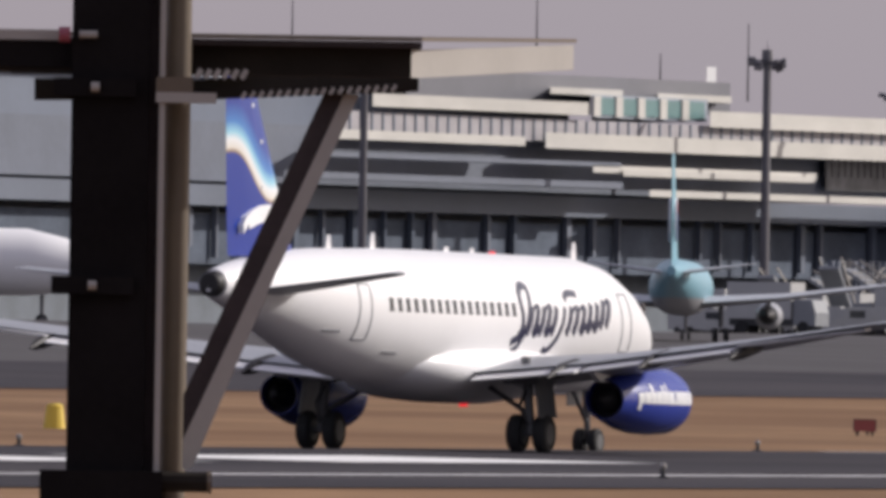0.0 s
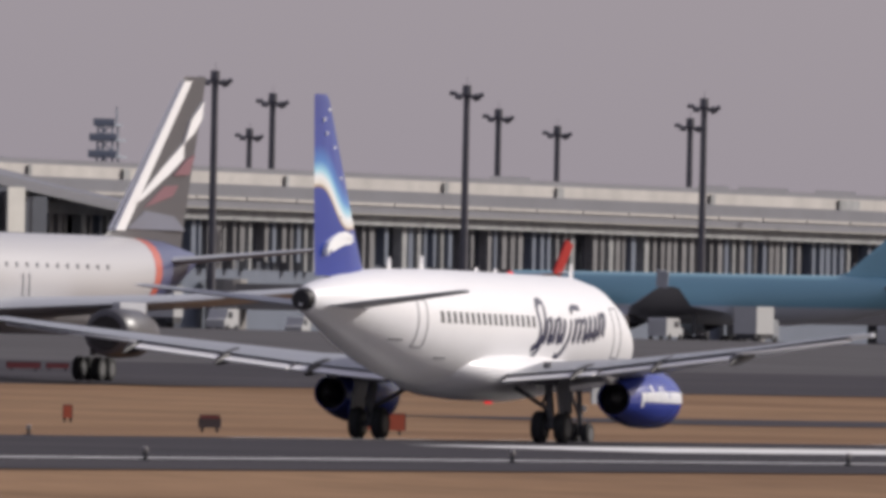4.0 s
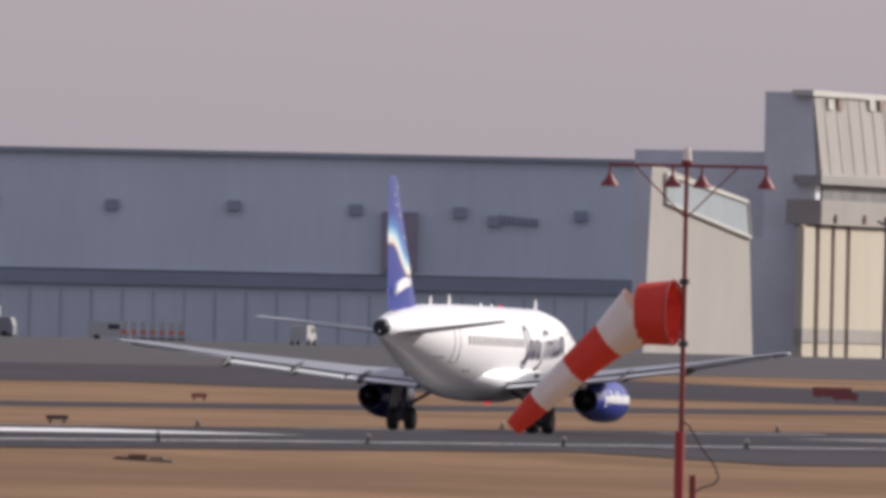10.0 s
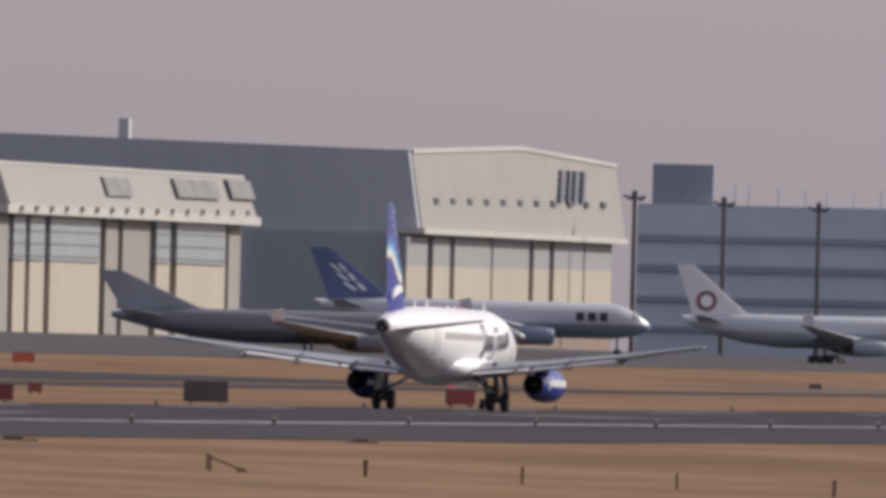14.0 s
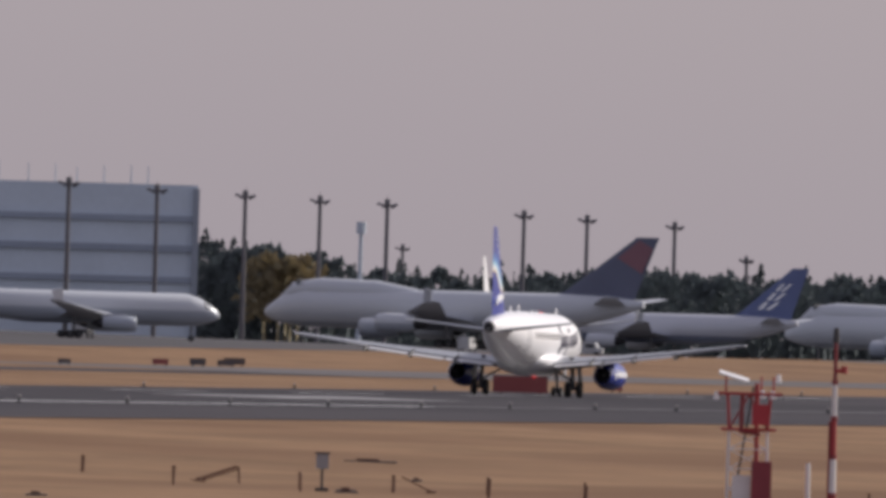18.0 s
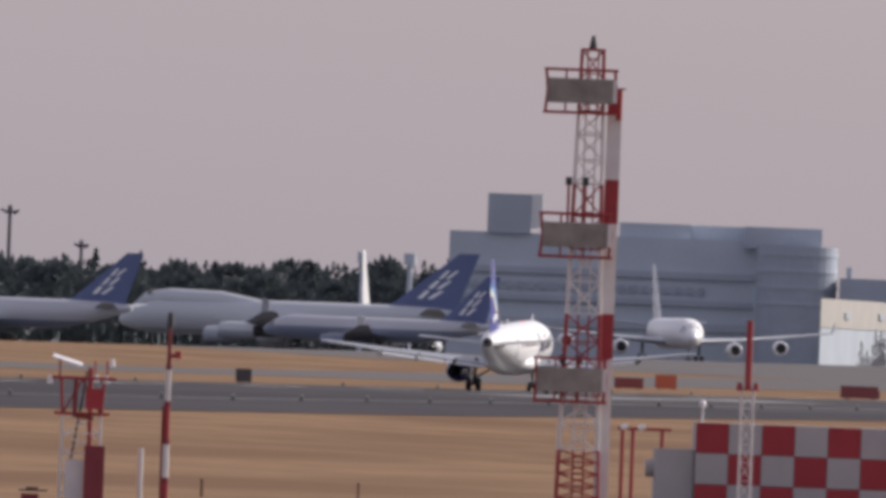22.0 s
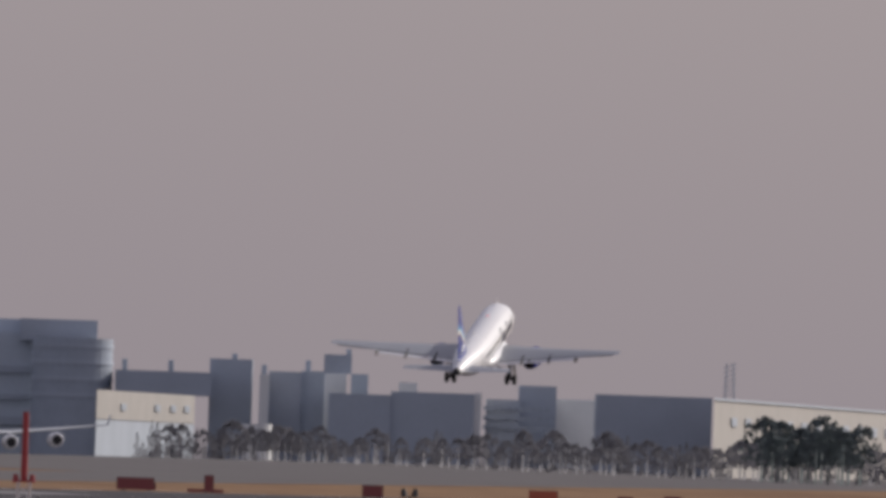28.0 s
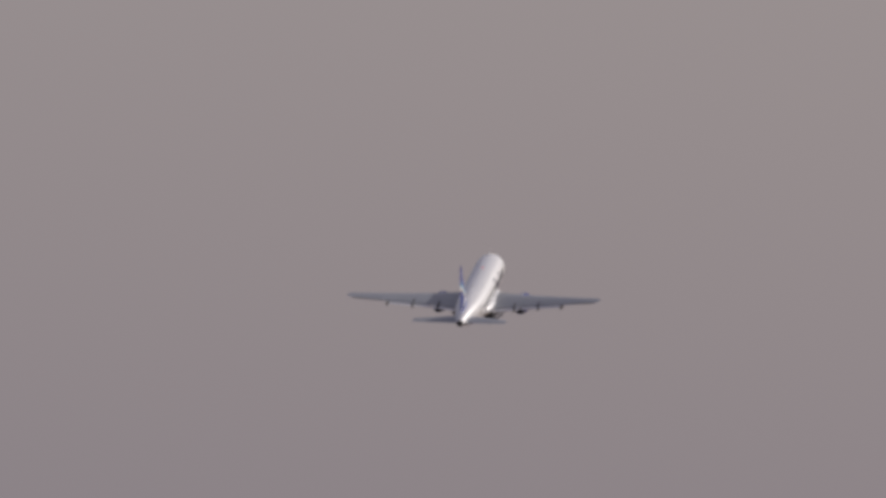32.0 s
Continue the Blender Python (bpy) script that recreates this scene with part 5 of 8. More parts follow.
# sunlit low sheds before it
KEEP, TURN = TURN, 0.0
h2 = building("cream_sheds", -720, 2760, "row of low cream sheds with shallow gables", "shed")
SX = -735.0
slab("tall_shed", 286.60, 8.33, 3.83, 285.17, SX, 10, M_CREAM, h2)
for b0, b1, r0, rm, r1, bot in ((284.52, 276.53, 5.28, 5.95, 5.84, 3.63), (275.60, 273.15, 5.65, 5.71, 5.66, 3.48)):
    p0, pm, p1, q = on_x(b0, r0, SX), on_x((b0 + b1) / 2, rm, SX), on_x(b1, r1, SX), on_x(b0, bot, SX)
    bm = bmesh.new()
    loft(bm, [[(x, p0.y * x / SX, q.z), (x, p1.y * x / SX, q.z), (x, p1.y * x / SX, p1.z), (x, pm.y * x / SX, pm.z), (x, p0.y * x / SX, p0.z)] for x in (SX, SX - 14)])
    wpart("shed_wall", bm, M_CREAM, h2)
    bm = bmesh.new()
    loft(bm, [[(x, p0.y * x / SX - 3, p0.z - .1), (x, pm.y * x / SX, pm.z), (x, p1.y * x / SX + 3, p1.z - .1), (x, p1.y * x / SX + 3, p1.z + .5), (x, pm.y * x / SX, pm.z + .6), (x, p0.y * x / SX - 3, p0.z + .5)] for x in (SX + .4, SX - 15)])
    wpart("shed_roof", bm, M_PANEL, h2)
for k in range(4):
    p = on_x(283.63 - k * 1.75, 5, SX)
    wpart("downpipe", boxed(SX, SX + .12, p.y, p.y + .9, on_x(281.86, 3.82, SX).z, on_x(281.89, 5.25, SX).z), M_HDARK, h2)
slab("base_wall", 289.36, 3.76, 0.14, 272.85, SX + 2, 10, M_NIGHTGLASS, h2)
GX = -667.0
g4 = building("service_gallery", GX - 4, 2420, "dark elevated boarding gallery with pale panels and white legs", "boarding gallery")
slab("beam", 285.52, 3.89, 3.22, 276.77, GX, 4, M_NIGHTGLASS, g4)
slab("body", 285.32, 3.22, 2.02, 276.82, GX - .5, 3, M_DEEPPOST, g4)
for b0, b1, m in ((283.96, 283.04, M_PANEL), (279.91, 279.66, M_BAND), (279.26, 279.01, M_BAND), (278.76, 278.56, M_BAND), (281.69, 281.01, M_SLATE), (278.31, 276.91, M_DARK)):
    slab("panel", b0, 3.21, 2.11, b1, GX - .3, 1, m, g4)
slab("cream_wall", 284.44, 2.07, 1.22, 281.91, GX - 1, 2, M_CREAM, g4)
slab("low_wall", 285.29, 2.02, -1.5, 276.29, GX - 3, 2, M_DEEPPOST, g4)
for b0, b1, r0, r1 in ((280.56, 280.46, 2.00, 1.15), (279.59, 279.49, 2.00, 1.15), (280.56, 279.49, 2.00, 1.87)):
    slab("portal", b0, r0, r1, b1, GX - .5, 1, M_BAND, g4)
for b0, b1 in ((279.05, 278.90), (278.70, 278.40), (277.55, 277.25), (281.75, 281.60), (280.60, 280.45), (284.50, 284.35)):
    slab("leg", b0, 0.99, -1.6, b1, GX + .4, 1, M_BAND, g4)
slab("annex", 276.40, 3.28, 2.11, 274.12, GX - .4, 3, M_DARK, g4)
slab("panel", 275.15, 3.32, 2.14, 274.12, GX, 1, M_PANEL, g4)
slab("body", 274.05, 3.27, 2.20, 271.82, GX - .4, 3, M_DARK, g4)
slab("low_roof", 276.19, 2.01, 1.51, 273.84, GX + .6, 2, M_BAND, g4)
slab("low_wall", 276.27, 1.51, -1.6, 271.77, GX - 1, 2, M_DEEPPOST, g4)
scatter_posts("bridge_post", 290.5, 3.4, .4, 270.5, GX + 6, 70, (M_DEEPPOST, M_SLAT, M_DARK, M_PANEL), g4, 41, (.08, .4), .7, .5)
scatter_posts("bridge_rail", 290.5, 2.6, 2.35, 271, GX + 7, 24, (M_DEEPPOST, M_DARK, M_SLATE), g4, 42, (.6, .95), .7, .4)
TURN = KEEP
p = on_y(276.39, 10.18, 2900)
g = building("tail_dock", p.x, 2900, "tall grey rounded tail dock with louvred slats", "hangar dock")
foot = on_y(275.46, 6.16, 2900)
for i in range(6):
    t0, t1 = p.x - 4.1 + i * 1.05, p.x - 4.1 + (i + 1) * 1.05 - .12
    h0, h1 = (p.z - (1.6, .2, 0, .1, .7, 2.0, 4.2)[i + d] for d in (0, 1))
    f0, f1 = p.x - 3.4 + i * 1.7, p.x - 3.4 + (i + 1) * 1.7 - .1
    bm = bmesh.new()
    loft(bm, [[(f0, y, foot.z), (f1, y, foot.z), (t1 + (f1 - t1) * .12, y, h1), (t0 + (f0 - t0) * .12, y, h0)] for y in (2900, 2905)])
    wpart("dock_slat", bm, M_OLIVE, g)
wall("dock_foot", 277.29, 6.19, 0.06, 275.42, 2899, 8, M_OLIVE, g)

TURN = 0.0

# ---- hangars whose fronts face the runway ----
M_HDOOR = mat("cream_hangar_door", (0.45, 0.395, 0.315), 0.7, vary=0.07, size=6, stretch=(1, 1, .1))
M_FRIEZE = mat("hangar_frieze", (0.29, 0.268, 0.245), 0.7, vary=0.1, size=6)
# The side gable is lifted and blued: haze and shade put into its colour.
M_GABLE = mat("hangar_gable", (0.6, 0.61, 0.645), 0.7, vary=0.1, size=8)


def front(name, b0, r0, r1, b1, x, depth, material, root, label="", tilt=0.0):
    """A panel on a front along the runway, its top set back by tilt metres."""
    p, q, e = on_x(b0, r0, x - tilt), on_x(b0, r1, x), on_x(b1, r0, x - tilt)
    bm = bmesh.new()
    loft(bm, [[(x, y, q.z), (x - tilt, y, p.z), (x - tilt - depth, y, p.z), (x - depth, y, q.z)] for y in (p.y, e.y)])
    return wpart(name, bm, material, root, label)


M_FARWALL = mat("pale_end_wall", (0.33, 0.303, 0.28), 0.7, vary=0.06, size=8)
M_PANEGREY = mat("grey_blue_pane", (0.3, 0.34, 0.37), 0.4, vary=0.12, size=4)
HX = -715.0
k1 = building("pale_hangar", HX - 40, 3080, "tall pale hangar with ribbed upper front and cream doors", "hangar")
front("upper_front", 233.10, 12.70, 9.09, 221.75, HX, 3, M_CORR, k1, "ribbed sloping upper front", 1.4)
front("lower_frieze", 232.65, 8.01, 6.91, 220.94, HX + 1.2, 5, M_FRIEZE, k1)
# Ledge darker than the front: shade below the upper front, put in by colour.
front("ledge", 232.62, 8.84, 8.01, 221.29, HX - .5, 2, M_DIMSLAT, k1)
front("door_jamb", 222.0, 6.89, -1.6, 221.3, HX + .3, 1, M_FRIEZE, k1)
front("front_top", 232.68, 9.09, 8.71, 221.29, HX + .6, 4, M_PANEL, k1)
front("cornice", 233.12, 12.85, 12.60, 221.75, HX - 1.0, 3, M_BAND, k1)
front("door_wall", 233.50, 6.89, -1.6, 221.24, HX - .6, .3, M_HDARK, k1)
DOORS = [(233.40, 232.90), (232.70, 232.20), (232.03, 231.53), (231.35, 229.70), (229.68, 228.01), (227.98, 226.31), (226.28, 224.68), (224.46, 223.11), (223.08, 222.06)]
for b0, b1 in DOORS:
    front("hangar_door", b0, 6.79, 0.84, b1, HX + .4, 1.2, M_HDOOR, k1, "cream sliding door leaf")
    front("door_sill", b0, 2.29, 1.69, b1, HX + .6, 1.2, M_FRIEZE, k1)
for i in range(9):
    b = 231.81 + (221.55 - 231.81) * i / 8
    p = on_x(b, 7.18, HX + 2)
    wpart("round_vent", rod(bmesh.new(), (HX + .4, p.y, p.z), (HX + 1.6, p.y, p.z), .62, n=14), M_HDARK, k1)
for i in range(6):
    b = 231.88 + (222.79 - 231.88) * i / 5
    for d in (0, -.45):
        p = on_x(b + .3 + d, 12.23, HX)
        wpart("roof_window", boxed(HX - 1.6, HX - .8, p.y, p.y + 2.9, p.z - .7, p.z + .75), M_HDARK if d else M_BAND, k1)
for i in range(22):
    b = 232.73 + (221.59 - 232.73) * i / 21
    p, q = on_x(b, 12.46, HX - 1.4), on_x(b, 9.16, HX)
    wpart("rib", rod(bmesh.new(), (HX - 1.32, p.y, p.z), (HX + .08, p.y, q.z), .06, n=4), M_CORR, k1)
front("signboard", 223.35, 11.07, 9.00, 221.98, HX + .4, 2.6, M_BAND, k1, "white signboard", .9)
q, e = on_x(223.35, 9.0, HX + .4), on_x(221.98, 11.07, HX + .4)
for u, f, w, h in ((.22, .3, .07, .4), (.4, .62, .16, .08), (.6, .62, .2, .08), (.4, .44, .12, .08), (.56, .44, .26, .08), (.4, .26, .3, .06)):
    y, z = q.y + (e.y - q.y) * u, q.z + (e.z - q.z) * f
    wpart("sign_bar", boxed(HX - .2 - .9 * f, HX + .48 - .9 * f, y, y + (e.y - q.y) * w, z, z + (e.z - q.z) * h), M_REDFIN if u < .3 else M_MULLION, k1)
yg = on_x(233.10, 12.70, HX - 1.4).y
p, e, q = on_x(233.10, 12.70, HX - 4), on_y(235.66, 12.70, on_x(233.10, 12.70, HX).y), on_x(233.01, 9.08, HX)
bm = bmesh.new()
loft(bm, [[(HX - .8, y, 4), (HX - .8, y, q.z), (HX - 1.6, y, p.z), (e.x, y, p.z), (e.x, y, 4)] for y in (yg - .3, yg + 160)])
wpart("gable", bm, M_GABLE, k1, "grey side gable")
wall("annex", 240.96, 10.06, -1.4, 234.59, yg + 4, 60, M_GABLE, k1)
wall("pillar", 235.74, 6.26, -1.6, 233.41, yg - 2, 3, M_GABLE, k1)
# pale end panel standing out from the great hangar
KX = -682.0
k0 = building("end_panel", KX - 4, 2850, "pale upright end wall with slanted glazed strip", "hangar")
a0, a1, a2, a3 = on_x(240.17, 9.47, KX), on_x(235.89, 7.94, KX), on_x(235.55, 0.57, KX), on_x(240.45, 0.46, KX)
bm = bmesh.new()
loft(bm, [[(x, v.y * x / KX, v.z) for v in (a3, a2, a1, a0)] for x in (KX, KX - 8)])
wpart("wall", bm, M_FARWALL, k0)
g0, g1, g2, g3 = on_x(239.66, 8.98, KX), on_x(236.01, 7.81, KX), on_x(235.85, 6.26, KX), on_x(239.63, 7.73, KX)
bm = bmesh.new()
loft(bm, [[(x, v.y, v.z) for v in (g3, g2, g1, g0)] for x in (KX + .2, KX - .5)])
wpart("glazed_strip", bm, M_PANEGREY, k0)
bm = bmesh.new()
for u, v in ((g0, g1), (g1, g2), (g2, g3), (g3, g0)):
    rod(bm, (KX + .25, u.y, u.z), (KX + .25, v.y, v.z), .25, n=6)
wpart("strip_frame", bm, M_BAND, k0)

# second and third pale hangars
HX2 = -722.0
k2 = building("pale_hangar", HX2 - 40, 3300, "lower pale hangar with slanted eave and glazed doors", "hangar")
front("eave", 220.57, 8.48, 6.60, 209.63, HX2, 3, M_PANEL, k2, "slanted pale eave", 2.2)
front("eave_lip", 220.02, 6.65, 6.25, 208.84, HX2 + 1.5, 5, M_BAND, k2)
front("eave_top", 220.57, 8.56, 8.43, 209.64, HX2 - 2.0, 4, M_BAND, k2)
front("front_wall", 220.71, 6.23, -1.5, 209.71, HX2 - 1.6, .3, M_HDARK, k2)
for b0, b1, up in ((220.55, 219.98, 0), (219.75, 219.23, 1), (219.03, 218.38, 1), (218.13, 215.93, 1), (215.68, 215.13, 0), (214.93, 213.73, 0), (213.43, 212.83, 1), (212.53, 210.38, 1), (210.23, 209.73, 0)):
    front("hangar_door", b0, 6.18, 0.96, b1, HX2 - .6, 1.2, M_HDOOR if up else M_FRIEZE, k2, "cream sliding door leaf")
    if up:
        front("door_glazing", b0, 6.06, 4.19, b1, HX2 - .3, 1.2, M_PANEGREY, k2)
        for j in range(3):
            front("glazing_bar", b0, 5.56 - j * .55, 5.48 - j * .55, b1, HX2 - .1, 1.2, M_PANEL, k2)
for b0, b1 in ((215.87, 214.74), (212.75, 210.87), (210.36, 209.36)):
    front("skylight", b0, 7.93, 7.13, b1, HX2 - .3, 1, M_DIMSLAT, k2, "dark roof glazing", .95)
for i in range(16):
    b = 219.47 + (209.46 - 219.47) * i / 15
    p = on_x(b, 6.53, HX2 + 1.6)
    wpart("eave_lamp", boxed(HX2 + 1.4, HX2 + 2.1, p.y, p.y + 1.6, p.z - .45, p.z + .2), M_BAND, k2)
p, q = on_x(220.57, 8.48, HX2 - 2.2), on_x(219.85, 6.60, HX2)
bm = bmesh.new()
loft(bm, [[(HX2 - 2.0, y, 4), (HX2 - 2.0, y, q.z - .6), (HX2 - .3, y, q.z), (HX2 - 2.4, y, p.z), (HX2 - 60, y, p.z), (HX2 - 60, y, 4)] for y in (p.y - .3, p.y + 170)])
wpart("body", bm, M_FRIEZE, k2)
rb = at(215.01, 10.55, 3850)
wpart("roof_box", boxed(rb.x - .9, rb.x + .9, rb.y, rb.y + 2, 15, rb.z), M_OLIVE, k2)

# Side sheet lifted and tinted blue, to carry haze and shade.
M_SIDEWALL = mat("blue_grey_side_sheet", (0.44, 0.465, 0.49), 0.7, vary=0.08, size=9, stretch=(1, 1, .2))
HX3 = -735.0
k3 = building("blue_grey_hangar", HX3 - 40, 3650, "large hangar with pale front and dark blue-grey side", "hangar")
q0 = on_x(202.32, 9.43, HX3 - 2.1)
crest = [on_x(b, r, HX3 - 2.1) for b, r in ((202.24, 9.38), (197.44, 9.63), (193.23, 8.96))]
zl = on_x(201.53, 5.90, HX3).z
bm = bmesh.new()
loft(bm, [[(HX3, p.y, zl), (HX3 - 2.1, p.y, p.z), (HX3 - 5, p.y, p.z), (HX3 - 3, p.y, zl)] for p in crest])
wpart("upper_front", bm, M_PANEL, k3, "pale upper front")
bm = bmesh.new()
loft(bm, [[(HX3 - 1.8, p.y, p.z - .3), (HX3 - 1.8, p.y, p.z + .35), (HX3 - 5, p.y, p.z + .35), (HX3 - 5, p.y, p.z - .3)] for p in crest])
wpart("top_lip", bm, M_BAND, k3)
front("front_lip", 201.58, 6.00, 5.75, 192.57, HX3 + 1.5, 5, M_BAND, k3)
front("door_wall", 202.47, 5.67, -1.5, 193.27, HX3 - 1.6, .3, M_HDARK, k3)
for b0, b1 in ((202.36, 201.44), (201.19, 200.44), (200.24, 198.62), (198.54, 196.94), (196.74, 196.04), (195.84, 194.54), (194.47, 193.29)):
    front("hangar_door", b0, 4.32, 1.62, b1, HX3 - .6, 1.2, M_HDOOR, k3, "cream sliding door leaf")
    front("door_glazing", b0, 5.62, 4.32, b1, HX3 - .6, 1.2, M_MULLION, k3)
for i in range(11):
    b = 201.01 + (193.60 - 201.01) * i / 10
    p = on_x(b, 7.21, HX3)
    wpart("wall_lamp", boxed(HX3 - 1.3, HX3 - .5, p.y, p.y + 3.2, p.z - .5, p.z + .5), M_INKPANEL, k3)
for i, (dy, w) in enumerate(((0, 5), (7, 3.5), (12, 6), (19, 4))):
    p = on_x(195.5, 7.3, HX3)
    for j in range(4):
        wpart("sign_stroke", boxed(HX3 - 1.4 - j * .22, HX3 - .45 - j * .22, p.y + dy + j * 1.3, p.y + dy + w * .6 + j * 1.3, p.z + j * 1.35, p.z + j * 1.35 + 1.3), M_DULLBLUE, k3)
e = on_y(221.30, 9.62, q0.y)
bm = bmesh.new()
zt = q0.z
loft(bm, [[(e.x, y, 4), (HX3 - 2.0, y, 4), (HX3 - 2.0, y, on_x(201.53, 5.90, HX3).z - .6), (HX3 - .3, y, on_x(201.53, 5.90, HX3).z), (HX3 - 2.3, y, zt), (e.x, y, zt + 1.5)] for y in (q0.y - .4, crest[-1].y - 3)])
wpart("side_wall", bm, M_SIDEWALL, k3, "dark blue-grey side wall")
wall("side_band", 209.45, 5.93, 1.81, 202.26, q0.y - 1, 2, M_SIDEWALL, k3)
bm = bmesh.new()
for i in range(30):
    b = 209.33 - i * .235
    p = on_y(b, 1, q0.y - 1.2)
    box(bm, p.x, p.x + .15, q0.y - 1.4, q0.y - .9, on_y(209.24, 2.31, q0.y).z, on_y(209.33, 5.81, q0.y).z)
wpart("side_ribs", bm, M_SIDEWALL, k3)

# ---- office block ----
# The office wall is lifted as well, for distance haze.
M_OFFICE = mat("office_wall", (0.53, 0.59, 0.66), 0.7, vary=0.08, size=12)
BY = 3950.0
TURN = 185.28
k4 = building("office_block", 0, BY, "plain blue-grey office block with dark floor bands", "building")
wall("wall", 192.19, 7.33, -1.5, 178.45, BY, 50, M_OFFICE, k4)
wall("roof_block", 191.56, 9.10, 7.23, 188.86, BY + 2, 20, M_SLATE, k4)
wall("edge_fin", 178.65, 7.18, -1.5, 178.38, BY - 1, 4, M_SLATE, k4)
for r0, r1 in ((5.96, 5.69), (4.66, 4.36), (3.26, 2.99), (1.94, 1.69)):
    wall("floor_band", 192.16, r0, r1, 178.65, BY - .6, 1.5, M_HALL_LOW, k4)
for b, r in ((187.28, 8.26), (185.98, 8.14), (184.78, 8.12), (183.83, 8.00), (182.63, 8.13), (181.43, 8.16), (180.68, 8.13), (187.89, 8.29)):
    p = on_y(b, r, BY + 10)
    wpart("roof_rod", rod(bmesh.new(), (p.x, p.y, p.z - 4), p, .15, .08, 6), M_SLATE, k4)

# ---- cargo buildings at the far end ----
# Far concrete and glass are lifted and blued: the haze is in the colour.
M_FAR = mat("hazed_grey_concrete", (0.5, 0.55, 0.61), 0.75, vary=0.08, size=10)
M_FAR2 = mat("hazed_dark_concrete", (0.41, 0.45, 0.51), 0.75, vary=0.08, size=10)
M_FARGLASS = mat("hazed_window_glass", (0.36, 0.4, 0.46), 0.6, vary=0.1, size=4)
# White of the tank; on the blocks it paints sunlit side faces.
M_FARW = mat("far_white_and_sunlit_wall", (0.8, 0.79, 0.77), 0.75, vary=0.06, size=10)
CY = 4700.0
TURN = 132.75
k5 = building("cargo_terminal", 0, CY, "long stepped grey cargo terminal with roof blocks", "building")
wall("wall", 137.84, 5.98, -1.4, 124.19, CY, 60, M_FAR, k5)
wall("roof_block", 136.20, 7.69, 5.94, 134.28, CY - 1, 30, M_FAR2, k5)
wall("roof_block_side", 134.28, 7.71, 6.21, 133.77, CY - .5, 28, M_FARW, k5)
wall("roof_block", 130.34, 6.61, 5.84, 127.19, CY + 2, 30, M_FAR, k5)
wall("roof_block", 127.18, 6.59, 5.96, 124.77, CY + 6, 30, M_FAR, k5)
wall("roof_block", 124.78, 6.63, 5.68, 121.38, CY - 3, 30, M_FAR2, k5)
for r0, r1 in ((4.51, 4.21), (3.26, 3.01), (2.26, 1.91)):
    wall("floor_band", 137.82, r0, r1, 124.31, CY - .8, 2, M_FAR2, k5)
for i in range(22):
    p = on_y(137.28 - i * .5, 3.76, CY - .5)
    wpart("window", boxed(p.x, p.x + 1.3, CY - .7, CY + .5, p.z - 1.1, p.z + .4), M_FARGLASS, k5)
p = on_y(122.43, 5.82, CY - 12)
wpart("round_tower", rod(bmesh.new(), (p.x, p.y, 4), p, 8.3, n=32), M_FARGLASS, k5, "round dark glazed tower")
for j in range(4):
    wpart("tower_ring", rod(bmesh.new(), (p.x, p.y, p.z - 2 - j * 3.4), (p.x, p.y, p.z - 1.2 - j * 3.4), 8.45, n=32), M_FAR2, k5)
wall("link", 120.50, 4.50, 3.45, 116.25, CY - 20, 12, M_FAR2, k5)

TURN = 0.0
M_FARSUN = mat("sunlit_cream_wall", (0.4, 0.375, 0.35), 0.75, vary=0.08, size=10)
k9 = building("cargo_hall", -536, 4500, "long cream cargo hall with small windows", "building")
slab("wall", 121.31, 3.58, 2.3, 116.97, -532, 12, M_FARSUN, k9)
slab("lower_wall", 121.31, 2.3, .3, 116.97, -532.2, 12, M_FAR2, k9)
for b in (118.7, 118.0, 117.4, 120.2):
    slab("window", b, 3.0, 2.7, b - .22, -531.7, 1, M_FARGLASS, k9)
k10 = building("cargo_hall", -424, 4600, "long low cream cargo hall at the far end", "building")
slab("wall", 94.0, 4.04, .6, 84.6, -422, 12, M_FARSUN, k10)
slab("roof_edge", 94.0, 4.14, 4.04, 84.6, -421.6, 12, M_FAR2, k10)
for i in range(14):
    slab("window", 93.2 - i * .62, 3.3 - .025 * i, 2.9 - .025 * i, 92.95 - i * .62, -421.7, 1, M_FARGLASS, k10)
TURN = 109.59
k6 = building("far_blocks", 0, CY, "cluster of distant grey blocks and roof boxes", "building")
# The white blocks are sunlit faces, their light put into the wall colour.
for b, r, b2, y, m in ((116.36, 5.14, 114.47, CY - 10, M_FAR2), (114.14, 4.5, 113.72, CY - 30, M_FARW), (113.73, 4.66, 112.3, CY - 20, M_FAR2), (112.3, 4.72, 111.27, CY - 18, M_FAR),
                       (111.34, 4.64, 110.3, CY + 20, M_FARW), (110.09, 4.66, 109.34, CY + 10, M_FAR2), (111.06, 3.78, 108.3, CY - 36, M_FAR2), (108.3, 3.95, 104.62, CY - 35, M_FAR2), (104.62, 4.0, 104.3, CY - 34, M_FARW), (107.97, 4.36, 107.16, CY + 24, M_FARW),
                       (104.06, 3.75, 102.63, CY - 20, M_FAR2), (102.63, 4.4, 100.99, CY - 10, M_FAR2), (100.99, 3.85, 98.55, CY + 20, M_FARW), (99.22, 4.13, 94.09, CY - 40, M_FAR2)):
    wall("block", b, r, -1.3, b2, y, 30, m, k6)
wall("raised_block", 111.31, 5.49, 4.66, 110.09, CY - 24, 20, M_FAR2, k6)
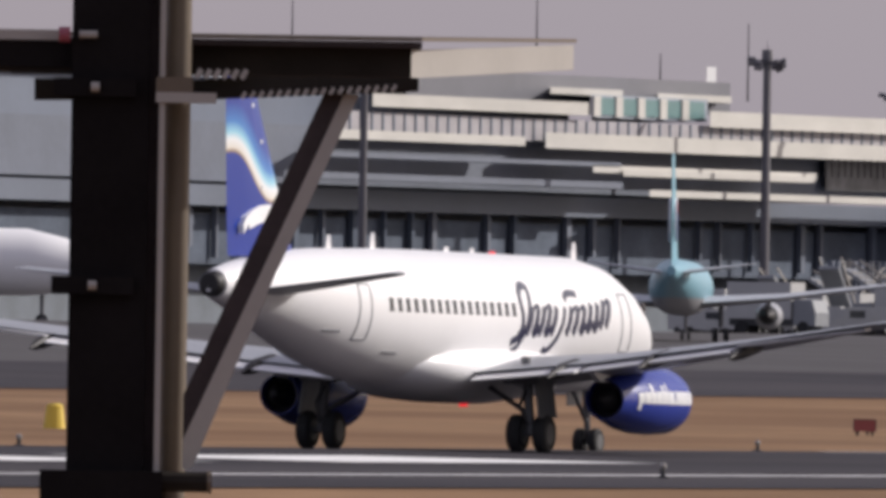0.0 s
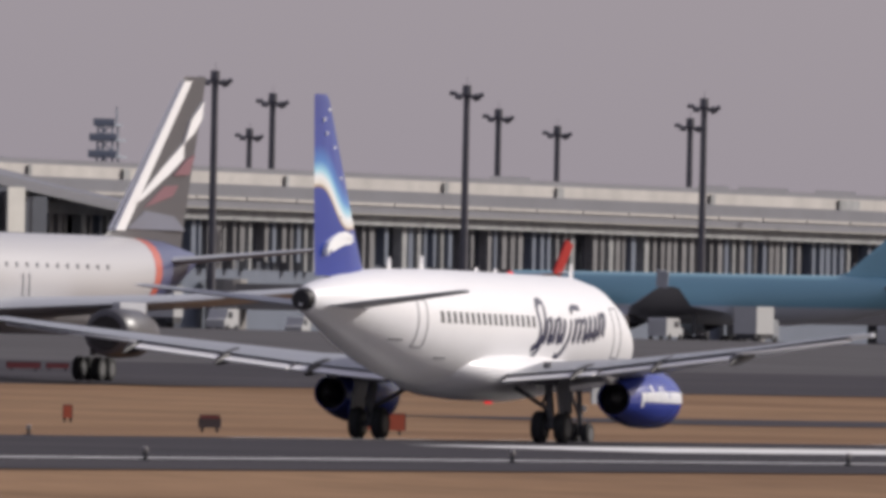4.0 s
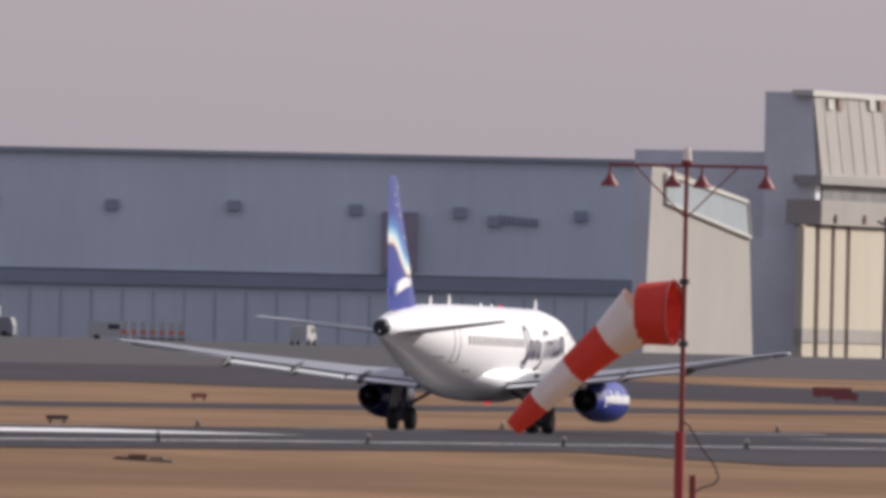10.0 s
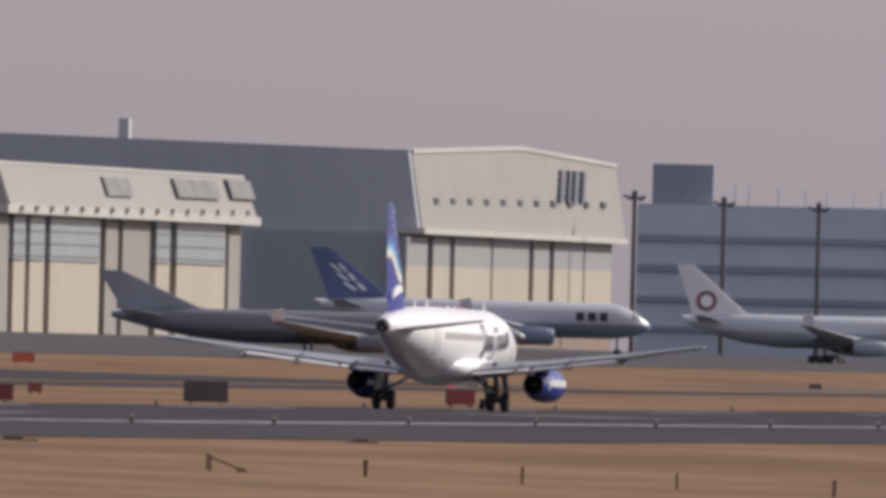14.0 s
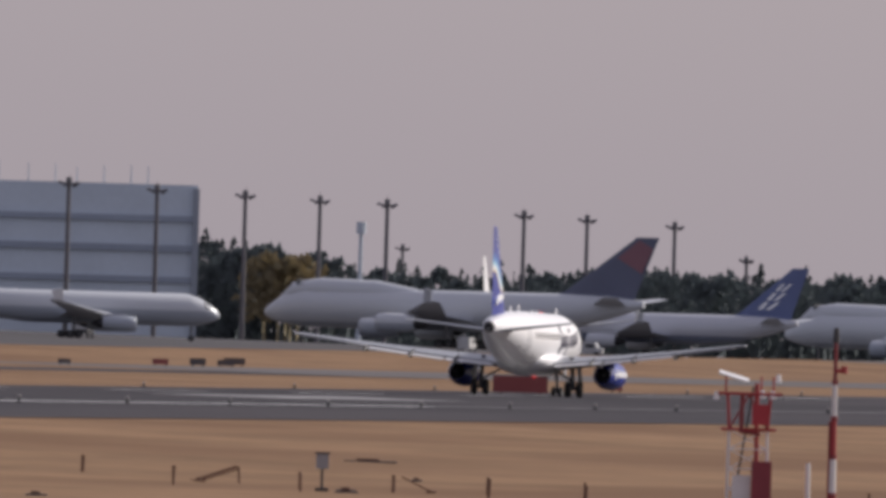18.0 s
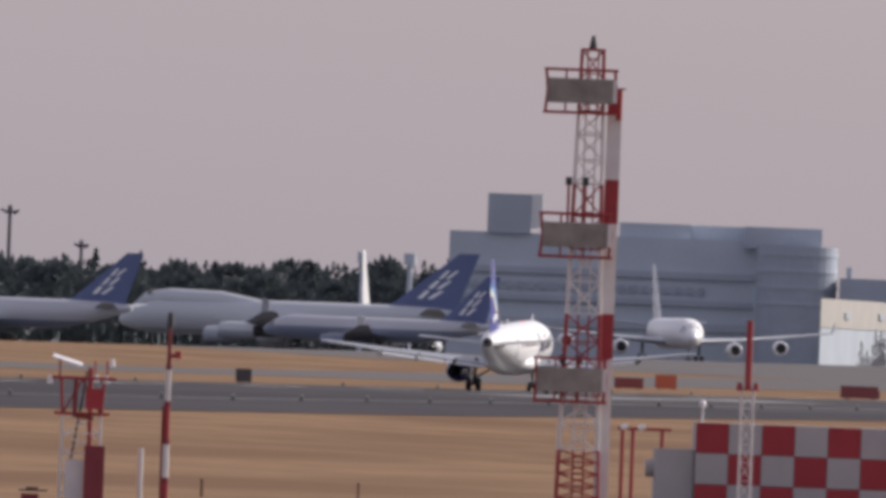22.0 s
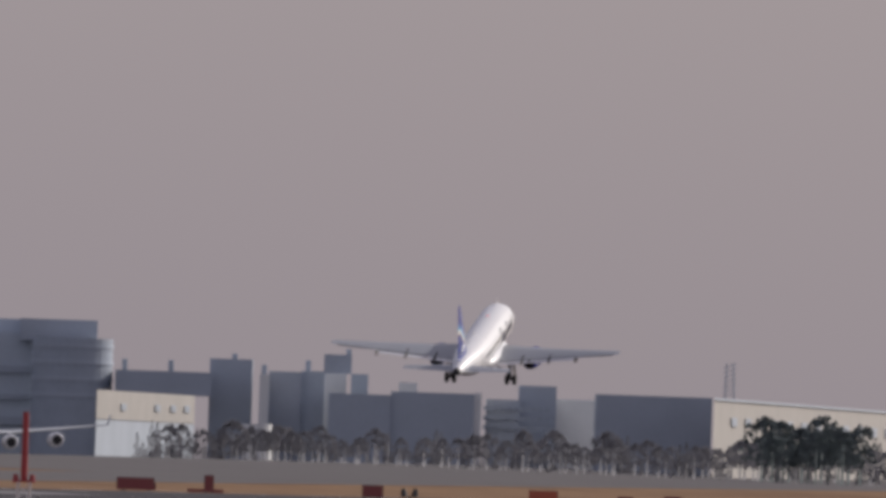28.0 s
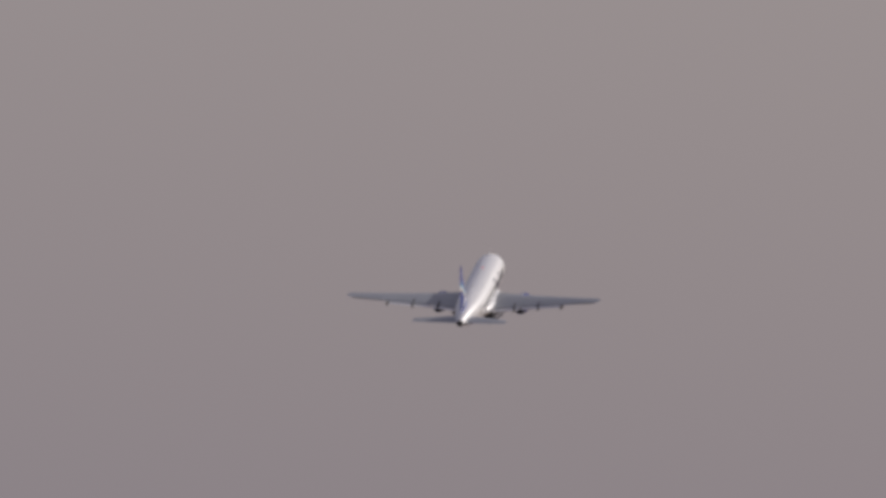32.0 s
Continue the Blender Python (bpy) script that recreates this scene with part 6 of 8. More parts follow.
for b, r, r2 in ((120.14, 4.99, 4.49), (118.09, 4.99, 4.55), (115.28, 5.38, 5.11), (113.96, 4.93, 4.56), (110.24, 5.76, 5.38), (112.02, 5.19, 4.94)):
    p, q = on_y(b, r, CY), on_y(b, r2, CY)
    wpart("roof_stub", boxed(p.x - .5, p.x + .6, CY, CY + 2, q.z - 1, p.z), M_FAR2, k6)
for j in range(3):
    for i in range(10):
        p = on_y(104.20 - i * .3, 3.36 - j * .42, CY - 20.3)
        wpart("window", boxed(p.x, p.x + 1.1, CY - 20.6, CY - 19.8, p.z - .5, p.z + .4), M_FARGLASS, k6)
TURN = 0.0
q = at(114.16, 1.22, CY - 80)
p = at(114.20, 2.30, CY - 80)
k7 = building("water_tank", q.x, q.y, "squat white round tank", "tank")
wpart("tank", rod(bmesh.new(), (q.x, q.y, ground_z(q.x, q.y)), p, 3.1, n=20), M_FARW, k7)
p, q = at(93.36, 5.69, 4850), at(93.30, 3.75, 4850)
k8 = building("lattice_pylon", p.x, p.y, "distant grey lattice pylon", "pylon")
for s in (-1, 1):
    wpart("leg", rod(bmesh.new(), (q.x + s * 1.6, q.y, ground_z(q.x, q.y)), (p.x + s * .7, p.y, p.z), .14, n=4), M_FAR, k8)
for j in range(9):
    z = q.z + (p.z - q.z) * j / 9
    wpart("lattice_bar", rod(bmesh.new(), (p.x - 1.3, p.y, z), (p.x + 1.3, p.y, z + 1), .1, n=4), M_FAR, k8)
for b, r, d, w in ((171.19, 5.93, 4650, 1.0), (141.68, 4.87, 4650, .9), (139.55, 4.87, 4600, 1.3)):
    p = at(b, r, d)
    g = building("antenna_tower", p.x, p.y, "distant grey tower with a wide head", "tower")
    wpart("shaft", rod(bmesh.new(), (p.x, p.y, 4), (p.x, p.y, p.z - 2), w * .55, w * .4, 10), M_FAR, g)
    wpart("head", rod(bmesh.new(), (p.x, p.y, p.z - 2.4), p, w, n=12), M_FAR, g)

p = at(353.33, 10.7, 3000)
g = building("radar_tower", p.x, p.y, "open grey lattice tower with antenna decks", "tower")
gz = ground_z(p.x, p.y)
for sx in (-1, 1):
    for sy in (-1, 1):
        wpart("leg", rod(bmesh.new(), (p.x + sx * 1.5, p.y + sy * 1.5, gz), (p.x + sx * 1.0, p.y + sy * 1.0, p.z - 1), .16, n=5), M_SLATE, g)
for k in range(6):
    z0 = p.z - 12 + k * 1.9
    for sx in (-1, 1):
        wpart("lattice_bar", rod(bmesh.new(), (p.x - 1.3 * sx, p.y - 1.3, z0), (p.x + 1.3 * sx, p.y - 1.3, z0 + 1.9), .09, n=4), M_SLATE, g)
for z0, w in ((p.z - 5.2, 2.0), (p.z - 3.0, 1.9), (p.z - 1, 1.5)):
    wpart("deck", boxed(p.x - w, p.x + w, p.y - w, p.y + w, z0, z0 + .3), M_SLATE, g)
    wpart("deck_rail", boxed(p.x - w, p.x + w, p.y - w - .1, p.y - w, z0 + .3, z0 + 1.0), M_SLATE, g)
wpart("whip", rod(bmesh.new(), (p.x + 1.2, p.y, p.z - 1), (p.x + 1.2, p.y, p.z + 1.6), .12, n=5), M_SLATE, g)

# ---- floodlight masts ----
# Mast steel made a little lighter and bluer, to carry the haze.
M_MAST = mat("hazed_mast_steel", (0.115, 0.11, 0.125), 0.5, metal=0.2, vary=0.1, size=2)


def light_mast():
    root = thing("floodlight_mast", pose(0, 0, 0), "tall dark steel floodlight mast with crossarm lamps", "light mast", "floodlight masts on the apron")
    part("pole", rod(bmesh.new(), (0, 0, 0), (0, 0, 29.3), .5, .38, 12), M_MAST, root)
    part("top_plate", rod(bmesh.new(), (0, 0, 28.9), (0, 0, 30.0), .58, .52, 10), M_MAST, root)
    part("spike", rod(bmesh.new(), (0, 0, 30), (0, 0, 30.9), .03, .02, 5), M_MAST, root)
    for x, z, y in ((-1.5, 28.95, 0), (1.45, 28.75, 0), (-.8, 28.5, -.9), (.85, 28.6, -.9), (1.05, 28.4, .8)):
        part("crossarm", rod(bmesh.new(), (0, y * .2, 28.8), (x, y, z), .1), M_MAST, root)
        part("floodlight", box(bmesh.new(), -.4, .4, -.3, .3, -.19, .19, pose(x * 1.08, y, z + .08, 18, -22 if x > 0 else 6, 0)), M_MAST, root)
    return root


MAST = light_mast()
MASTS = [(384.54, 14.17), (402.34, 13.72), (377.60, 13.79), (378.81, 12.62), (384.51, 13.96), (363.41, 13.07), (362.87, 13.28), (348.63, 12.93), (346.06, 11.98), (337.48, 12.51), (326.97, 12.14), (316.96, 11.70), (347.06, 10.40), (336.06, 11.49), (333.44, 10.79), (327.57, 11.25),
         (304.63, 11.28), (295.24, 10.89), (295.24, 10.91), (286.73, 10.70), (278.15, 10.44), (280.98, 7.68), (229.76, 7.28), (192.33, 7.88), (188.37, 7.68), (184.17, 7.54), (180.26, 7.34), (176.35, 7.19), (173.04, 7.05), (170.06, 6.98), (164.00, 6.65), (161.20, 6.53), (157.32, 6.33), (154.10, 4.85), (169.33, 4.99), (154.12, 4.90)]
for i, (b, r) in enumerate(MASTS):
    g = 4.5
    for _ in range(4):
        d = min(2140 if b > 395 else 2750 if 225 < b < 300 else 3800 if 172 < b < 202 else 4850, (30.0 + g - EYE.z) * 1000 / r)
        p = at(b, r, d)
        g = ground_z(p.x, p.y)
    m = pose(p.x, p.y, g, 0, 0, 14) @ Matrix.Scale((p.z - g) / 30.0, 4)
    if i == 0:
        MAST.matrix_world = m
    else:
        copy_thing(MAST, m)

# ---- woods ----
# Conifers and bare twigs lifted above their own tone, to carry distance haze.
M_LEAF = mat("hazed_conifer_green", (0.175, 0.2, 0.205), 0.95, vary=0.22, size=3)
M_BARE = mat("hazed_bare_twigs", (0.33, 0.325, 0.34), 0.95, vary=0.2, size=3)
M_LEAF2 = mat("autumn_yellow", (0.34, 0.29, 0.19), 0.9, vary=0.2, size=3)
for m in (M_LEAF, M_BARE, M_LEAF2):   # sunlight comes through the leaves
    n, l = m.node_tree.nodes, m.node_tree.links
    thin, both = n.new("ShaderNodeBsdfTranslucent"), n.new("ShaderNodeMixShader")
    l.new(n["Principled BSDF"].inputs["Base Color"].links[0].from_socket, thin.inputs[0])
    both.inputs[0].default_value = 0.8
    l.new(n["Principled BSDF"].outputs[0], both.inputs[1])
    l.new(thin.outputs[0], both.inputs[2])
    l.new(both.outputs[0], n["Material Output"].inputs[0])
rnd = random.Random(4)


def tree_crown(verts, faces, x, y, z, h, w, kind):
    """Many small leafy clumps in tiers or in a rounded heap."""
    n = 150
    for i in range(n):
        k = rnd.random()
        a = rnd.random() * 6.283
        if kind == "fir":
            r = w * (1 - k) ** .8 * (.45 + .55 * rnd.random())
            c = (x + r * math.cos(a), y + r * math.sin(a), z + h * (.08 + .92 * k))
            s = w * (.1 + .16 * (1 - k))
        else:
            e = rnd.uniform(-.6, 1.5)
            r = w * math.cos(e) * (.6 + .4 * rnd.random())
            c = (x + r * math.cos(a), y + r * math.sin(a), z + h * .55 + h * .42 * math.sin(e) * (.75 + .25 * rnd.random()))
            s = w * .15 * (.6 + .8 * rnd.random())
        o = len(verts)
        for dx, dy, dz in ((-.5, -.6, -.45), (.8, -.2, -.35), (-.3, .8, -.3), (.1, .0, 1.0), (.3, -.5, -.9)):
            verts.append((c[0] + s * (dx + rnd.uniform(-.3, .3)), c[1] + s * (dy + rnd.uniform(-.3, .3)), c[2] + s * (dz + rnd.uniform(-.3, .3)) * .8))
        faces.extend(((o, o + 1, o + 3), (o + 1, o + 2, o + 3), (o + 2, o + 4, o)))


def wood(name, b0, b1, n, d0, d1, top, label, kinds, material=M_LEAF):
    """A belt of trees between two bearings; top gives the rise of the canopy."""
    verts, faces = [], []
    for i in range(n):
        k = (i + rnd.random()) / n
        b, d = b0 + (b1 - b0) * k, rnd.uniform(d0, d1)
        x, y = -d * math.sin(b / 1000), d * math.cos(b / 1000)
        z0 = ground_z(x, y)
        zt = EYE.z + d * (top(k) + rnd.choice((rnd.gauss(-.18, .12), rnd.gauss(-.45, .2), rnd.gauss(.05, .18)))) / 1000
        h = max(2.5, zt - z0)
        tree_crown(verts, faces, x, y, z0, h, h * rnd.uniform(.16, .26) if (kind := rnd.choice(kinds)) == "fir" else h * rnd.uniform(.3, .42), kind)
        o = len(verts)
        verts.extend(((x - .25, y, z0), (x + .25, y, z0), (x, y, z0 + h * .8)))
        faces.append((o, o + 1, o + 2))
    me = bpy.data.meshes.new(name)
    me.from_pydata(verts, [], faces)
    me.materials.append(material)
    return tagged(new(name, me), label, "trees", kind="stuff")


def line(r0, r1):
    return lambda k: r0 + (r1 - r0) * k


wood("tree_belt", 178.52, 172.02, 40, 4760, 4850, line(5.19, 4.18), "distant dark conifer wood in haze", ["fir", "round"])
wood("tree_belt", 172.52, 137.69, 150, 4780, 4900, line(3.98, 4.43), "distant dark conifer wood in haze", ["fir", "fir", "round"])
wood("tree_belt", 172.49, 137.64, 90, 4700, 4760, line(3.53, 4.08), "distant dark conifer wood in haze", ["fir", "round"])
wood("yellow_tree", 175.64, 173.76, 6, 4680, 4700, line(4.65, 4.43), "yellow autumn tree before the wood", ["round"], M_LEAF2)
wood("shrub_belt", 119.49, 76.16, 160, 4300, 4420, line(2.04, 2.42), "grey bare winter shrubs before the far buildings", ["round", "round", "fir"], M_BARE)
wood("shrub_belt", 91.92, 87.42, 14, 4240, 4290, line(3.05, 3.30), "clump of dark round trees", ["round"])
wood("shrub_belt", 126.57, 116.98, 14, 4480, 4540, line(0.06, 0.84), "grey low hedge before the far buildings", ["round"], M_BARE)

# ---- runway markings, lights and signs ----
M_SIGN = mat("red_sign_face", (0.3, 0.07, 0.065), 0.5, vary=0.06, size=1)
M_SIGNDARK = mat("dark_sign_back", (0.1, 0.085, 0.085), 0.6, vary=0.1, size=1)
M_ORANGE = mat("orange_marker", (0.6, 0.14, 0.07), 0.5, vary=0.05, size=1)
M_AMBER = mat("amber_box", (0.7, 0.5, 0.06), 0.5, vary=0.05, size=1)


def along(b, x):
    """How far along the runway a bearing meets the line at x."""
    return -x / math.tan(b / 1000)


# Bars farther off take the paint dulled for haze.
for b0, b1 in ((424.45, 415.45), (409.40, 395.57), (334.18, 313.43), (290.76, 259.88), (230.00, 221.75), (197.63, 193.25), (197.82, 193.82), (174.32, 169.32), (177.33, 172.83), (129.22, 122.72), (134.42, 126.42)):
    x = RUNWAY_X + 13
    strip("zone_marking", 9, 17, along(b0, x), along(b1, x), M_LINE if b0 > 235 else M_LINEHAZED, 0.05, "broad white painted runway bar", "marking", 20)
bm = bmesh.new()
for i in range(34):
    y = 560 + i * 60
    strip("", -.45, .45, y, y + 30, M_LINE, .05, bm=bm)
tagged(part("centre_line", bm, M_LINE), "white dashed runway centre line", "marking", kind="structure")
strip("far_edge_line", -30.4, -29.5, -400, 4900, M_LINEHAZED, 0.045, "white runway edge line", "marking", 50)


def edge_light():
    root = thing("runway_light", pose(0, 0, 0), "small white runway edge light on a dark stem", "runway light", "runway edge lights")
    part("stem", rod(bmesh.new(), (0, 0, 0), (0, 0, .22), .06, n=8), M_STEEL, root)
    bm = bmesh.new()
    loft(bm, [[(r * math.cos(a * math.pi / 5), r * math.sin(a * math.pi / 5), z) for a in range(10)] for r, z in ((.06, .2), (.09, .25), (.08, .31), (.03, .35))])
    part("lamp_head", bm, M_PANEL, root)
    part("base_plate", rod(bmesh.new(), (0, 0, 0), (0, 0, .05), .16, n=10), M_STEEL, root)
    return root


LIGHT = edge_light()
y0 = along(388.87, RUNWAY_X + 32)
for i in range(-3, 58):
    y = y0 + 27.7 * i
    m = pose(RUNWAY_X + 32, y, ground_z(RUNWAY_X + 32, y) + .03)
    if i == -3:
        LIGHT.matrix_world = m
    else:
        copy_thing(LIGHT, m)
    if i % 2 == 0:
        m = pose(RUNWAY_X - 33, y, ground_z(RUNWAY_X - 33, y) + .03)
        copy_thing(LIGHT, m)


def guide_sign(w, h, face, b, r, d, label):
    """A low board on two feet, its foot on that bearing and rise."""
    k = 500.0
    while k < 2600 and at(b, r, k).z > ground_z(at(b, r, k).x, at(b, r, k).y):
        k += 3.0
    if k < 2600:
        w, h, d = w * k / d, h * k / d, k
    p = at(b, r, d)
    z = ground_z(p.x, p.y)
    root = thing("taxiway_sign", pose(p.x, p.y, z, 0, 0, math.degrees(b / 1000)), label, "sign", "low signs in the grass")
    part("board", box(bmesh.new(), -w / 2, w / 2, -.12, .12, .18, h), face, root)
    for x in (-w / 2 - .03, w / 2):
        part("end_frame", boxed(x, x + .03, -.14, .14, .15, h + .03), M_SIGNDARK, root)
    part("top_rail", boxed(-w / 2, w / 2, -.14, .14, h, h + .03), M_SIGNDARK, root)
    for x in (-w * .35, w * .35):
        part("foot", boxed(x - .05, x + .05, -.06, .06, 0, .2), M_STEEL, root)
    return root


SR = "red lighted taxiway sign on low feet"
SD = "dark taxiway sign back on low feet"
for w, h, f, b, r, d, lab in (
        (.8, .6, M_SIGN, 379.97, -2.86, 840, SR), (1.45, 1.0, M_SIGN, 376.84, -3.19, 775, SR), (.5, .5, M_SIGN, 369.71, -2.89, 790, SR), (.5, .5, M_ORANGE, 380.07, -2.83, 800, SR),
        (.7, .5, M_SIGN, 348.56, -2.95, 830, SR), (.3, .6, M_ORANGE, 354.86, -2.77, 800, SR), (.5, .45, M_SIGN, 359.26, -2.91, 800, SR), (1.4, .8, M_ORANGE, 340.74, -3.04, 860, SR), (2.4, .7, M_SIGN, 307.45, -1.70, 1100, SR), (.8, .5, M_SIGNDARK, 348.57, -3.09, 850, SD), (.9, .8, M_SIGN, 316.81, -2.85, 860, SR),
        (.7, .75, M_SIGN, 316.96, -2.86, 900, SR), (3.5, .6, M_SIGN, 271.92, -1.51, 1250, SR), (.9, .35, M_SIGNDARK, 266.27, -2.62, 1000, SD), (.8, .35, M_SIGN, 260.01, -1.46, 1250, SR), (1.6, .5, M_ORANGE, 249.42, -0.64, 1350, SR), (1.4, .4, M_SIGNDARK, 247.77, -0.57, 1350, SD), (2.6, .6, M_SIGNDARK, 271.91, -1.47, 1300, SD),
        (2.2, .65, M_SIGN, 232.02, -0.81, 1300, SR), (1.3, .6, M_SIGNDARK, 225.36, -1.11, 1350, SD), (1.6, .6, M_SIGNDARK, 223.26, -1.21, 1350, SD), (2.4, 1.3, M_SIGNDARK, 211.10, -2.06, 1250, SD), (1.6, 1.0, M_SIGN, 199.81, -1.91, 1300, SR), (2.23, 0.85, M_SIGN, 220.75, -2.2, 1000, SR), (0.60, 0.35, M_SIGN, 224.33, -1.27, 1000, SR), (0.85, 0.50, M_SIGNDARK, 221.45, -1.41, 1000, SD), (0.57, 0.50, M_SIGN, 218.66, -1.78, 1000, SR), (0.95, 0.50, M_ORANGE, 219.2, -0.44, 1000, SR), (1.50, 0.40, M_SIGN, 356.85, -0.56, 1000, SR), (1.00, 0.35, M_SIGN, 355.35, -0.53, 1000, SR), (0.55, 0.35, M_SIGN, 354.32, -0.51, 1000, SR), (1.6, .6, M_SIGN, 231.42, -0.94, 1500, SR), (1.4, .7, M_SIGN, 200.44, 0.23, 1900, SR), (1.0, .5, M_SIGN, 196.55, -0.25, 1700, SR),
        (1.7, 1.0, M_SIGN, 199.88, -1.86, 1420, SR), (1.0, .5, M_SIGNDARK, 184.15, -0.77, 1900, SD), (1.3, .6, M_SIGN, 179.90, -0.71, 1900, SR), (1.3, .7, M_SIGNDARK, 178.25, -0.69, 1900, SD), (1.4, .6, M_SIGNDARK, 177.00, -0.68, 1900, SD),
        (4.2, 1.5, M_SIGN, 163.96, -1.54, 1750, SR), (.9, 1.6, M_SIGN, 159.71, -1.31, 1760, SR), (1.2, 1.2, M_SIGNDARK, 146.72, -1.18, 1800, SD), (1.3, .7, M_SIGNDARK, 178.24, -0.68, 2200, SD), (2.0, .8, M_SIGNDARK, 176.62, -0.63, 2200, SD), (1.6, 1.0, M_SIGN, 132.12, -0.05, 2000, SR),
        (1.8, 1.3, M_ORANGE, 128.04, -0.75, 1950, SR), (3.2, .8, M_SIGN, 119.39, -0.58, 2000, SR), (3.6, .5, M_SIGN, 116.37, 0.14, 2300, SR), (.8, 1.6, M_SIGN, 116.22, -0.40, 2000, SR), (3.2, 1.2, M_SIGNDARK, 119.47, -0.63, 1950, SD), (1.8, 1.2, M_SIGNDARK, 108.97, -0.46, 2000, SD), (2.6, 1.3, M_ORANGE, 101.42, -0.38, 2050, SR), (1.4, 1.0, M_SIGN, 97.80, -0.19, 2100, SR), (1.6, 1.2, M_SIGNDARK, 95.68, -0.10, 2100, SD), (2.4, 1.0, M_SIGN, 129.68, -0.79, 1900, SR)):
    guide_sign(w, h, M_SIGN if b < 135 and f is M_SIGNDARK else f, b, r, d, SR if b < 135 else lab)
p = at(415.82, -1.92, 800)
box_ = thing("amber_box", pose(p.x, p.y, ground_z(p.x, p.y)), "amber round marker box in the grass", "marker")
part("drum", rod(bmesh.new(), (0, 0, 0), (0, 0, .8), .4, .3, 14), M_AMBER, box_)
part("lid", rod(bmesh.new(), (0, 0, .8), (0, 0, .9), .32, .2, 14), M_AMBER, box_)

# ---- service vehicles on the apron ----
M_VWHITE = mat("vehicle_white", (0.42, 0.42, 0.42), 0.4, vary=0.06, size=1)
M_VGREY = mat("vehicle_grey", (0.22, 0.23, 0.25), 0.5, vary=0.08, size=1)


def van():
    root = thing("service_van", pose(0, 0, 0), "white airport service van with dark windows", "van", "service vehicles on the apron")
    bm = bmesh.new()
    loft(bm, [[(x, y, z) for y, z in ((-2.4, .45), (2.3, .45), (2.4, 1.1), (1.7, 1.3), (1.2, 2.1), (-2.3, 2.15), (-2.4, 1.9))] for x in (-.9, .9)])
    part("body", bm, M_VWHITE, root)
    part("window", boxed(-.92, .92, -.2, 1.1, 1.3, 1.85), M_GLASS, root)
    for x in (-.9, .9):
        for y in (-1.5, 1.5):
            part("wheel", rod(bmesh.new(), (x - .1, y, .35), (x + .1, y, .35), .35, n=12), M_TYRE, root)
    return root


def lorry():
    root = thing("box_lorry", pose(0, 0, 0), "pale high-lift catering lorry with grey cab", "lorry", "service vehicles on the apron")
    part("box", boxed(-1.2, 1.2, -3.6, 1.6, 1.1, 3.8), M_VWHITE, root)
    bm = bmesh.new()
    loft(bm, [[(x, y, z) for y, z in ((1.8, .6), (3.6, .6), (3.6, 1.6), (3.3, 2.5), (1.8, 2.6))] for x in (-1.1, 1.1)])
    part("cab", bm, M_VGREY, root)
    part("chassis", boxed(-1.0, 1.0, -3.5, 3.4, .6, 1.1), M_STEEL, root)
    for x in (-1.0, 1.0):
        for y in (-2.4, 2.6):
            part("wheel", rod(bmesh.new(), (x - .15, y, .48), (x + .15, y, .48), .48, n=12), M_TYRE, root)
    return root


def stairs():
    root = thing("stair_truck", pose(0, 0, 0), "grey passenger stairs truck with sloping flight", "stair truck", "service vehicles on the apron")
    part("chassis", boxed(-1.1, 1.1, -4, 4, .5, 1.1), M_VGREY, root)
    part("cab", boxed(-1.05, 1.05, 2.6, 4.2, 1.1, 2.3), M_VWHITE, root)
    flight = part("flight", box(bmesh.new(), -.8, .8, -4.6, 4.4, -.15, .15, pose(0, 0, 3.1, 30, 0, 0)), M_VGREY, root)
    for i in range(12):
        part("step", boxed(-.75, .75, -3.8 + i * .62, -3.4 + i * .62, .95 + i * .36, 1.2 + i * .36), M_PANEL, flight)
    for x in (-.85, .85):
        part("side_rail", box(bmesh.new(), x - .04, x + .04, -4.6, 4.4, .8, 1.0, pose(0, 0, 3.1, 30, 0, 0)), M_PANEL, flight)
        for y in (-2.8, 2.8):
            part("wheel", rod(bmesh.new(), (x - .15, y, .45), (x + .15, y, .45), .45, n=12), M_TYRE, root)
    return root


kinds = [van(), lorry(), stairs()]
used = [False] * 3
rv = random.Random(11)
SPOTS = []
for b0, b1, d0, d1, n in ((387.54, 378.18, 1650, 2000, 26), (388.13, 347.78, 1800, 2200, 18), (345.27, 309.64, 2050, 2350, 7), (299.14, 273.87, 2150, 2600, 46), (270.07, 246.50, 2300, 2700, 4), (277.17, 269.17, 2500, 2700, 3), (185.40, 155.45, 2900, 3500, 3)):
    for i in range(n):
        k = (i + rv.random()) / n
        SPOTS.append((b0 + (b1 - b0) * k, rv.uniform(d0, d1)))
for b, d in SPOTS:
    p = at(b, 0, d)
    k = rv.choice((0, 0, 0, 1, 1, 2) if d < 2050 else (0, 0, 0, 1))
    m = pose(p.x, p.y, ground_z(p.x, p.y) + .035, 0, 0, rv.choice((0, 90, 180, 270)) + rv.uniform(-12, 12))
    if not used[k]:
        kinds[k].matrix_world = m
        used[k] = True
    else:
        copy_thing(kinds[k], m)
for k in range(3):
    if not used[k]:
        kinds[k].matrix_world = pose(-800, 2200 + 9 * k, ground_z(-800, 2200))


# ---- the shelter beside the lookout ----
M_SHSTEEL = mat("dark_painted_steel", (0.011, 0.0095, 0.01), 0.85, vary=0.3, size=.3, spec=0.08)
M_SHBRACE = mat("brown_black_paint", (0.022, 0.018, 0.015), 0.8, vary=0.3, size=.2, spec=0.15)
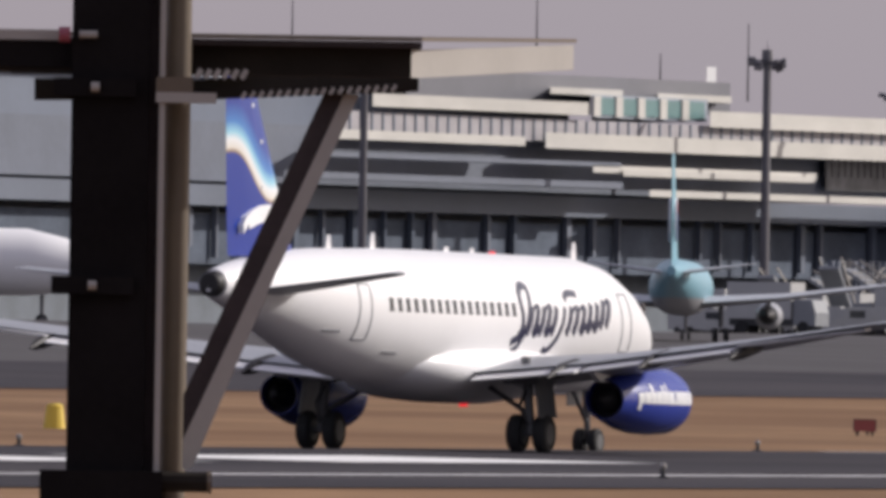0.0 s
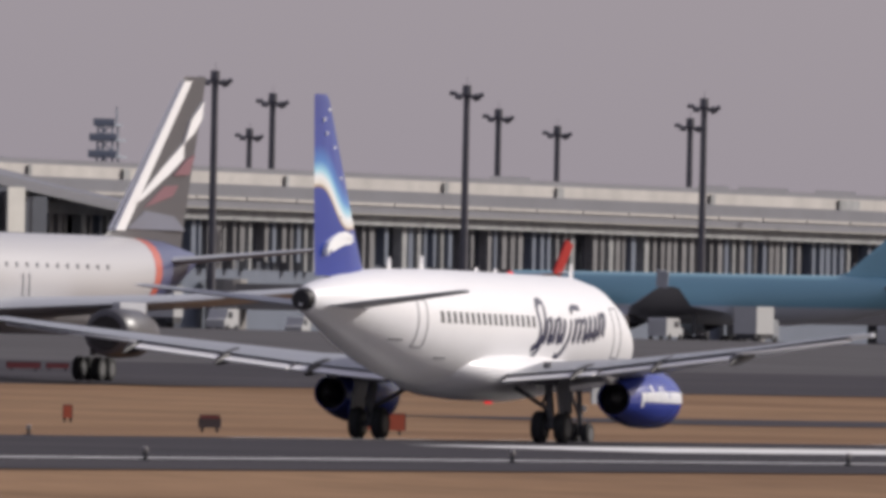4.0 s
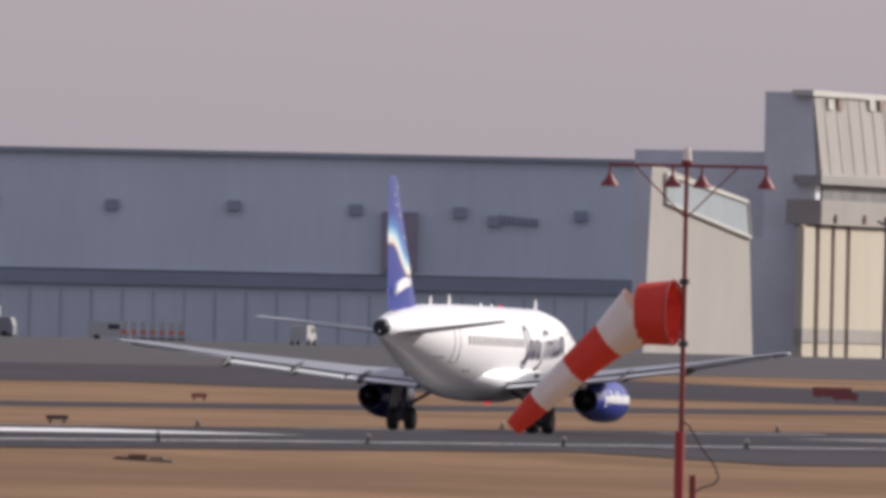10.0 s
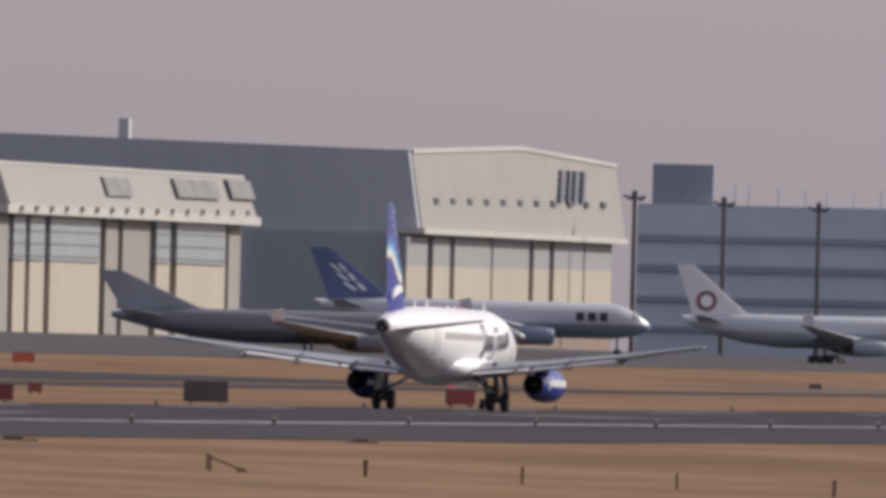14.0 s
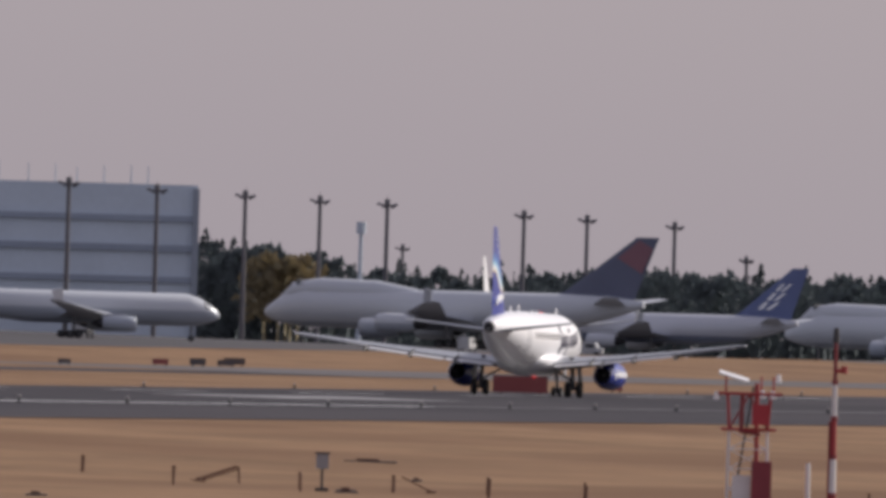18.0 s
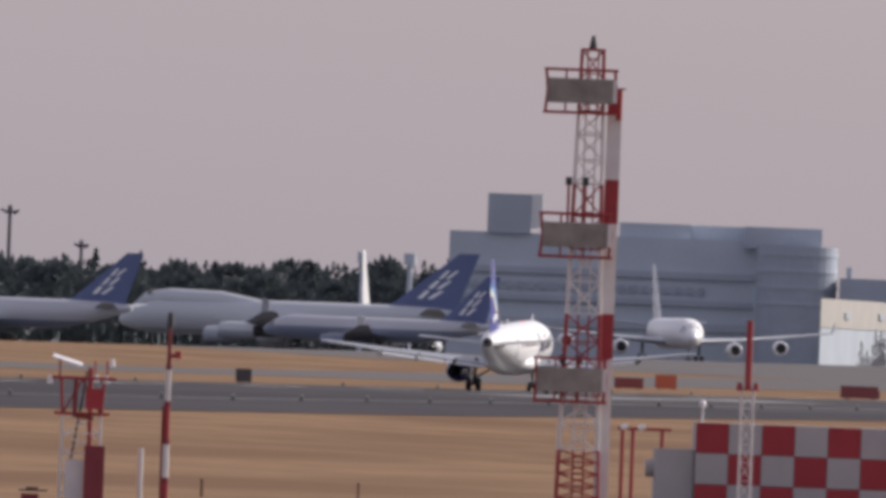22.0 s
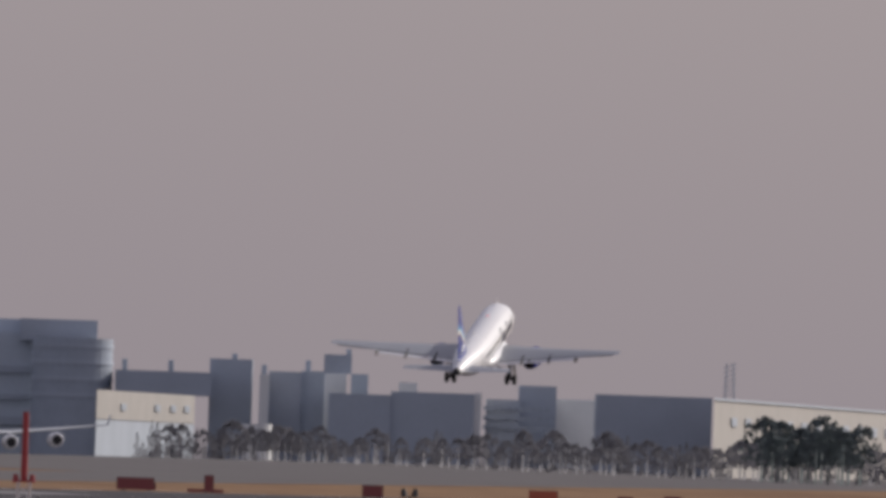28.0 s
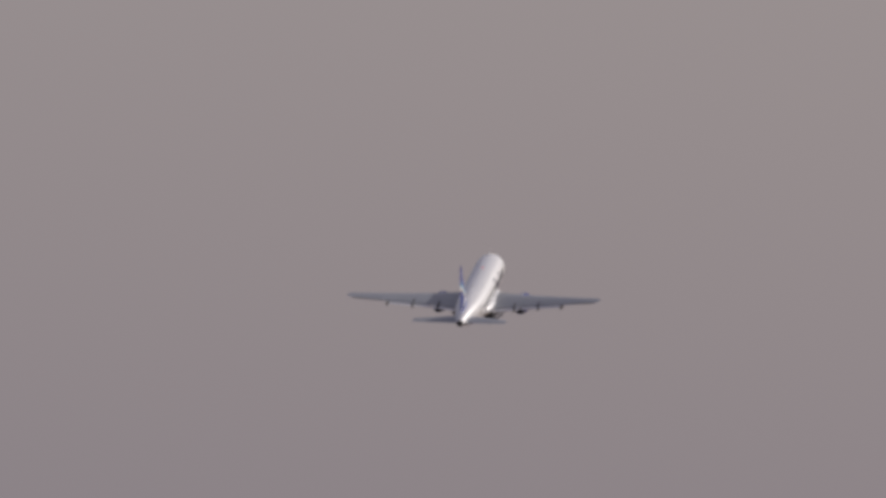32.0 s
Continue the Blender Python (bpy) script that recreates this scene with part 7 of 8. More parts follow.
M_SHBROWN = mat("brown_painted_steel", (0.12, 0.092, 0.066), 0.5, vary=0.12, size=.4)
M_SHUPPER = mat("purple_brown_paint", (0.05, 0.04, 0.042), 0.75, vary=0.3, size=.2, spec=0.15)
M_SHPALE = mat("pale_and_sunlit_edge", (0.34, 0.32, 0.3), 0.5, vary=0.08, size=.4)
SD_ = 70.0


def shelter():
    base = at(413.18, 0, SD_)
    yaw = 413.18 / 1000
    gz = ground_z(base.x, base.y)
    root = thing("steel_shelter", pose(base.x, base.y, gz, 0, 0, math.degrees(yaw)), "dark steel shelter with flat roof beam and slanted brace", "shelter")
    e = EYE.z - gz
    s = SD_ / 40000.0
    X = lambda x, d=0.0: (x - 200) * s * (1 + d / SD_)
    Z = lambda y, d=0.0: e - (y - 646) * s * (1 + d / SD_)
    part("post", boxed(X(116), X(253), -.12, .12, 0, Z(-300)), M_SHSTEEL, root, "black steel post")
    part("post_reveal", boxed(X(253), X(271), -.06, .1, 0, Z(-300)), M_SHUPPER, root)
    # This edge is painted pale to read as sunlit.
    part("post_edge", boxed(X(271), X(281), -.14, .1, 0, Z(-300)), M_SHPALE, root, "pale edge strip, sunlight put into its colour")
    soften(part("rear_post", rod(bmesh.new(), (X(304), .2, 0), (X(304), .2, Z(-300)), 23 * s, n=20), M_SHBROWN, root, "brown round pipe"))
    part("roof_beam", boxed(X(-400, .4), X(716, .4), .4, .8, Z(138, .4), Z(86, .4)), M_SHBRACE, root)
    part("beam_flange", boxed(X(-400, .3), X(735, .3), .32, .8, Z(86, .3), Z(75, .3)), M_SHUPPER, root)
    bm = bmesh.new()
    loft(bm, [[(X(715, .4), .4, Z(z, .4)), (X(1003, 3), 3.0, Z(w, 3)), (X(1003, 3), 3.05, Z(w, 3)), (X(715, .8), .8, Z(z, .8))] for z, w in ((140, 120), (90, 76))])
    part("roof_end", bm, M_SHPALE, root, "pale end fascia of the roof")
    bm = bmesh.new()
    loft(bm, [[(X(-400, .3), .3, Z(74, .3) + d), (X(735, .3), .3, Z(74, .3) + d), (X(1008, 3.1), 3.1, Z(72, 3.1) + d), (X(300, 3.1), 3.1, Z(72, 3.1) + d)] for d in (0, .012)])
    part("roof_sheet", bm, M_SHBROWN, root)
    bm = bmesh.new()
    loft(bm, [[(X(50), y, Z(188)), (X(330), y, Z(184)), (X(729), y, Z(162)), (X(729), y, Z(139)), (X(430), y, Z(139)), (X(320), y, Z(150)), (X(50), y, Z(150))] for y in (-.05, .1)])
    part("lower_beam", bm, M_SHBRACE, root, "brown-black slanted lower rail")
    part("side_plate", boxed(X(8), X(122), -.06, .04, Z(142), Z(136)), M_SHBRACE, root)
    for i in range(18):
        part("cleat", box(bmesh.new(), -.006, .006, -.02, .02, -.012, .012, pose(X(420 + i * 15.6), -.08, Z(175 - i), 0, 30, 0)), M_SHPALE, root)
    for i in range(6):
        part("cleat", box(bmesh.new(), -.008, .008, -.02, .02, -.016, .016, pose(X(340 + i * 16), -.08, Z(138), 0, 30, 0)), M_SHPALE, root)
    part("side_arm", boxed(X(-300), X(125), -.05, .05, Z(130), Z(84)), M_SHSTEEL, root)
    part("side_cap", boxed(X(-300), X(110), -.06, .06, Z(82), Z(64)), M_SHPALE, root)
    part("red_pipe_end", rod(bmesh.new(), (X(92), -.16, Z(73)), (X(112), -.16, Z(73)), .024, n=12), M_MAROON, root)
    part("brace_bolt", rod(bmesh.new(), (X(128), -.14, Z(72)), (X(160), -.14, Z(72)), .012, n=8), M_SHPALE, root)
    for y in (165, 515):
        part("clamp", boxed(X(85), X(230), -.16, -.1, Z(y + 16), Z(y - 16)), M_SHSTEEL, root)
        part("clamp_bolt", rod(bmesh.new(), (X(150), -.18, Z(y)), (X(165), -.18, Z(y)), .015, n=8), M_SHPALE, root)
    part("collar", boxed(X(265), X(372), -.15, .0, Z(190), Z(172)), M_SHPALE, root)
    part("collar", boxed(X(265), X(330), -.15, .0, Z(172), Z(145)), M_SHBROWN, root)
    # Shaded face dark, sunlit face pale: the brace's light is in its colours.
    for face, y0, m in ((((562, 170), (598, 170), (322, 786), (322, 706)), -.02, M_SHUPPER), (((598, 170), (625, 170), (480, 494), (338, 838), (322, 838), (322, 786)), -.03, M_SHPALE)):
        bm = bmesh.new()
        loft(bm, [[(X(x), y, Z(z)) for x, z in face] for y in (y0, .06)])
        part("brace", bm, m, root, "slanted steel brace")
    part("foot_plate", boxed(X(70), X(286), -.2, .2, Z(900), Z(842)), M_SHSTEEL, root)
    part("foot_bolt", rod(bmesh.new(), (X(286), -.1, Z(860)), (X(366), -.1, Z(860)), .033, n=10), M_SHBRACE, root)
    part("bolt_head", rod(bmesh.new(), (X(366), -.1, Z(860)), (X(374), -.1, Z(860)), .036, n=10), M_SHBROWN, root)
    return root


shelter()

for i in range(7):
    p = at(263.39 - i * .42, 0, 2380)
    g = thing("barrier_board", pose(p.x, p.y, ground_z(p.x, p.y) + .03, 0, 0, 15), "white and orange upright barrier board", "barrier", "barrier boards on the apron")
    part("board", boxed(-.28, .28, -.08, .08, .2, 1.9), M_VWHITE, g)
    part("stripe", boxed(-.29, .29, -.09, .09, .6, 1.0), M_ORANGE, g)
    part("foot", boxed(-.45, .45, -.3, .3, 0, .2), M_STEEL, g)

# ---- windsock ----
M_SOCKRED = mat("red_sock_cloth", (0.6, 0.045, 0.028), 0.8, vary=0.12, size=.5)
M_SOCKWHITE = mat("white_sock_cloth", (0.75, 0.7, 0.66), 0.8, vary=0.1, size=.5)
M_REDSTEEL = mat("red_painted_steel", (0.31, 0.028, 0.036), 0.5, vary=0.12, size=.5)
M_DEEPRED = mat("deep_red_steel", (0.2, 0.025, 0.032), 0.55, vary=0.15, size=.5)
M_WHITESTEEL = mat("white_painted_steel", (0.66, 0.65, 0.66), 0.5, vary=0.08, size=.5)
WD = 322.0
wp = at(238.65, 0, WD)
wz = ground_z(wp.x, wp.y)


def wz_at(r):
    return EYE.z + WD * r / 1000 - wz


def windsock_pole():
    root = thing("windsock_pole", pose(wp.x, wp.y, wz, 0, 0, 8), "red and white windsock pole with four red lamps", "windsock pole")
    top = wz_at(9.62)
    part("pole", rod(bmesh.new(), (0, 0, 0), (0, 0, top), .045, .03, 10), M_DEEPRED, root)
    part("lower_pole", rod(bmesh.new(), (-.02, 0, 0), (-.02, 0, wz_at(-2.38)), .07, n=10), M_REDSTEEL, root)
    part("top_lamp", rod(bmesh.new(), (0, 0, top), (0, 0, top + .17), .07, .05, 10), M_SOCKWHITE, root)
    part("top_cap", rod(bmesh.new(), (0, 0, top - .06), (0, 0, top), .08, n=10), M_DEEPRED, root)
    za = wz_at(9.38)
    part("lamp_arm", rod(bmesh.new(), (-1.08, 0, za), (1.12, 0, za), .022), M_DEEPRED, root)
    for s in (-1, 1):
        part("arm_stay", rod(bmesh.new(), (0, 0, za - .75), (s * .75, 0, za), .012, n=6), M_DEEPRED, root)
    for x in (-1.1, -.2, .22, 1.14):
        g = part("lamp_drop", rod(bmesh.new(), (x, 0, za + .02), (x, 0, za - .16), .018), M_DEEPRED, root)
        bm = bmesh.new()
        loft(bm, [[(x + r * math.cos(a * math.pi / 8), r * math.sin(a * math.pi / 8), za + z) for a in range(16)] for r, z in ((.03, -.13), (.06, -.19), (.12, -.27), (.125, -.31), (.1, -.3))])
        soften(part("lamp_shade", bm, M_DEEPRED, g, "red bell-shaped lamp shade"))
    for z in (wz_at(4.25), wz_at(1.50)):
        part("pivot", rod(bmesh.new(), (0, 0, z - .04), (0, 0, z + .04), .07, n=10), M_STEEL, root)
    cur = [(.0, 1.25), (.12, 1.15), (.3, .85), (.48, .62), (.55, .45), (.5, .35), (.3, .28), (.18, .2)]
    bm = bmesh.new()
    zl = wz_at(-5.74)
    for (x0, z0), (x1, z1) in zip(cur, cur[1:]):
        rod(bm, (x0, 0, zl + z0), (x1, 0, zl + z1), .014, n=6)
    part("cable", bm, M_STEEL, root)
    part("side_post", rod(bmesh.new(), (.18, 0, 0), (.18, 0, wz_at(-4.31)), .05), M_DEEPRED, root)
    for i in range(5):
        part("rung", rod(bmesh.new(), (-.02, 0, .2 + i * .22), (.18, 0, .35 + i * .22), .02, n=6), M_DEEPRED, root)
    return root


def windsock():
    """The cloth cone in stiff bands, hanging from its mouth at the pole; its length along -Y."""
    root = thing("windsock", pose(wp.x, wp.y, wz + wz_at(2.87)), "orange-red and white banded windsock drooping from its hoop", "windsock")
    n = 28
    lens, rads = (.16, .62, 1.1, 1.62, 2.12, 2.5), (.46, .43, .29, .235, .19, .13)
    drop = (0, -.02, -.4, -.84, -1.3, -1.68)
    for k in range(5):
        rings = []
        for f in (0, .5, 1):
            L, r, z = (v[k] + (v[k + 1] - v[k]) * f for v in (lens, rads, drop))
            slope = math.atan2(-(drop[k + 1] - drop[k]), lens[k + 1] - lens[k]) if k else .06
            rings.append([(r * math.sin(2 * math.pi * i / n) * (1 + .04 * math.sin(5 * i)), -L - r * math.cos(2 * math.pi * i / n) * math.sin(slope), z + r * math.cos(2 * math.pi * i / n) * math.cos(slope) * (1 + .05 * math.sin(3 * i + k))) for i in range(n)])
        soften(part("cloth_band", loft(bmesh.new(), rings, close=False), (M_SOCKRED, M_SOCKWHITE)[k % 2], root), 70)
    bm = bmesh.new()
    loft(bm, [[((.46 + .02 * math.cos(k * math.pi / 3)) * math.sin(2 * math.pi * i / n), -.16 + .02 * math.sin(k * math.pi / 3), (.46 + .02 * math.cos(k * math.pi / 3)) * math.cos(2 * math.pi * i / n)) for k in range(6)] for i in range(n + 1)], close=False)
    for s in (-1, 1):
        part("hoop_strut", rod(bmesh.new(), (0, 0, s * .3), (0, -.16, s * .46), .02, n=5), M_REDSTEEL, root)
    part("hoop", bm, M_REDSTEEL, root)
    return root


windsock_pole()
SOCK = windsock()

# ---- glide-path mast ----
GD = 675.0
gp = at(131.81, 0, GD)
gz0 = ground_z(gp.x, gp.y)


def gh(r, d=GD, base=None):
    return EYE.z + d * r / 1000 - (gz0 if base is None else base)


M_ANTENNA = mat("grey_antenna_mesh", (0.24, 0.225, 0.215), 0.7, vary=0.4, size=.6)


def lattice(root, z0, z1, w0, w1, n, colour, r=.035):
    """A square lattice stretch with legs, rungs and diagonals, each a part."""
    cs = [(sx, sy) for sx, sy in ((-1, -1), (1, -1), (1, 1), (-1, 1))]
    for sx, sy in cs:
        part("mast_leg", rod(bmesh.new(), (sx * w0, sy * w0, z0), (sx * w1, sy * w1, z1), r, n=6), colour, root)
    for k in range(n):
        a, b = k / n, (k + 1) / n
        za, zb = z0 + (z1 - z0) * a, z0 + (z1 - z0) * b
        wa, wb = w0 + (w1 - w0) * a, w0 + (w1 - w0) * b
        for j in range(4):
            (px, py), (qx, qy) = cs[j], cs[(j + 1) % 4]
            part("lattice_bar", rod(bmesh.new(), (px * wa, py * wa, za), (qx * wa, qy * wa, za), r * .6, n=5), colour, root)
            if k % 2 == j % 2:
                part("lattice_bar", rod(bmesh.new(), (px * wa, py * wa, za), (qx * wb, qy * wb, zb), r * .6, n=5), colour, root)
            else:
                part("lattice_bar", rod(bmesh.new(), (qx * wa, qy * wa, za), (px * wb, py * wb, zb), r * .6, n=5), colour, root)


def glide_mast():
    root = thing("glide_path_mast", pose(gp.x, gp.y, gz0, 0, 0, 10), "red and white lattice mast with three box antennas", "antenna mast")
    H = gh(14.19)
    z = [gh(v) for v in (-6.03, -3.53, -1.15, 2.48, 5.36, 8.24, 11.49)]
    wid = lambda h: .62 - .3 * h / H
    marks = [(0, z[1], M_REDSTEEL, 5), (z[1], z[2], M_WHITESTEEL, 2), (z[2], z[3], M_REDSTEEL, 3), (z[3], z[4], M_WHITESTEEL, 2), (z[4], z[5], M_REDSTEEL, 2), (z[5], z[6], M_WHITESTEEL, 3), (z[6], H, M_REDSTEEL, 2)]
    for a, b, m, n in marks:
        lattice(root, a, b, wid(a), wid(b), n, m, .042)
        for s in (-.16, .16):
            part("ladder_rail", rod(bmesh.new(), (s, -.3, a), (s, -.3, b), .028, n=5), m, root)
        for q in range(int((b - a) / .45)):
            part("ladder_rung", rod(bmesh.new(), (-.16, -.3, a + .2 + q * .45), (.16, -.3, a + .2 + q * .45), .022, n=5), m, root)
    part("top_deck", boxed(-.36, .36, -.36, .36, H - .04, H + .03), M_REDSTEEL, root)
    part("top_lamp", rod(bmesh.new(), (.0, 0, H), (.0, 0, H + .42), .14, .05, 10), M_STEEL, root)
    for k, v in enumerate((12.35, 5.98, -0.42)):
        c = gh(v)
        x0, x1 = -1.4, .7
        ant = part("antenna_panel", boxed(x0 + .06, x1 - .1, -.95, -.55, c - .38, c + .36), M_ANTENNA, root, "grey box antenna")
        part("front_lip", boxed(x1 - .1, x1 + .02, -.97, -.53, c - .34, c + .34), M_WHITESTEEL, ant)
        bm = bmesh.new()
        for zz in (c - .66, c + .62):
            rod(bm, (x0 - .05, -.75, zz), (x1 + .05, -.75, zz), .05, n=6)
            rod(bm, (x0 - .05, -.5, zz), (x1 + .05, -.5, zz), .04, n=6)
        for xx in (x0, x1 - .05):
            rod(bm, (xx, -.75, c - .66), (xx + .06, -.75, c), .05, n=6)
            rod(bm, (xx + .06, -.75, c), (xx, -.75, c + .62), .05, n=6)
        for xx in (x0 + .6, x0 + 1.3):
            rod(bm, (xx, -.75, c - .66), (xx, -.75, c + .62), .03, n=6)
        part("antenna_frame", bm, M_REDSTEEL, ant, "red antenna frame")
        part("support", boxed(-.3, .3, -.6, -.25, c - .1, c + .1), M_REDSTEEL, ant)
    zc = [z[2] + 0, gh(0.53), gh(2.53), gh(6.52), gh(8.47), gh(11.40), gh(11.86)]
    for a, b, m in ((.0, zc[1], M_WHITESTEEL), (zc[1], zc[2], M_REDSTEEL), (zc[2], zc[3], M_WHITESTEEL), (zc[3], zc[4], M_REDSTEEL), (zc[4], zc[5], M_WHITESTEEL), (zc[5], zc[6], M_REDSTEEL)):
        part("cable_duct", boxed(.5, .92, -.1, .25, a, b), m, root)
    part("lightning_rod", rod(bmesh.new(), (.84, -.12, zc[5] - .2), (.84, -.12, gh(12.48)), .085, n=8), M_REDSTEEL, root)
    part("rod_cap", boxed(.7, 1.02, -.2, -.04, gh(12.46), gh(12.53)), M_REDSTEEL, root)
    for x in (-.5, .0):
        for zz in (gh(8.34), gh(0.47)):
            part("obstruction_lamp", rod(bmesh.new(), (x - .1, -.55, zz - .12), (x - .1, -.55, zz + .12), .1, n=10), M_STEEL, root)
            part("lamp_post", rod(bmesh.new(), (x - .1, -.55, zz - 1.3), (x - .1, -.55, zz), .04, n=6), M_REDSTEEL, root)
    return root


glide_mast()

# ---- chequered equipment cabin ----
M_CAGERED = mat("dull_red_cabinet", (0.2, 0.03, 0.045), 0.6, vary=0.15, size=.6)
M_CAGEBAR = mat("brown_cage_bar", (0.075, 0.06, 0.06), 0.7, vary=0.3, size=.4)
M_CAGEDARK = mat("dark_grey_panel", (0.1, 0.1, 0.12), 0.6, vary=0.15, size=.6)
M_CHWHITE = mat("chequer_white", (0.43, 0.42, 0.43), 0.6, vary=0.08, size=.8)
M_CHRED = mat("chequer_red", (0.36, 0.032, 0.045), 0.6, vary=0.1, size=.8)
KD = 640.0
S = KD / 40000.0
kp = at(121.38, 0, KD)
kz = ground_z(kp.x, kp.y)


def cabin():
    root = thing("equipment_cabin", pose(kp.x, kp.y, kz, 0, 0, 9), "red and white chequered equipment cabin", "equipment cabin")
    top = gh(-2.10, KD, kz)
    X = lambda x: (x - 840) * S
    part("shell", boxed(X(630), X(1040), .05, 3.0, 0, top), M_CHWHITE, root)
    cw = (X(1040) - X(630)) / 7
    for i in range(7):
        for j in range(5):
            z1 = top - j * cw * .93
            if z1 - cw * .93 < -.2:
                continue
            red = (i + j) % 2 == 0
            part("check_panel", boxed(X(630) + i * cw + .01, X(630) + (i + 1) * cw - .01, 0, .06, max(.02, z1 - cw * .93 + .01), z1 - .01), M_CHRED if red else M_CHWHITE, root)
    part("annex", boxed(X(560), X(628), .3, 2.6, 0, gh(-3.32, KD, kz)), M_CHWHITE, root)
    bm = bmesh.new()
    rod(bm, (X(545), 1.2, gh(-4.22, KD, kz)), (X(600), 1.2, gh(-4.22, KD, kz)), .25, n=14)
    part("duct", bm, M_CHWHITE, root)
    zt = gh(-3.18, KD, kz)
    bm = bmesh.new()
    loft(bm, [[(X(1042), y, 0), (X(1120), y, 0), (X(1120), y, zt - .2), (X(1062), y, zt), (X(1042), y, zt - .05)] for y in (.4, 2.4)])
    part("side_cabinet", bm, M_CHWHITE, root, "pale grey side cabinet")
    part("hood", box(bmesh.new(), 0, .4, .8, 2.0, -.5, 0, pose(X(1120), 0, zt - .35, 0, 25, 0)), M_CHWHITE, root)
    for x, y in ((641, 748), (1062, 768)):
        z = gh(-1.44, KD, kz) - (.1 if x > 900 else 0)
        part("lamp_post", rod(bmesh.new(), (X(x), .4, top - .1), (X(x), .4, z), .03, n=6), M_WHITESTEEL, root)
        bm = bmesh.new()
        loft(bm, [[(X(x) + r * math.cos(a * math.pi / 6), .4 + r * math.sin(a * math.pi / 6), z + h) for a in range(12)] for r, h in ((.03, -.02), (.09, .04), (.1, .12), (.04, .2))])
        part("globe_lamp", bm, M_LETTER, root)
    part("junction_box", boxed(X(985), X(1028), -.35, -.02, top - .75, top - .15), M_DEEPRED, root)
    for i in range(4):
        part("gauge", rod(bmesh.new(), (X(992 + (i % 2) * 22), -.42, top - .3 - .25 * (i // 2)), (X(992 + (i % 2) * 22), -.35, top - .3 - .25 * (i // 2)), .1, n=12), M_STEEL, root)
    part("white_post", boxed(X(1034), X(1056), -.1, .1, .3, top + .05), M_WHITESTEEL, root)
    part("camera_head", rod(bmesh.new(), (X(1020), -.2, top + .18), (X(1036), -.2, top + .18), .14, n=12), M_WHITESTEEL, root)
    part("globe_stem", rod(bmesh.new(), (X(1028), -.2, top - .2), (X(1028), -.2, top + .18), .05, n=8), M_STEEL, root)
    return root


cabin()
# goal-shaped red frame beside it
fp = at(129.41, 0, 655)
fz = ground_z(fp.x, fp.y)
fr = thing("pipe_frame", pose(fp.x, fp.y, fz, 0, 0, 9), "red steel pipe frame on three legs", "frame")
ft = gh(-2.49, 655, fz)
for x in (-.3, .0, .85):
    part("leg", rod(bmesh.new(), (x, 0, 0), (x, 0, ft), .055), M_REDSTEEL, fr)
part("cross_bar", rod(bmesh.new(), (-.45, 0, ft), (1.1, 0, ft), .04), M_REDSTEEL, fr)
for x in (-.35, .15):
    part("cap", rod(bmesh.new(), (x, 0, ft), (x + .2, 0, ft + .06), .08, n=8), M_LETTER, fr)


def slim_mast(b, r_top, r_joint, d, label, low):
    """A thin marker mast: red upper rod on a pale lattice foot, or banded all the way."""
    p = at(b, 0, d)
    z = ground_z(p.x, p.y)
    root = thing("marker_mast", pose(p.x, p.y, z, 0, 0, 12), label, "marker mast")
    t, j = EYE.z + d * r_top / 1000 - z, EYE.z + d * r_joint / 1000 - z
    if low:
        lattice(root, 0, j, .16, .16, 8, M_WHITESTEEL, .018)
        part("upper_rod", rod(bmesh.new(), (0, 0, j), (0, 0, t), .09, .08, 10), M_REDSTEEL, root)
        for x in (-.22, .22):
            part("lamp", rod(bmesh.new(), (x, 0, j - .02), (x, 0, j + .2), .09, .06, 10), M_REDSTEEL, root)
        part("lamp_arm", rod(bmesh.new(), (-.22, 0, j + .02), (.22, 0, j + .02), .03, n=6), M_REDSTEEL, root)
    else:
        cuts = [t, t - 1.25, t - 2.15, t - 3.1, t - 4.05, 0]
        for i, (b1, b0) in enumerate(zip(cuts, cuts[1:])):
            part("pole_band", rod(bmesh.new(), (0, 0, b0), (0, 0, b1), .05 + .012 * i, .046 + .012 * i, 10), (M_DEEPRED, M_WHITESTEEL, M_REDSTEEL, M_WHITESTEEL, M_REDSTEEL)[i], root)
            part("joint_collar", rod(bmesh.new(), (0, 0, b0 - .04), (0, 0, b0 + .08), .075 + .01 * i, n=10), M_DEEPRED, root)
        part("side_conduit", rod(bmesh.new(), (-.1, 0, 0), (-.1, 0, t - 2.2), .03, n=6), M_DEEPRED, root)
        part("top_lamp", rod(bmesh.new(), (0, 0, t - .25), (0, 0, t + .12), .09, .06, 10), M_STEEL, root)
        part("side_lamp", rod(bmesh.new(), (0, 0, j), (.28, 0, j), .05, n=8), M_REDSTEEL, root)
        part("side_head", rod(bmesh.new(), (.22, 0, j - .06), (.22, 0, j + .12), .08, n=8), M_REDSTEEL, root)
    return root


slim_mast(124.41, 2.49, -0.61, 600, "red rod on a pale lattice marker mast", True)
slim_mast(150.04, 1.64, -0.05, 560, "red and white banded marker mast", False)


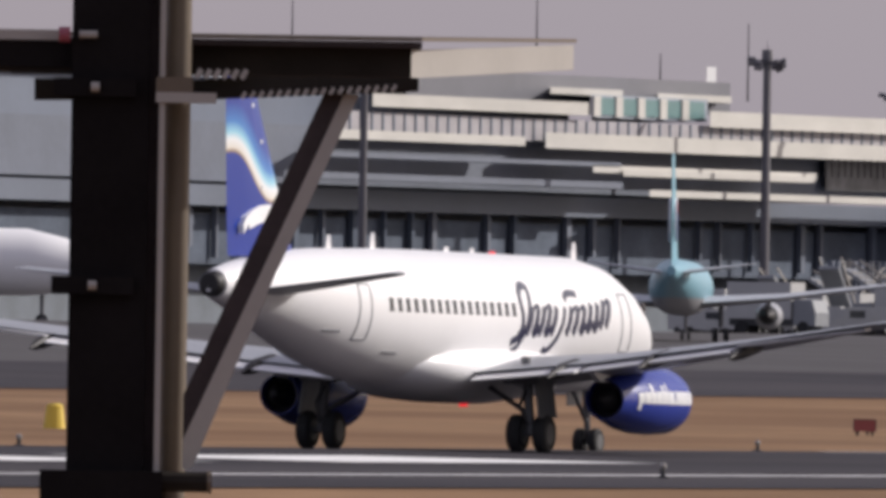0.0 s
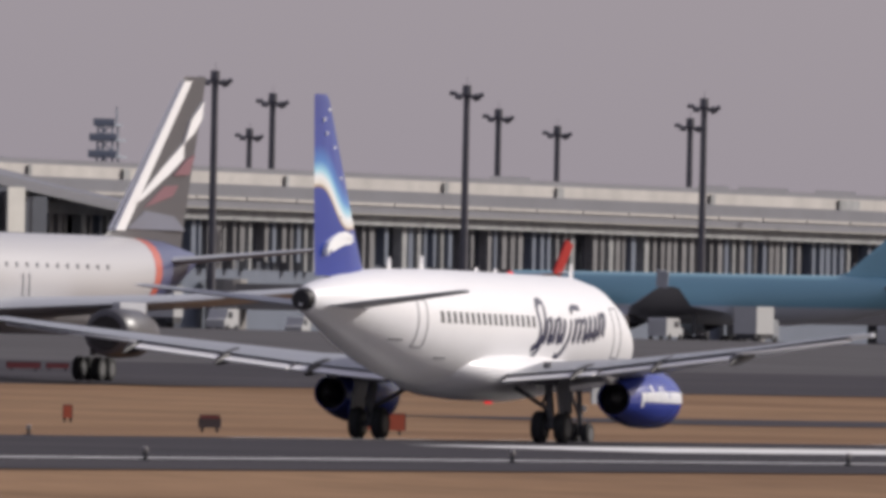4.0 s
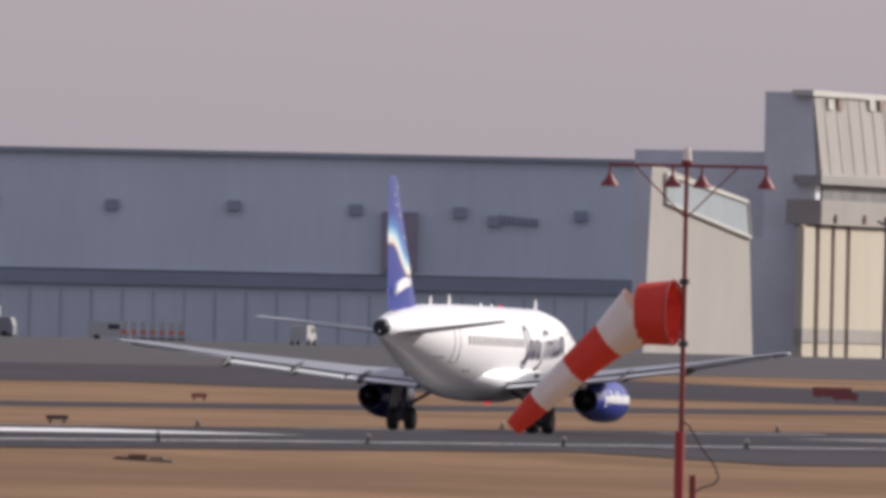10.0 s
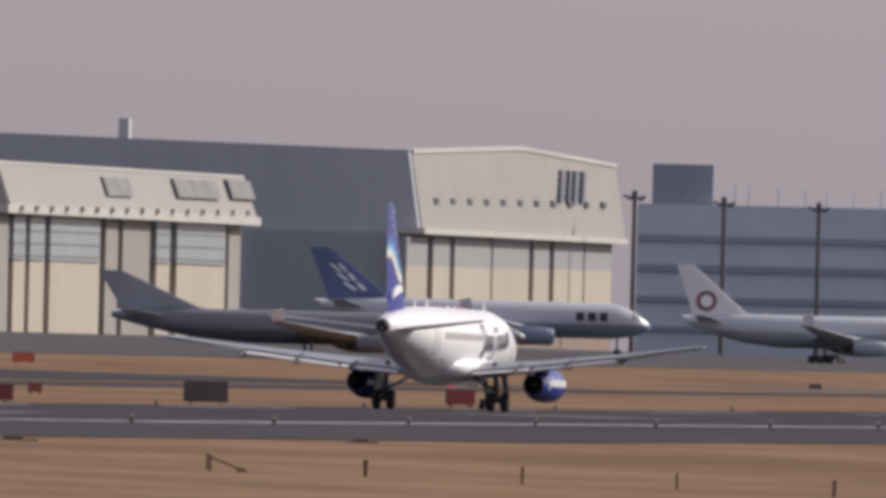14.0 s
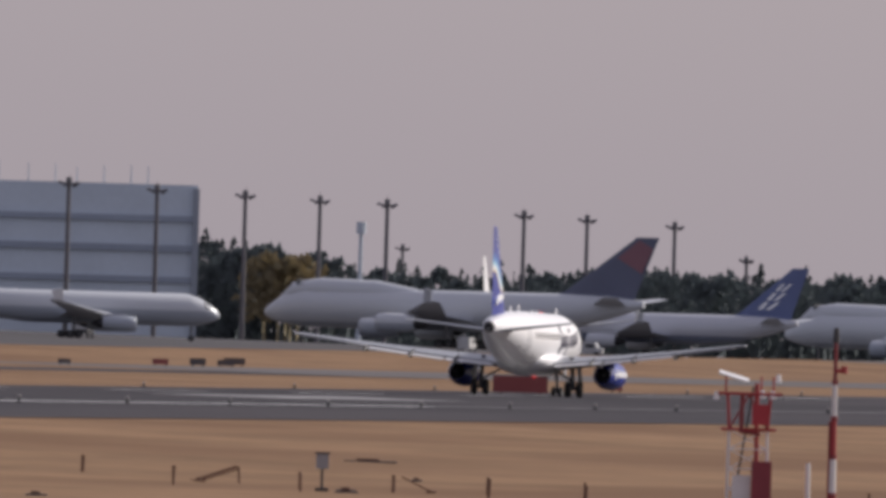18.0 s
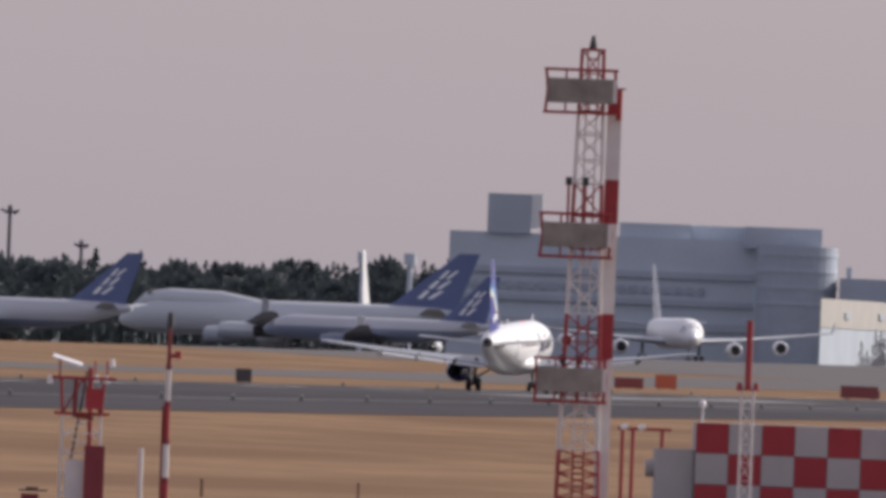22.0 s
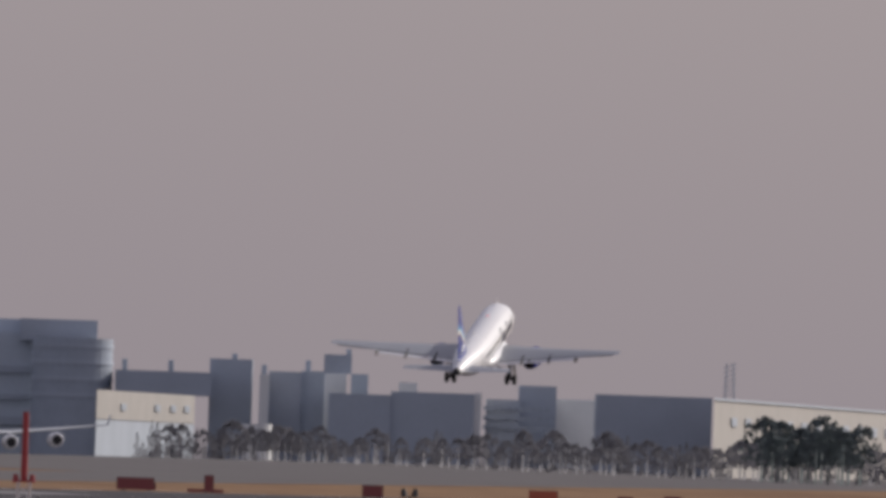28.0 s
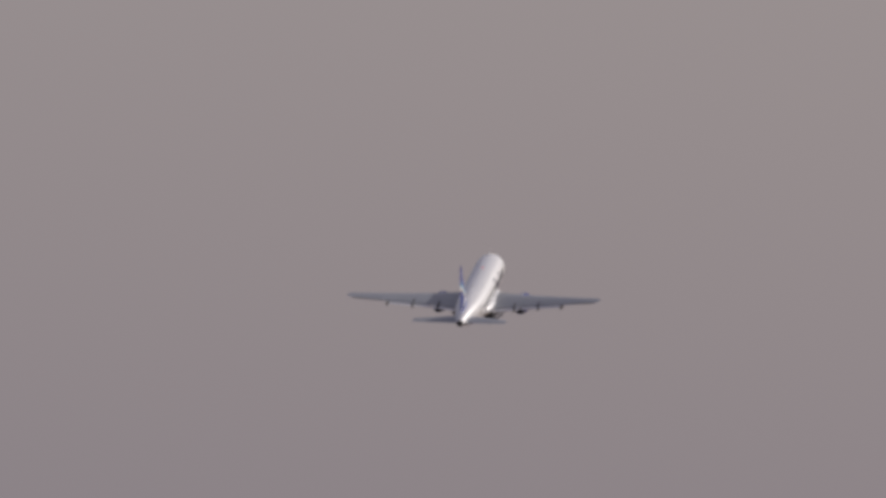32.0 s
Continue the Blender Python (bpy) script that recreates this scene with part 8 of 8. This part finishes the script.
# monitor stand: short red and white lattice table with boxes
def monitor_stand():
    d = 590.0
    p = at(153.82, 0, d)
    z = ground_z(p.x, p.y)
    root = thing("monitor_stand", pose(p.x, p.y, z, 0, 0, 10), "short red and white lattice stand with red boxes", "lattice stand")
    t, m = EYE.z + d * -0.70 / 1000 - z, EYE.z + d * -2.75 / 1000 - z
    lattice(root, 0, m, .52, .5, 5, M_WHITESTEEL, .028)
    part("inner_pipe", rod(bmesh.new(), (.25, 0, 0), (.2, 0, t), .06, n=8), M_REDSTEEL, root)
    part("cable_run", rod(bmesh.new(), (-.3, -.45, m * .4), (.1, -.5, t - .1), .03, n=6), M_STEEL, root)
    for sx in (-1, 1):
        for sy in (-1, 1):
            part("upper_leg", rod(bmesh.new(), (sx * .5, sy * .5, m), (sx * .56, sy * .56, t - .28), .032, n=6), M_REDSTEEL, root)
            part("upper_stay", rod(bmesh.new(), (sx * .5, sy * .5, m), (0, sy * .53, t - .3), .02, n=5), M_DEEPRED, root)
    for zz, w in ((m, .68), (t - .28, .82)):
        for sy in (-1, 1):
            part("deck_beam", rod(bmesh.new(), (-w, sy * w * .8, zz), (w, sy * w * .8, zz), .045, n=6), M_REDSTEEL, root)
        for sx in (-1, 1):
            part("deck_beam", rod(bmesh.new(), (sx * w, -w * .8, zz), (sx * w, w * .8, zz), .045, n=6), M_REDSTEEL, root)
    for sx in (-.62, .3, .62):
        part("rail_post", rod(bmesh.new(), (sx, -.6, t - .28), (sx, -.6, t + .18), .025, n=6), M_REDSTEEL, root)
    part("dark_conduit", rod(bmesh.new(), (-.2, -.55, m - .1), (-.18, -.55, t - .25), .06, n=8), M_DEEPRED, root)
    part("conduit_bend", rod(bmesh.new(), (-.2, -.55, m - .05), (.3, -.55, m - .12), .05, n=8), M_DEEPRED, root)
    part("upper_box", boxed(.08, .5, -.75, -.35, m + .12, t - .55), M_CHRED, root, "red panel box")
    part("lower_box", boxed(.1, .62, -.85, -.25, .05, m - .82), M_CAGERED, root, "tall dull red cabinet")
    part("white_plate", boxed(-.4, .08, -.56, -.52, .35, m - 1.2), M_WHITESTEEL, root)
    for x, zz in ((-.86, t - .36), (.34, t - .3), (.6, t - .32), (.74, t + .12)):
        part("lamp", rod(bmesh.new(), (x, -.62, zz - .08), (x, -.62, zz + .12), .075, .05, 10), M_LETTER, root, "white lamp head")
    part("top_panel", box(bmesh.new(), -.4, .4, -.3, .3, 0, .05, pose(-.42, -.3, t + .14, 8, 16, 0)), M_WHITESTEEL, root, "tilted pale panel")
    part("low_box", boxed(-1.5, -1.05, -.2, .2, 0, .45), M_CAGERED, root)
    return root


monitor_stand()


p = at(151.13, 0, 590)
g = thing("marker_post", pose(p.x, p.y, ground_z(p.x, p.y)), "slim white marker post in dry grass", "marker post")
part("post", rod(bmesh.new(), (0, 0, 0), (0, 0, EYE.z + 590 * -4.18 / 1000 - ground_z(p.x, p.y)), .07, .06, 8), M_WHITESTEEL, g)
part("cap", rod(bmesh.new(), (0, 0, 0), (0, 0, .12), .12, .1, 8), M_STEEL, g)


# the dark antenna cage
def cage():
    d = 600.0
    s = d / 40000
    p = at(107.31, 0, d)
    z = ground_z(p.x, p.y)
    root = thing("antenna_cage", pose(p.x, p.y, z, 0, 0, 8), "dark steel cage holding red and grey cabinets", "steel cage")
    X = lambda x: (x - 1080) * s
    t = EYE.z + d * -1.20 / 1000 - z
    part("end_panel", boxed(X(862), X(897), -.3, 2.2, 0, t), M_CAGEDARK, root, "dark grey end panel")
    bm = bmesh.new()
    for i in range(4):
        box(bm, X(1268), X(1298), -.2, 1.6, t - 1.35 + i * .34, t - 1.05 + i * .34)
    part("louvre_panel", bm, M_MULLION, root, "grey louvred end panel")
    for zz in (t - .03, t - .42, t - .85, t - 1.28):
        if zz > .1:
            for y in (0, 1.8):
                part("rail", rod(bmesh.new(), (X(866), y, zz), (X(1270), y, zz), .022 if zz < t - .1 else .045, n=6), M_CAGEBAR, root)
    for i in range(15):
        x = 900 + i * 26.3
        part("upright", rod(bmesh.new(), (X(x), 0, 0), (X(x), 0, t), .045 if i % 3 == 0 else .02, n=6), M_CAGEBAR, root)
    for i, (x0, x1, z0, z1, m) in enumerate(((935, 985, -2.0, -.72, M_CAGERED), (988, 1032, -2.0, -.75, M_CHWHITE), (1036, 1086, -2.0, -.78, M_CAGERED), (1090, 1140, -2.0, -.8, M_CHWHITE), (1144, 1198, -2.0, -.82, M_CAGERED), (1004, 1046, -.72, -.22, M_CAGERED), (1106, 1148, -.75, -.26, M_CAGERED))):
        c = part("cabinet", boxed(X(x0), X(x1), .4, 1.4, max(.02, t + z0) if z0 < -1 else t + z0, t + z1), m, root)
        part("cabinet_lid", boxed(X(x0 - 2), X(x1 + 2), .35, 1.45, t + z1, t + z1 + .05), M_SLATE, c)
    for x in (955, 998, 1211):
        part("small_lamp", rod(bmesh.new(), (X(x), .3, t - .75), (X(x), .3, t - .55), .08, n=10), M_LETTER, root)
    part("lamp_stem", rod(bmesh.new(), (X(1079), .2, t), (X(1079), .2, t + .32), .04, n=6), M_STEEL, root)
    for s_ in (-1, 1):
        part("twin_lamp", rod(bmesh.new(), (X(1079) + s_ * .14, .2, t + .3), (X(1079) + s_ * .16, .2, t + .52), .1, .06, 10), M_STEEL, root)
    return root


cage()

# ---- fence posts and small things in the near grass ----
M_RUST = mat("rusty_steel", (0.14, 0.07, 0.045), 0.85, vary=0.25, size=.3)


def on_ground(b, r):
    """Where a sight line on that bearing and rise (below the horizon) meets the near grass."""
    d = 300.0
    while d < 1500:
        p = at(b, r, d)
        if p.z <= ground_z(p.x, p.y):
            return p, d
        d += 2.0
    return at(b, r, 900), 900


POSTS = [(210.96, -4.93, .95), (203.98, -5.06, .95), (197.00, -5.24, .95), (203.95, -5.07, .9), (197.02, -5.19, .9), (190.17, -5.32, .9), (183.23, -5.49, .9), (179.17, -5.84, .9), (179.17, -5.94, 1.0), (176.27, -5.80, .9), (173.54, -6.08, 1.1), (169.41, -6.01, .8), (165.23, -6.34, .9), (160.90, -6.29, .9), (151.06, -5.93, 1.6),
         (183.18, -5.46, .9), (179.19, -5.87, 1.1), (173.59, -5.97, 1.1), (169.46, -6.01, .9), (165.28, -5.99, 1.0), (160.98, -6.10, .9), (165.20, -6.06, 1.0), (160.87, -6.27, .9), (141.47, -6.16, 1.0), (148.39, -6.24, .9), (210.83, -5.00, .9)]
post0 = None
for b, r, h in POSTS:
    p, d = on_ground(b, r)
    if post0 is None:
        post0 = thing("fence_post", pose(p.x, p.y, p.z), "short rusty steel fence post in dry grass", "fence post", "old fence posts")
        part("stake", box(bmesh.new(), -.03, .03, -.03, .03, -.05, .52), M_RUST, post0)
        part("cap", box(bmesh.new(), -.036, .036, -.036, .036, .5, .54), M_RUST, post0)
    else:
        copy_thing(post0, pose(p.x, p.y, p.z, 0, rv.uniform(-4, 4), rv.uniform(0, 90)))
for b0, r0, b1, r1, h in ((210.96, -4.93, 209.49, -4.95, .85), (176.35, -5.77, 178.21, -6.32, .9), (176.27, -5.80, 177.98, -5.70, .85), (176.37, -5.65, 177.94, -5.69, .85), (169.09, -6.00, 167.76, -6.06, .9), (210.83, -5.00, 209.37, -5.12, .85)):
    p, d = on_ground(b0, r0)
    q = at(b1, 0, d)
    g = thing("leaning_rail", pose(p.x, p.y, p.z), "fallen rusty fence rail leaning on its post", "fence rail", "old fence posts")
    part("rail", rod(bmesh.new(), (0, 0, h * .55), (q.x - p.x, q.y - p.y, .06), .025, n=6), M_RUST, g)
    part("rail_end", rod(bmesh.new(), (q.x - p.x - .15, q.y - p.y, .04), (q.x - p.x + .15, q.y - p.y, .06), .035, n=6), M_RUST, g)
p, d = on_ground(172.61, -6.05)
g = thing("marker_board", pose(p.x, p.y, p.z, 0, 0, 10), "grey instrument box on a thin post", "instrument box")
part("post", rod(bmesh.new(), (0, 0, 0), (0, 0, .75), .04), M_STEEL, g)
part("box", boxed(-.19, .19, -.15, .15, .7, 1.15), M_MULLION, g)
part("box_top", boxed(-.23, .23, -.18, .18, 1.15, 1.2), M_STEEL, g)
part("foot", boxed(-.2, .2, -.2, .2, 0, .12), M_STEEL, g)
for b, r, w in ((170.50, -4.69, 1.6), (221.73, -3.92, 1.2), (221.67, -3.80, .5), (219.47, -3.82, 1.4), (171.53, -6.01, .5), (185.22, -6.59, .5), (171.51, -6.09, .6), (168.42, -5.48, .3), (204.09, -3.57, 1.0), (262.82, -4.21, 2.0), (262.52, -4.09, 1.2), (155.84, -6.27, .7)):
    p, d = on_ground(b, r)
    g = thing("ground_box", pose(p.x, p.y, p.z, 0, 0, 10), "low dark service pit cover in the grass", "pit cover", "pit covers")
    part("lid", boxed(-w * .6, w * .6, -.4, .4, -.05, .06), M_SIGNDARK, g)
    part("hump", boxed(-w * .3, w * .2, -.3, .3, .06, .13), M_RUST, g)

# ---- what moves ----
# the windsock: seconds, turn about the pole
SOCK_ROWS = [(0, 76), (9.0, 78), (9.5, 86), (10.0, 93), (10.5, 106), (11.0, 129), (11.5, 137), (12.0, 143), (12.5, 142), (14, 128), (20, 105), (26, 118), (32, 100)]
TAXI_NOSE = along(364.11, TAXI_X)


def heading(t):
    """The airliner's turn from the runway's line, in degrees."""
    return float(np.interp(t, (0, 5, 6, 7, 8, 13, 18, 24, 26, 29, 31), (1.2, .45, .1, -.25, -.3, -.2, 0, .3, -2.7, -2.55, -2.3)))


def bank(t):
    return float(np.interp(t, (24, 26, 27.5, 29, 31, 32), (0, -.65, 0, 1.0, .5, .4)))


def about(x, y, z, m):
    """The turn m about a point of the airliner."""
    return Matrix.Translation((x, y, z)) @ m @ Matrix.Translation((-x, -y, -z))


def motions():
    walk(PLANE, [(t, pose(RUNWAY_X - 14.8 * math.sin(radians(heading(t))), y, z, pitch, bank(t), heading(t))) for t, y, z, pitch in PLANE_ROWS])
    # the legs stretch as the weight comes off them, and fold away after the take-off
    for leg, side in LEGS:
        rows = [(0, pose(0, 0, 0)), (23.0 if side else 21.2, pose(0, 0, 0)), (24.6 if side else 22.0, pose(0, 0, -.45 if side else -.25))]
        for t, fold in ((30.2, 0), (30.6, 8), (31.0, 26), (31.5, 44), (32.0, 58)):
            if side:
                rows.append((t, about(side * 2.72, 0, 2.2, pose(0, 0, -.45, 0, side * fold, 0))))
            else:
                rows.append((t, about(0, 11.15, 2.0, pose(0, 0, -.25, fold, 0, 0))))
        walk(leg, rows)
    for wing, side in WINGS:    # the wings bend up under load
        walk(wing, [(t, about(side * 1.2, 0, 2.0, pose(0, 0, 0, 0, -side * a, 0))) for t, a in ((0, 0), (22.5, 0), (26, 1.0), (28.5, 1.8), (32, 1.8))])
    walk(SOCK, [(t, pose(wp.x, wp.y, wz + wz_at(2.87), 0, 0, -turn)) for t, turn in SOCK_ROWS])
    rows = []
    for i in range(17):
        t = i * 2.0
        y = TAXI_NOSE + 32.8 - 6.0 * (t - 2.1)
        rows.append((t, pose(TAXI_X, y, ground_z(TAXI_X, y) + .035, 0, 0, 180)))
    walk(TAXI, rows)


motions()
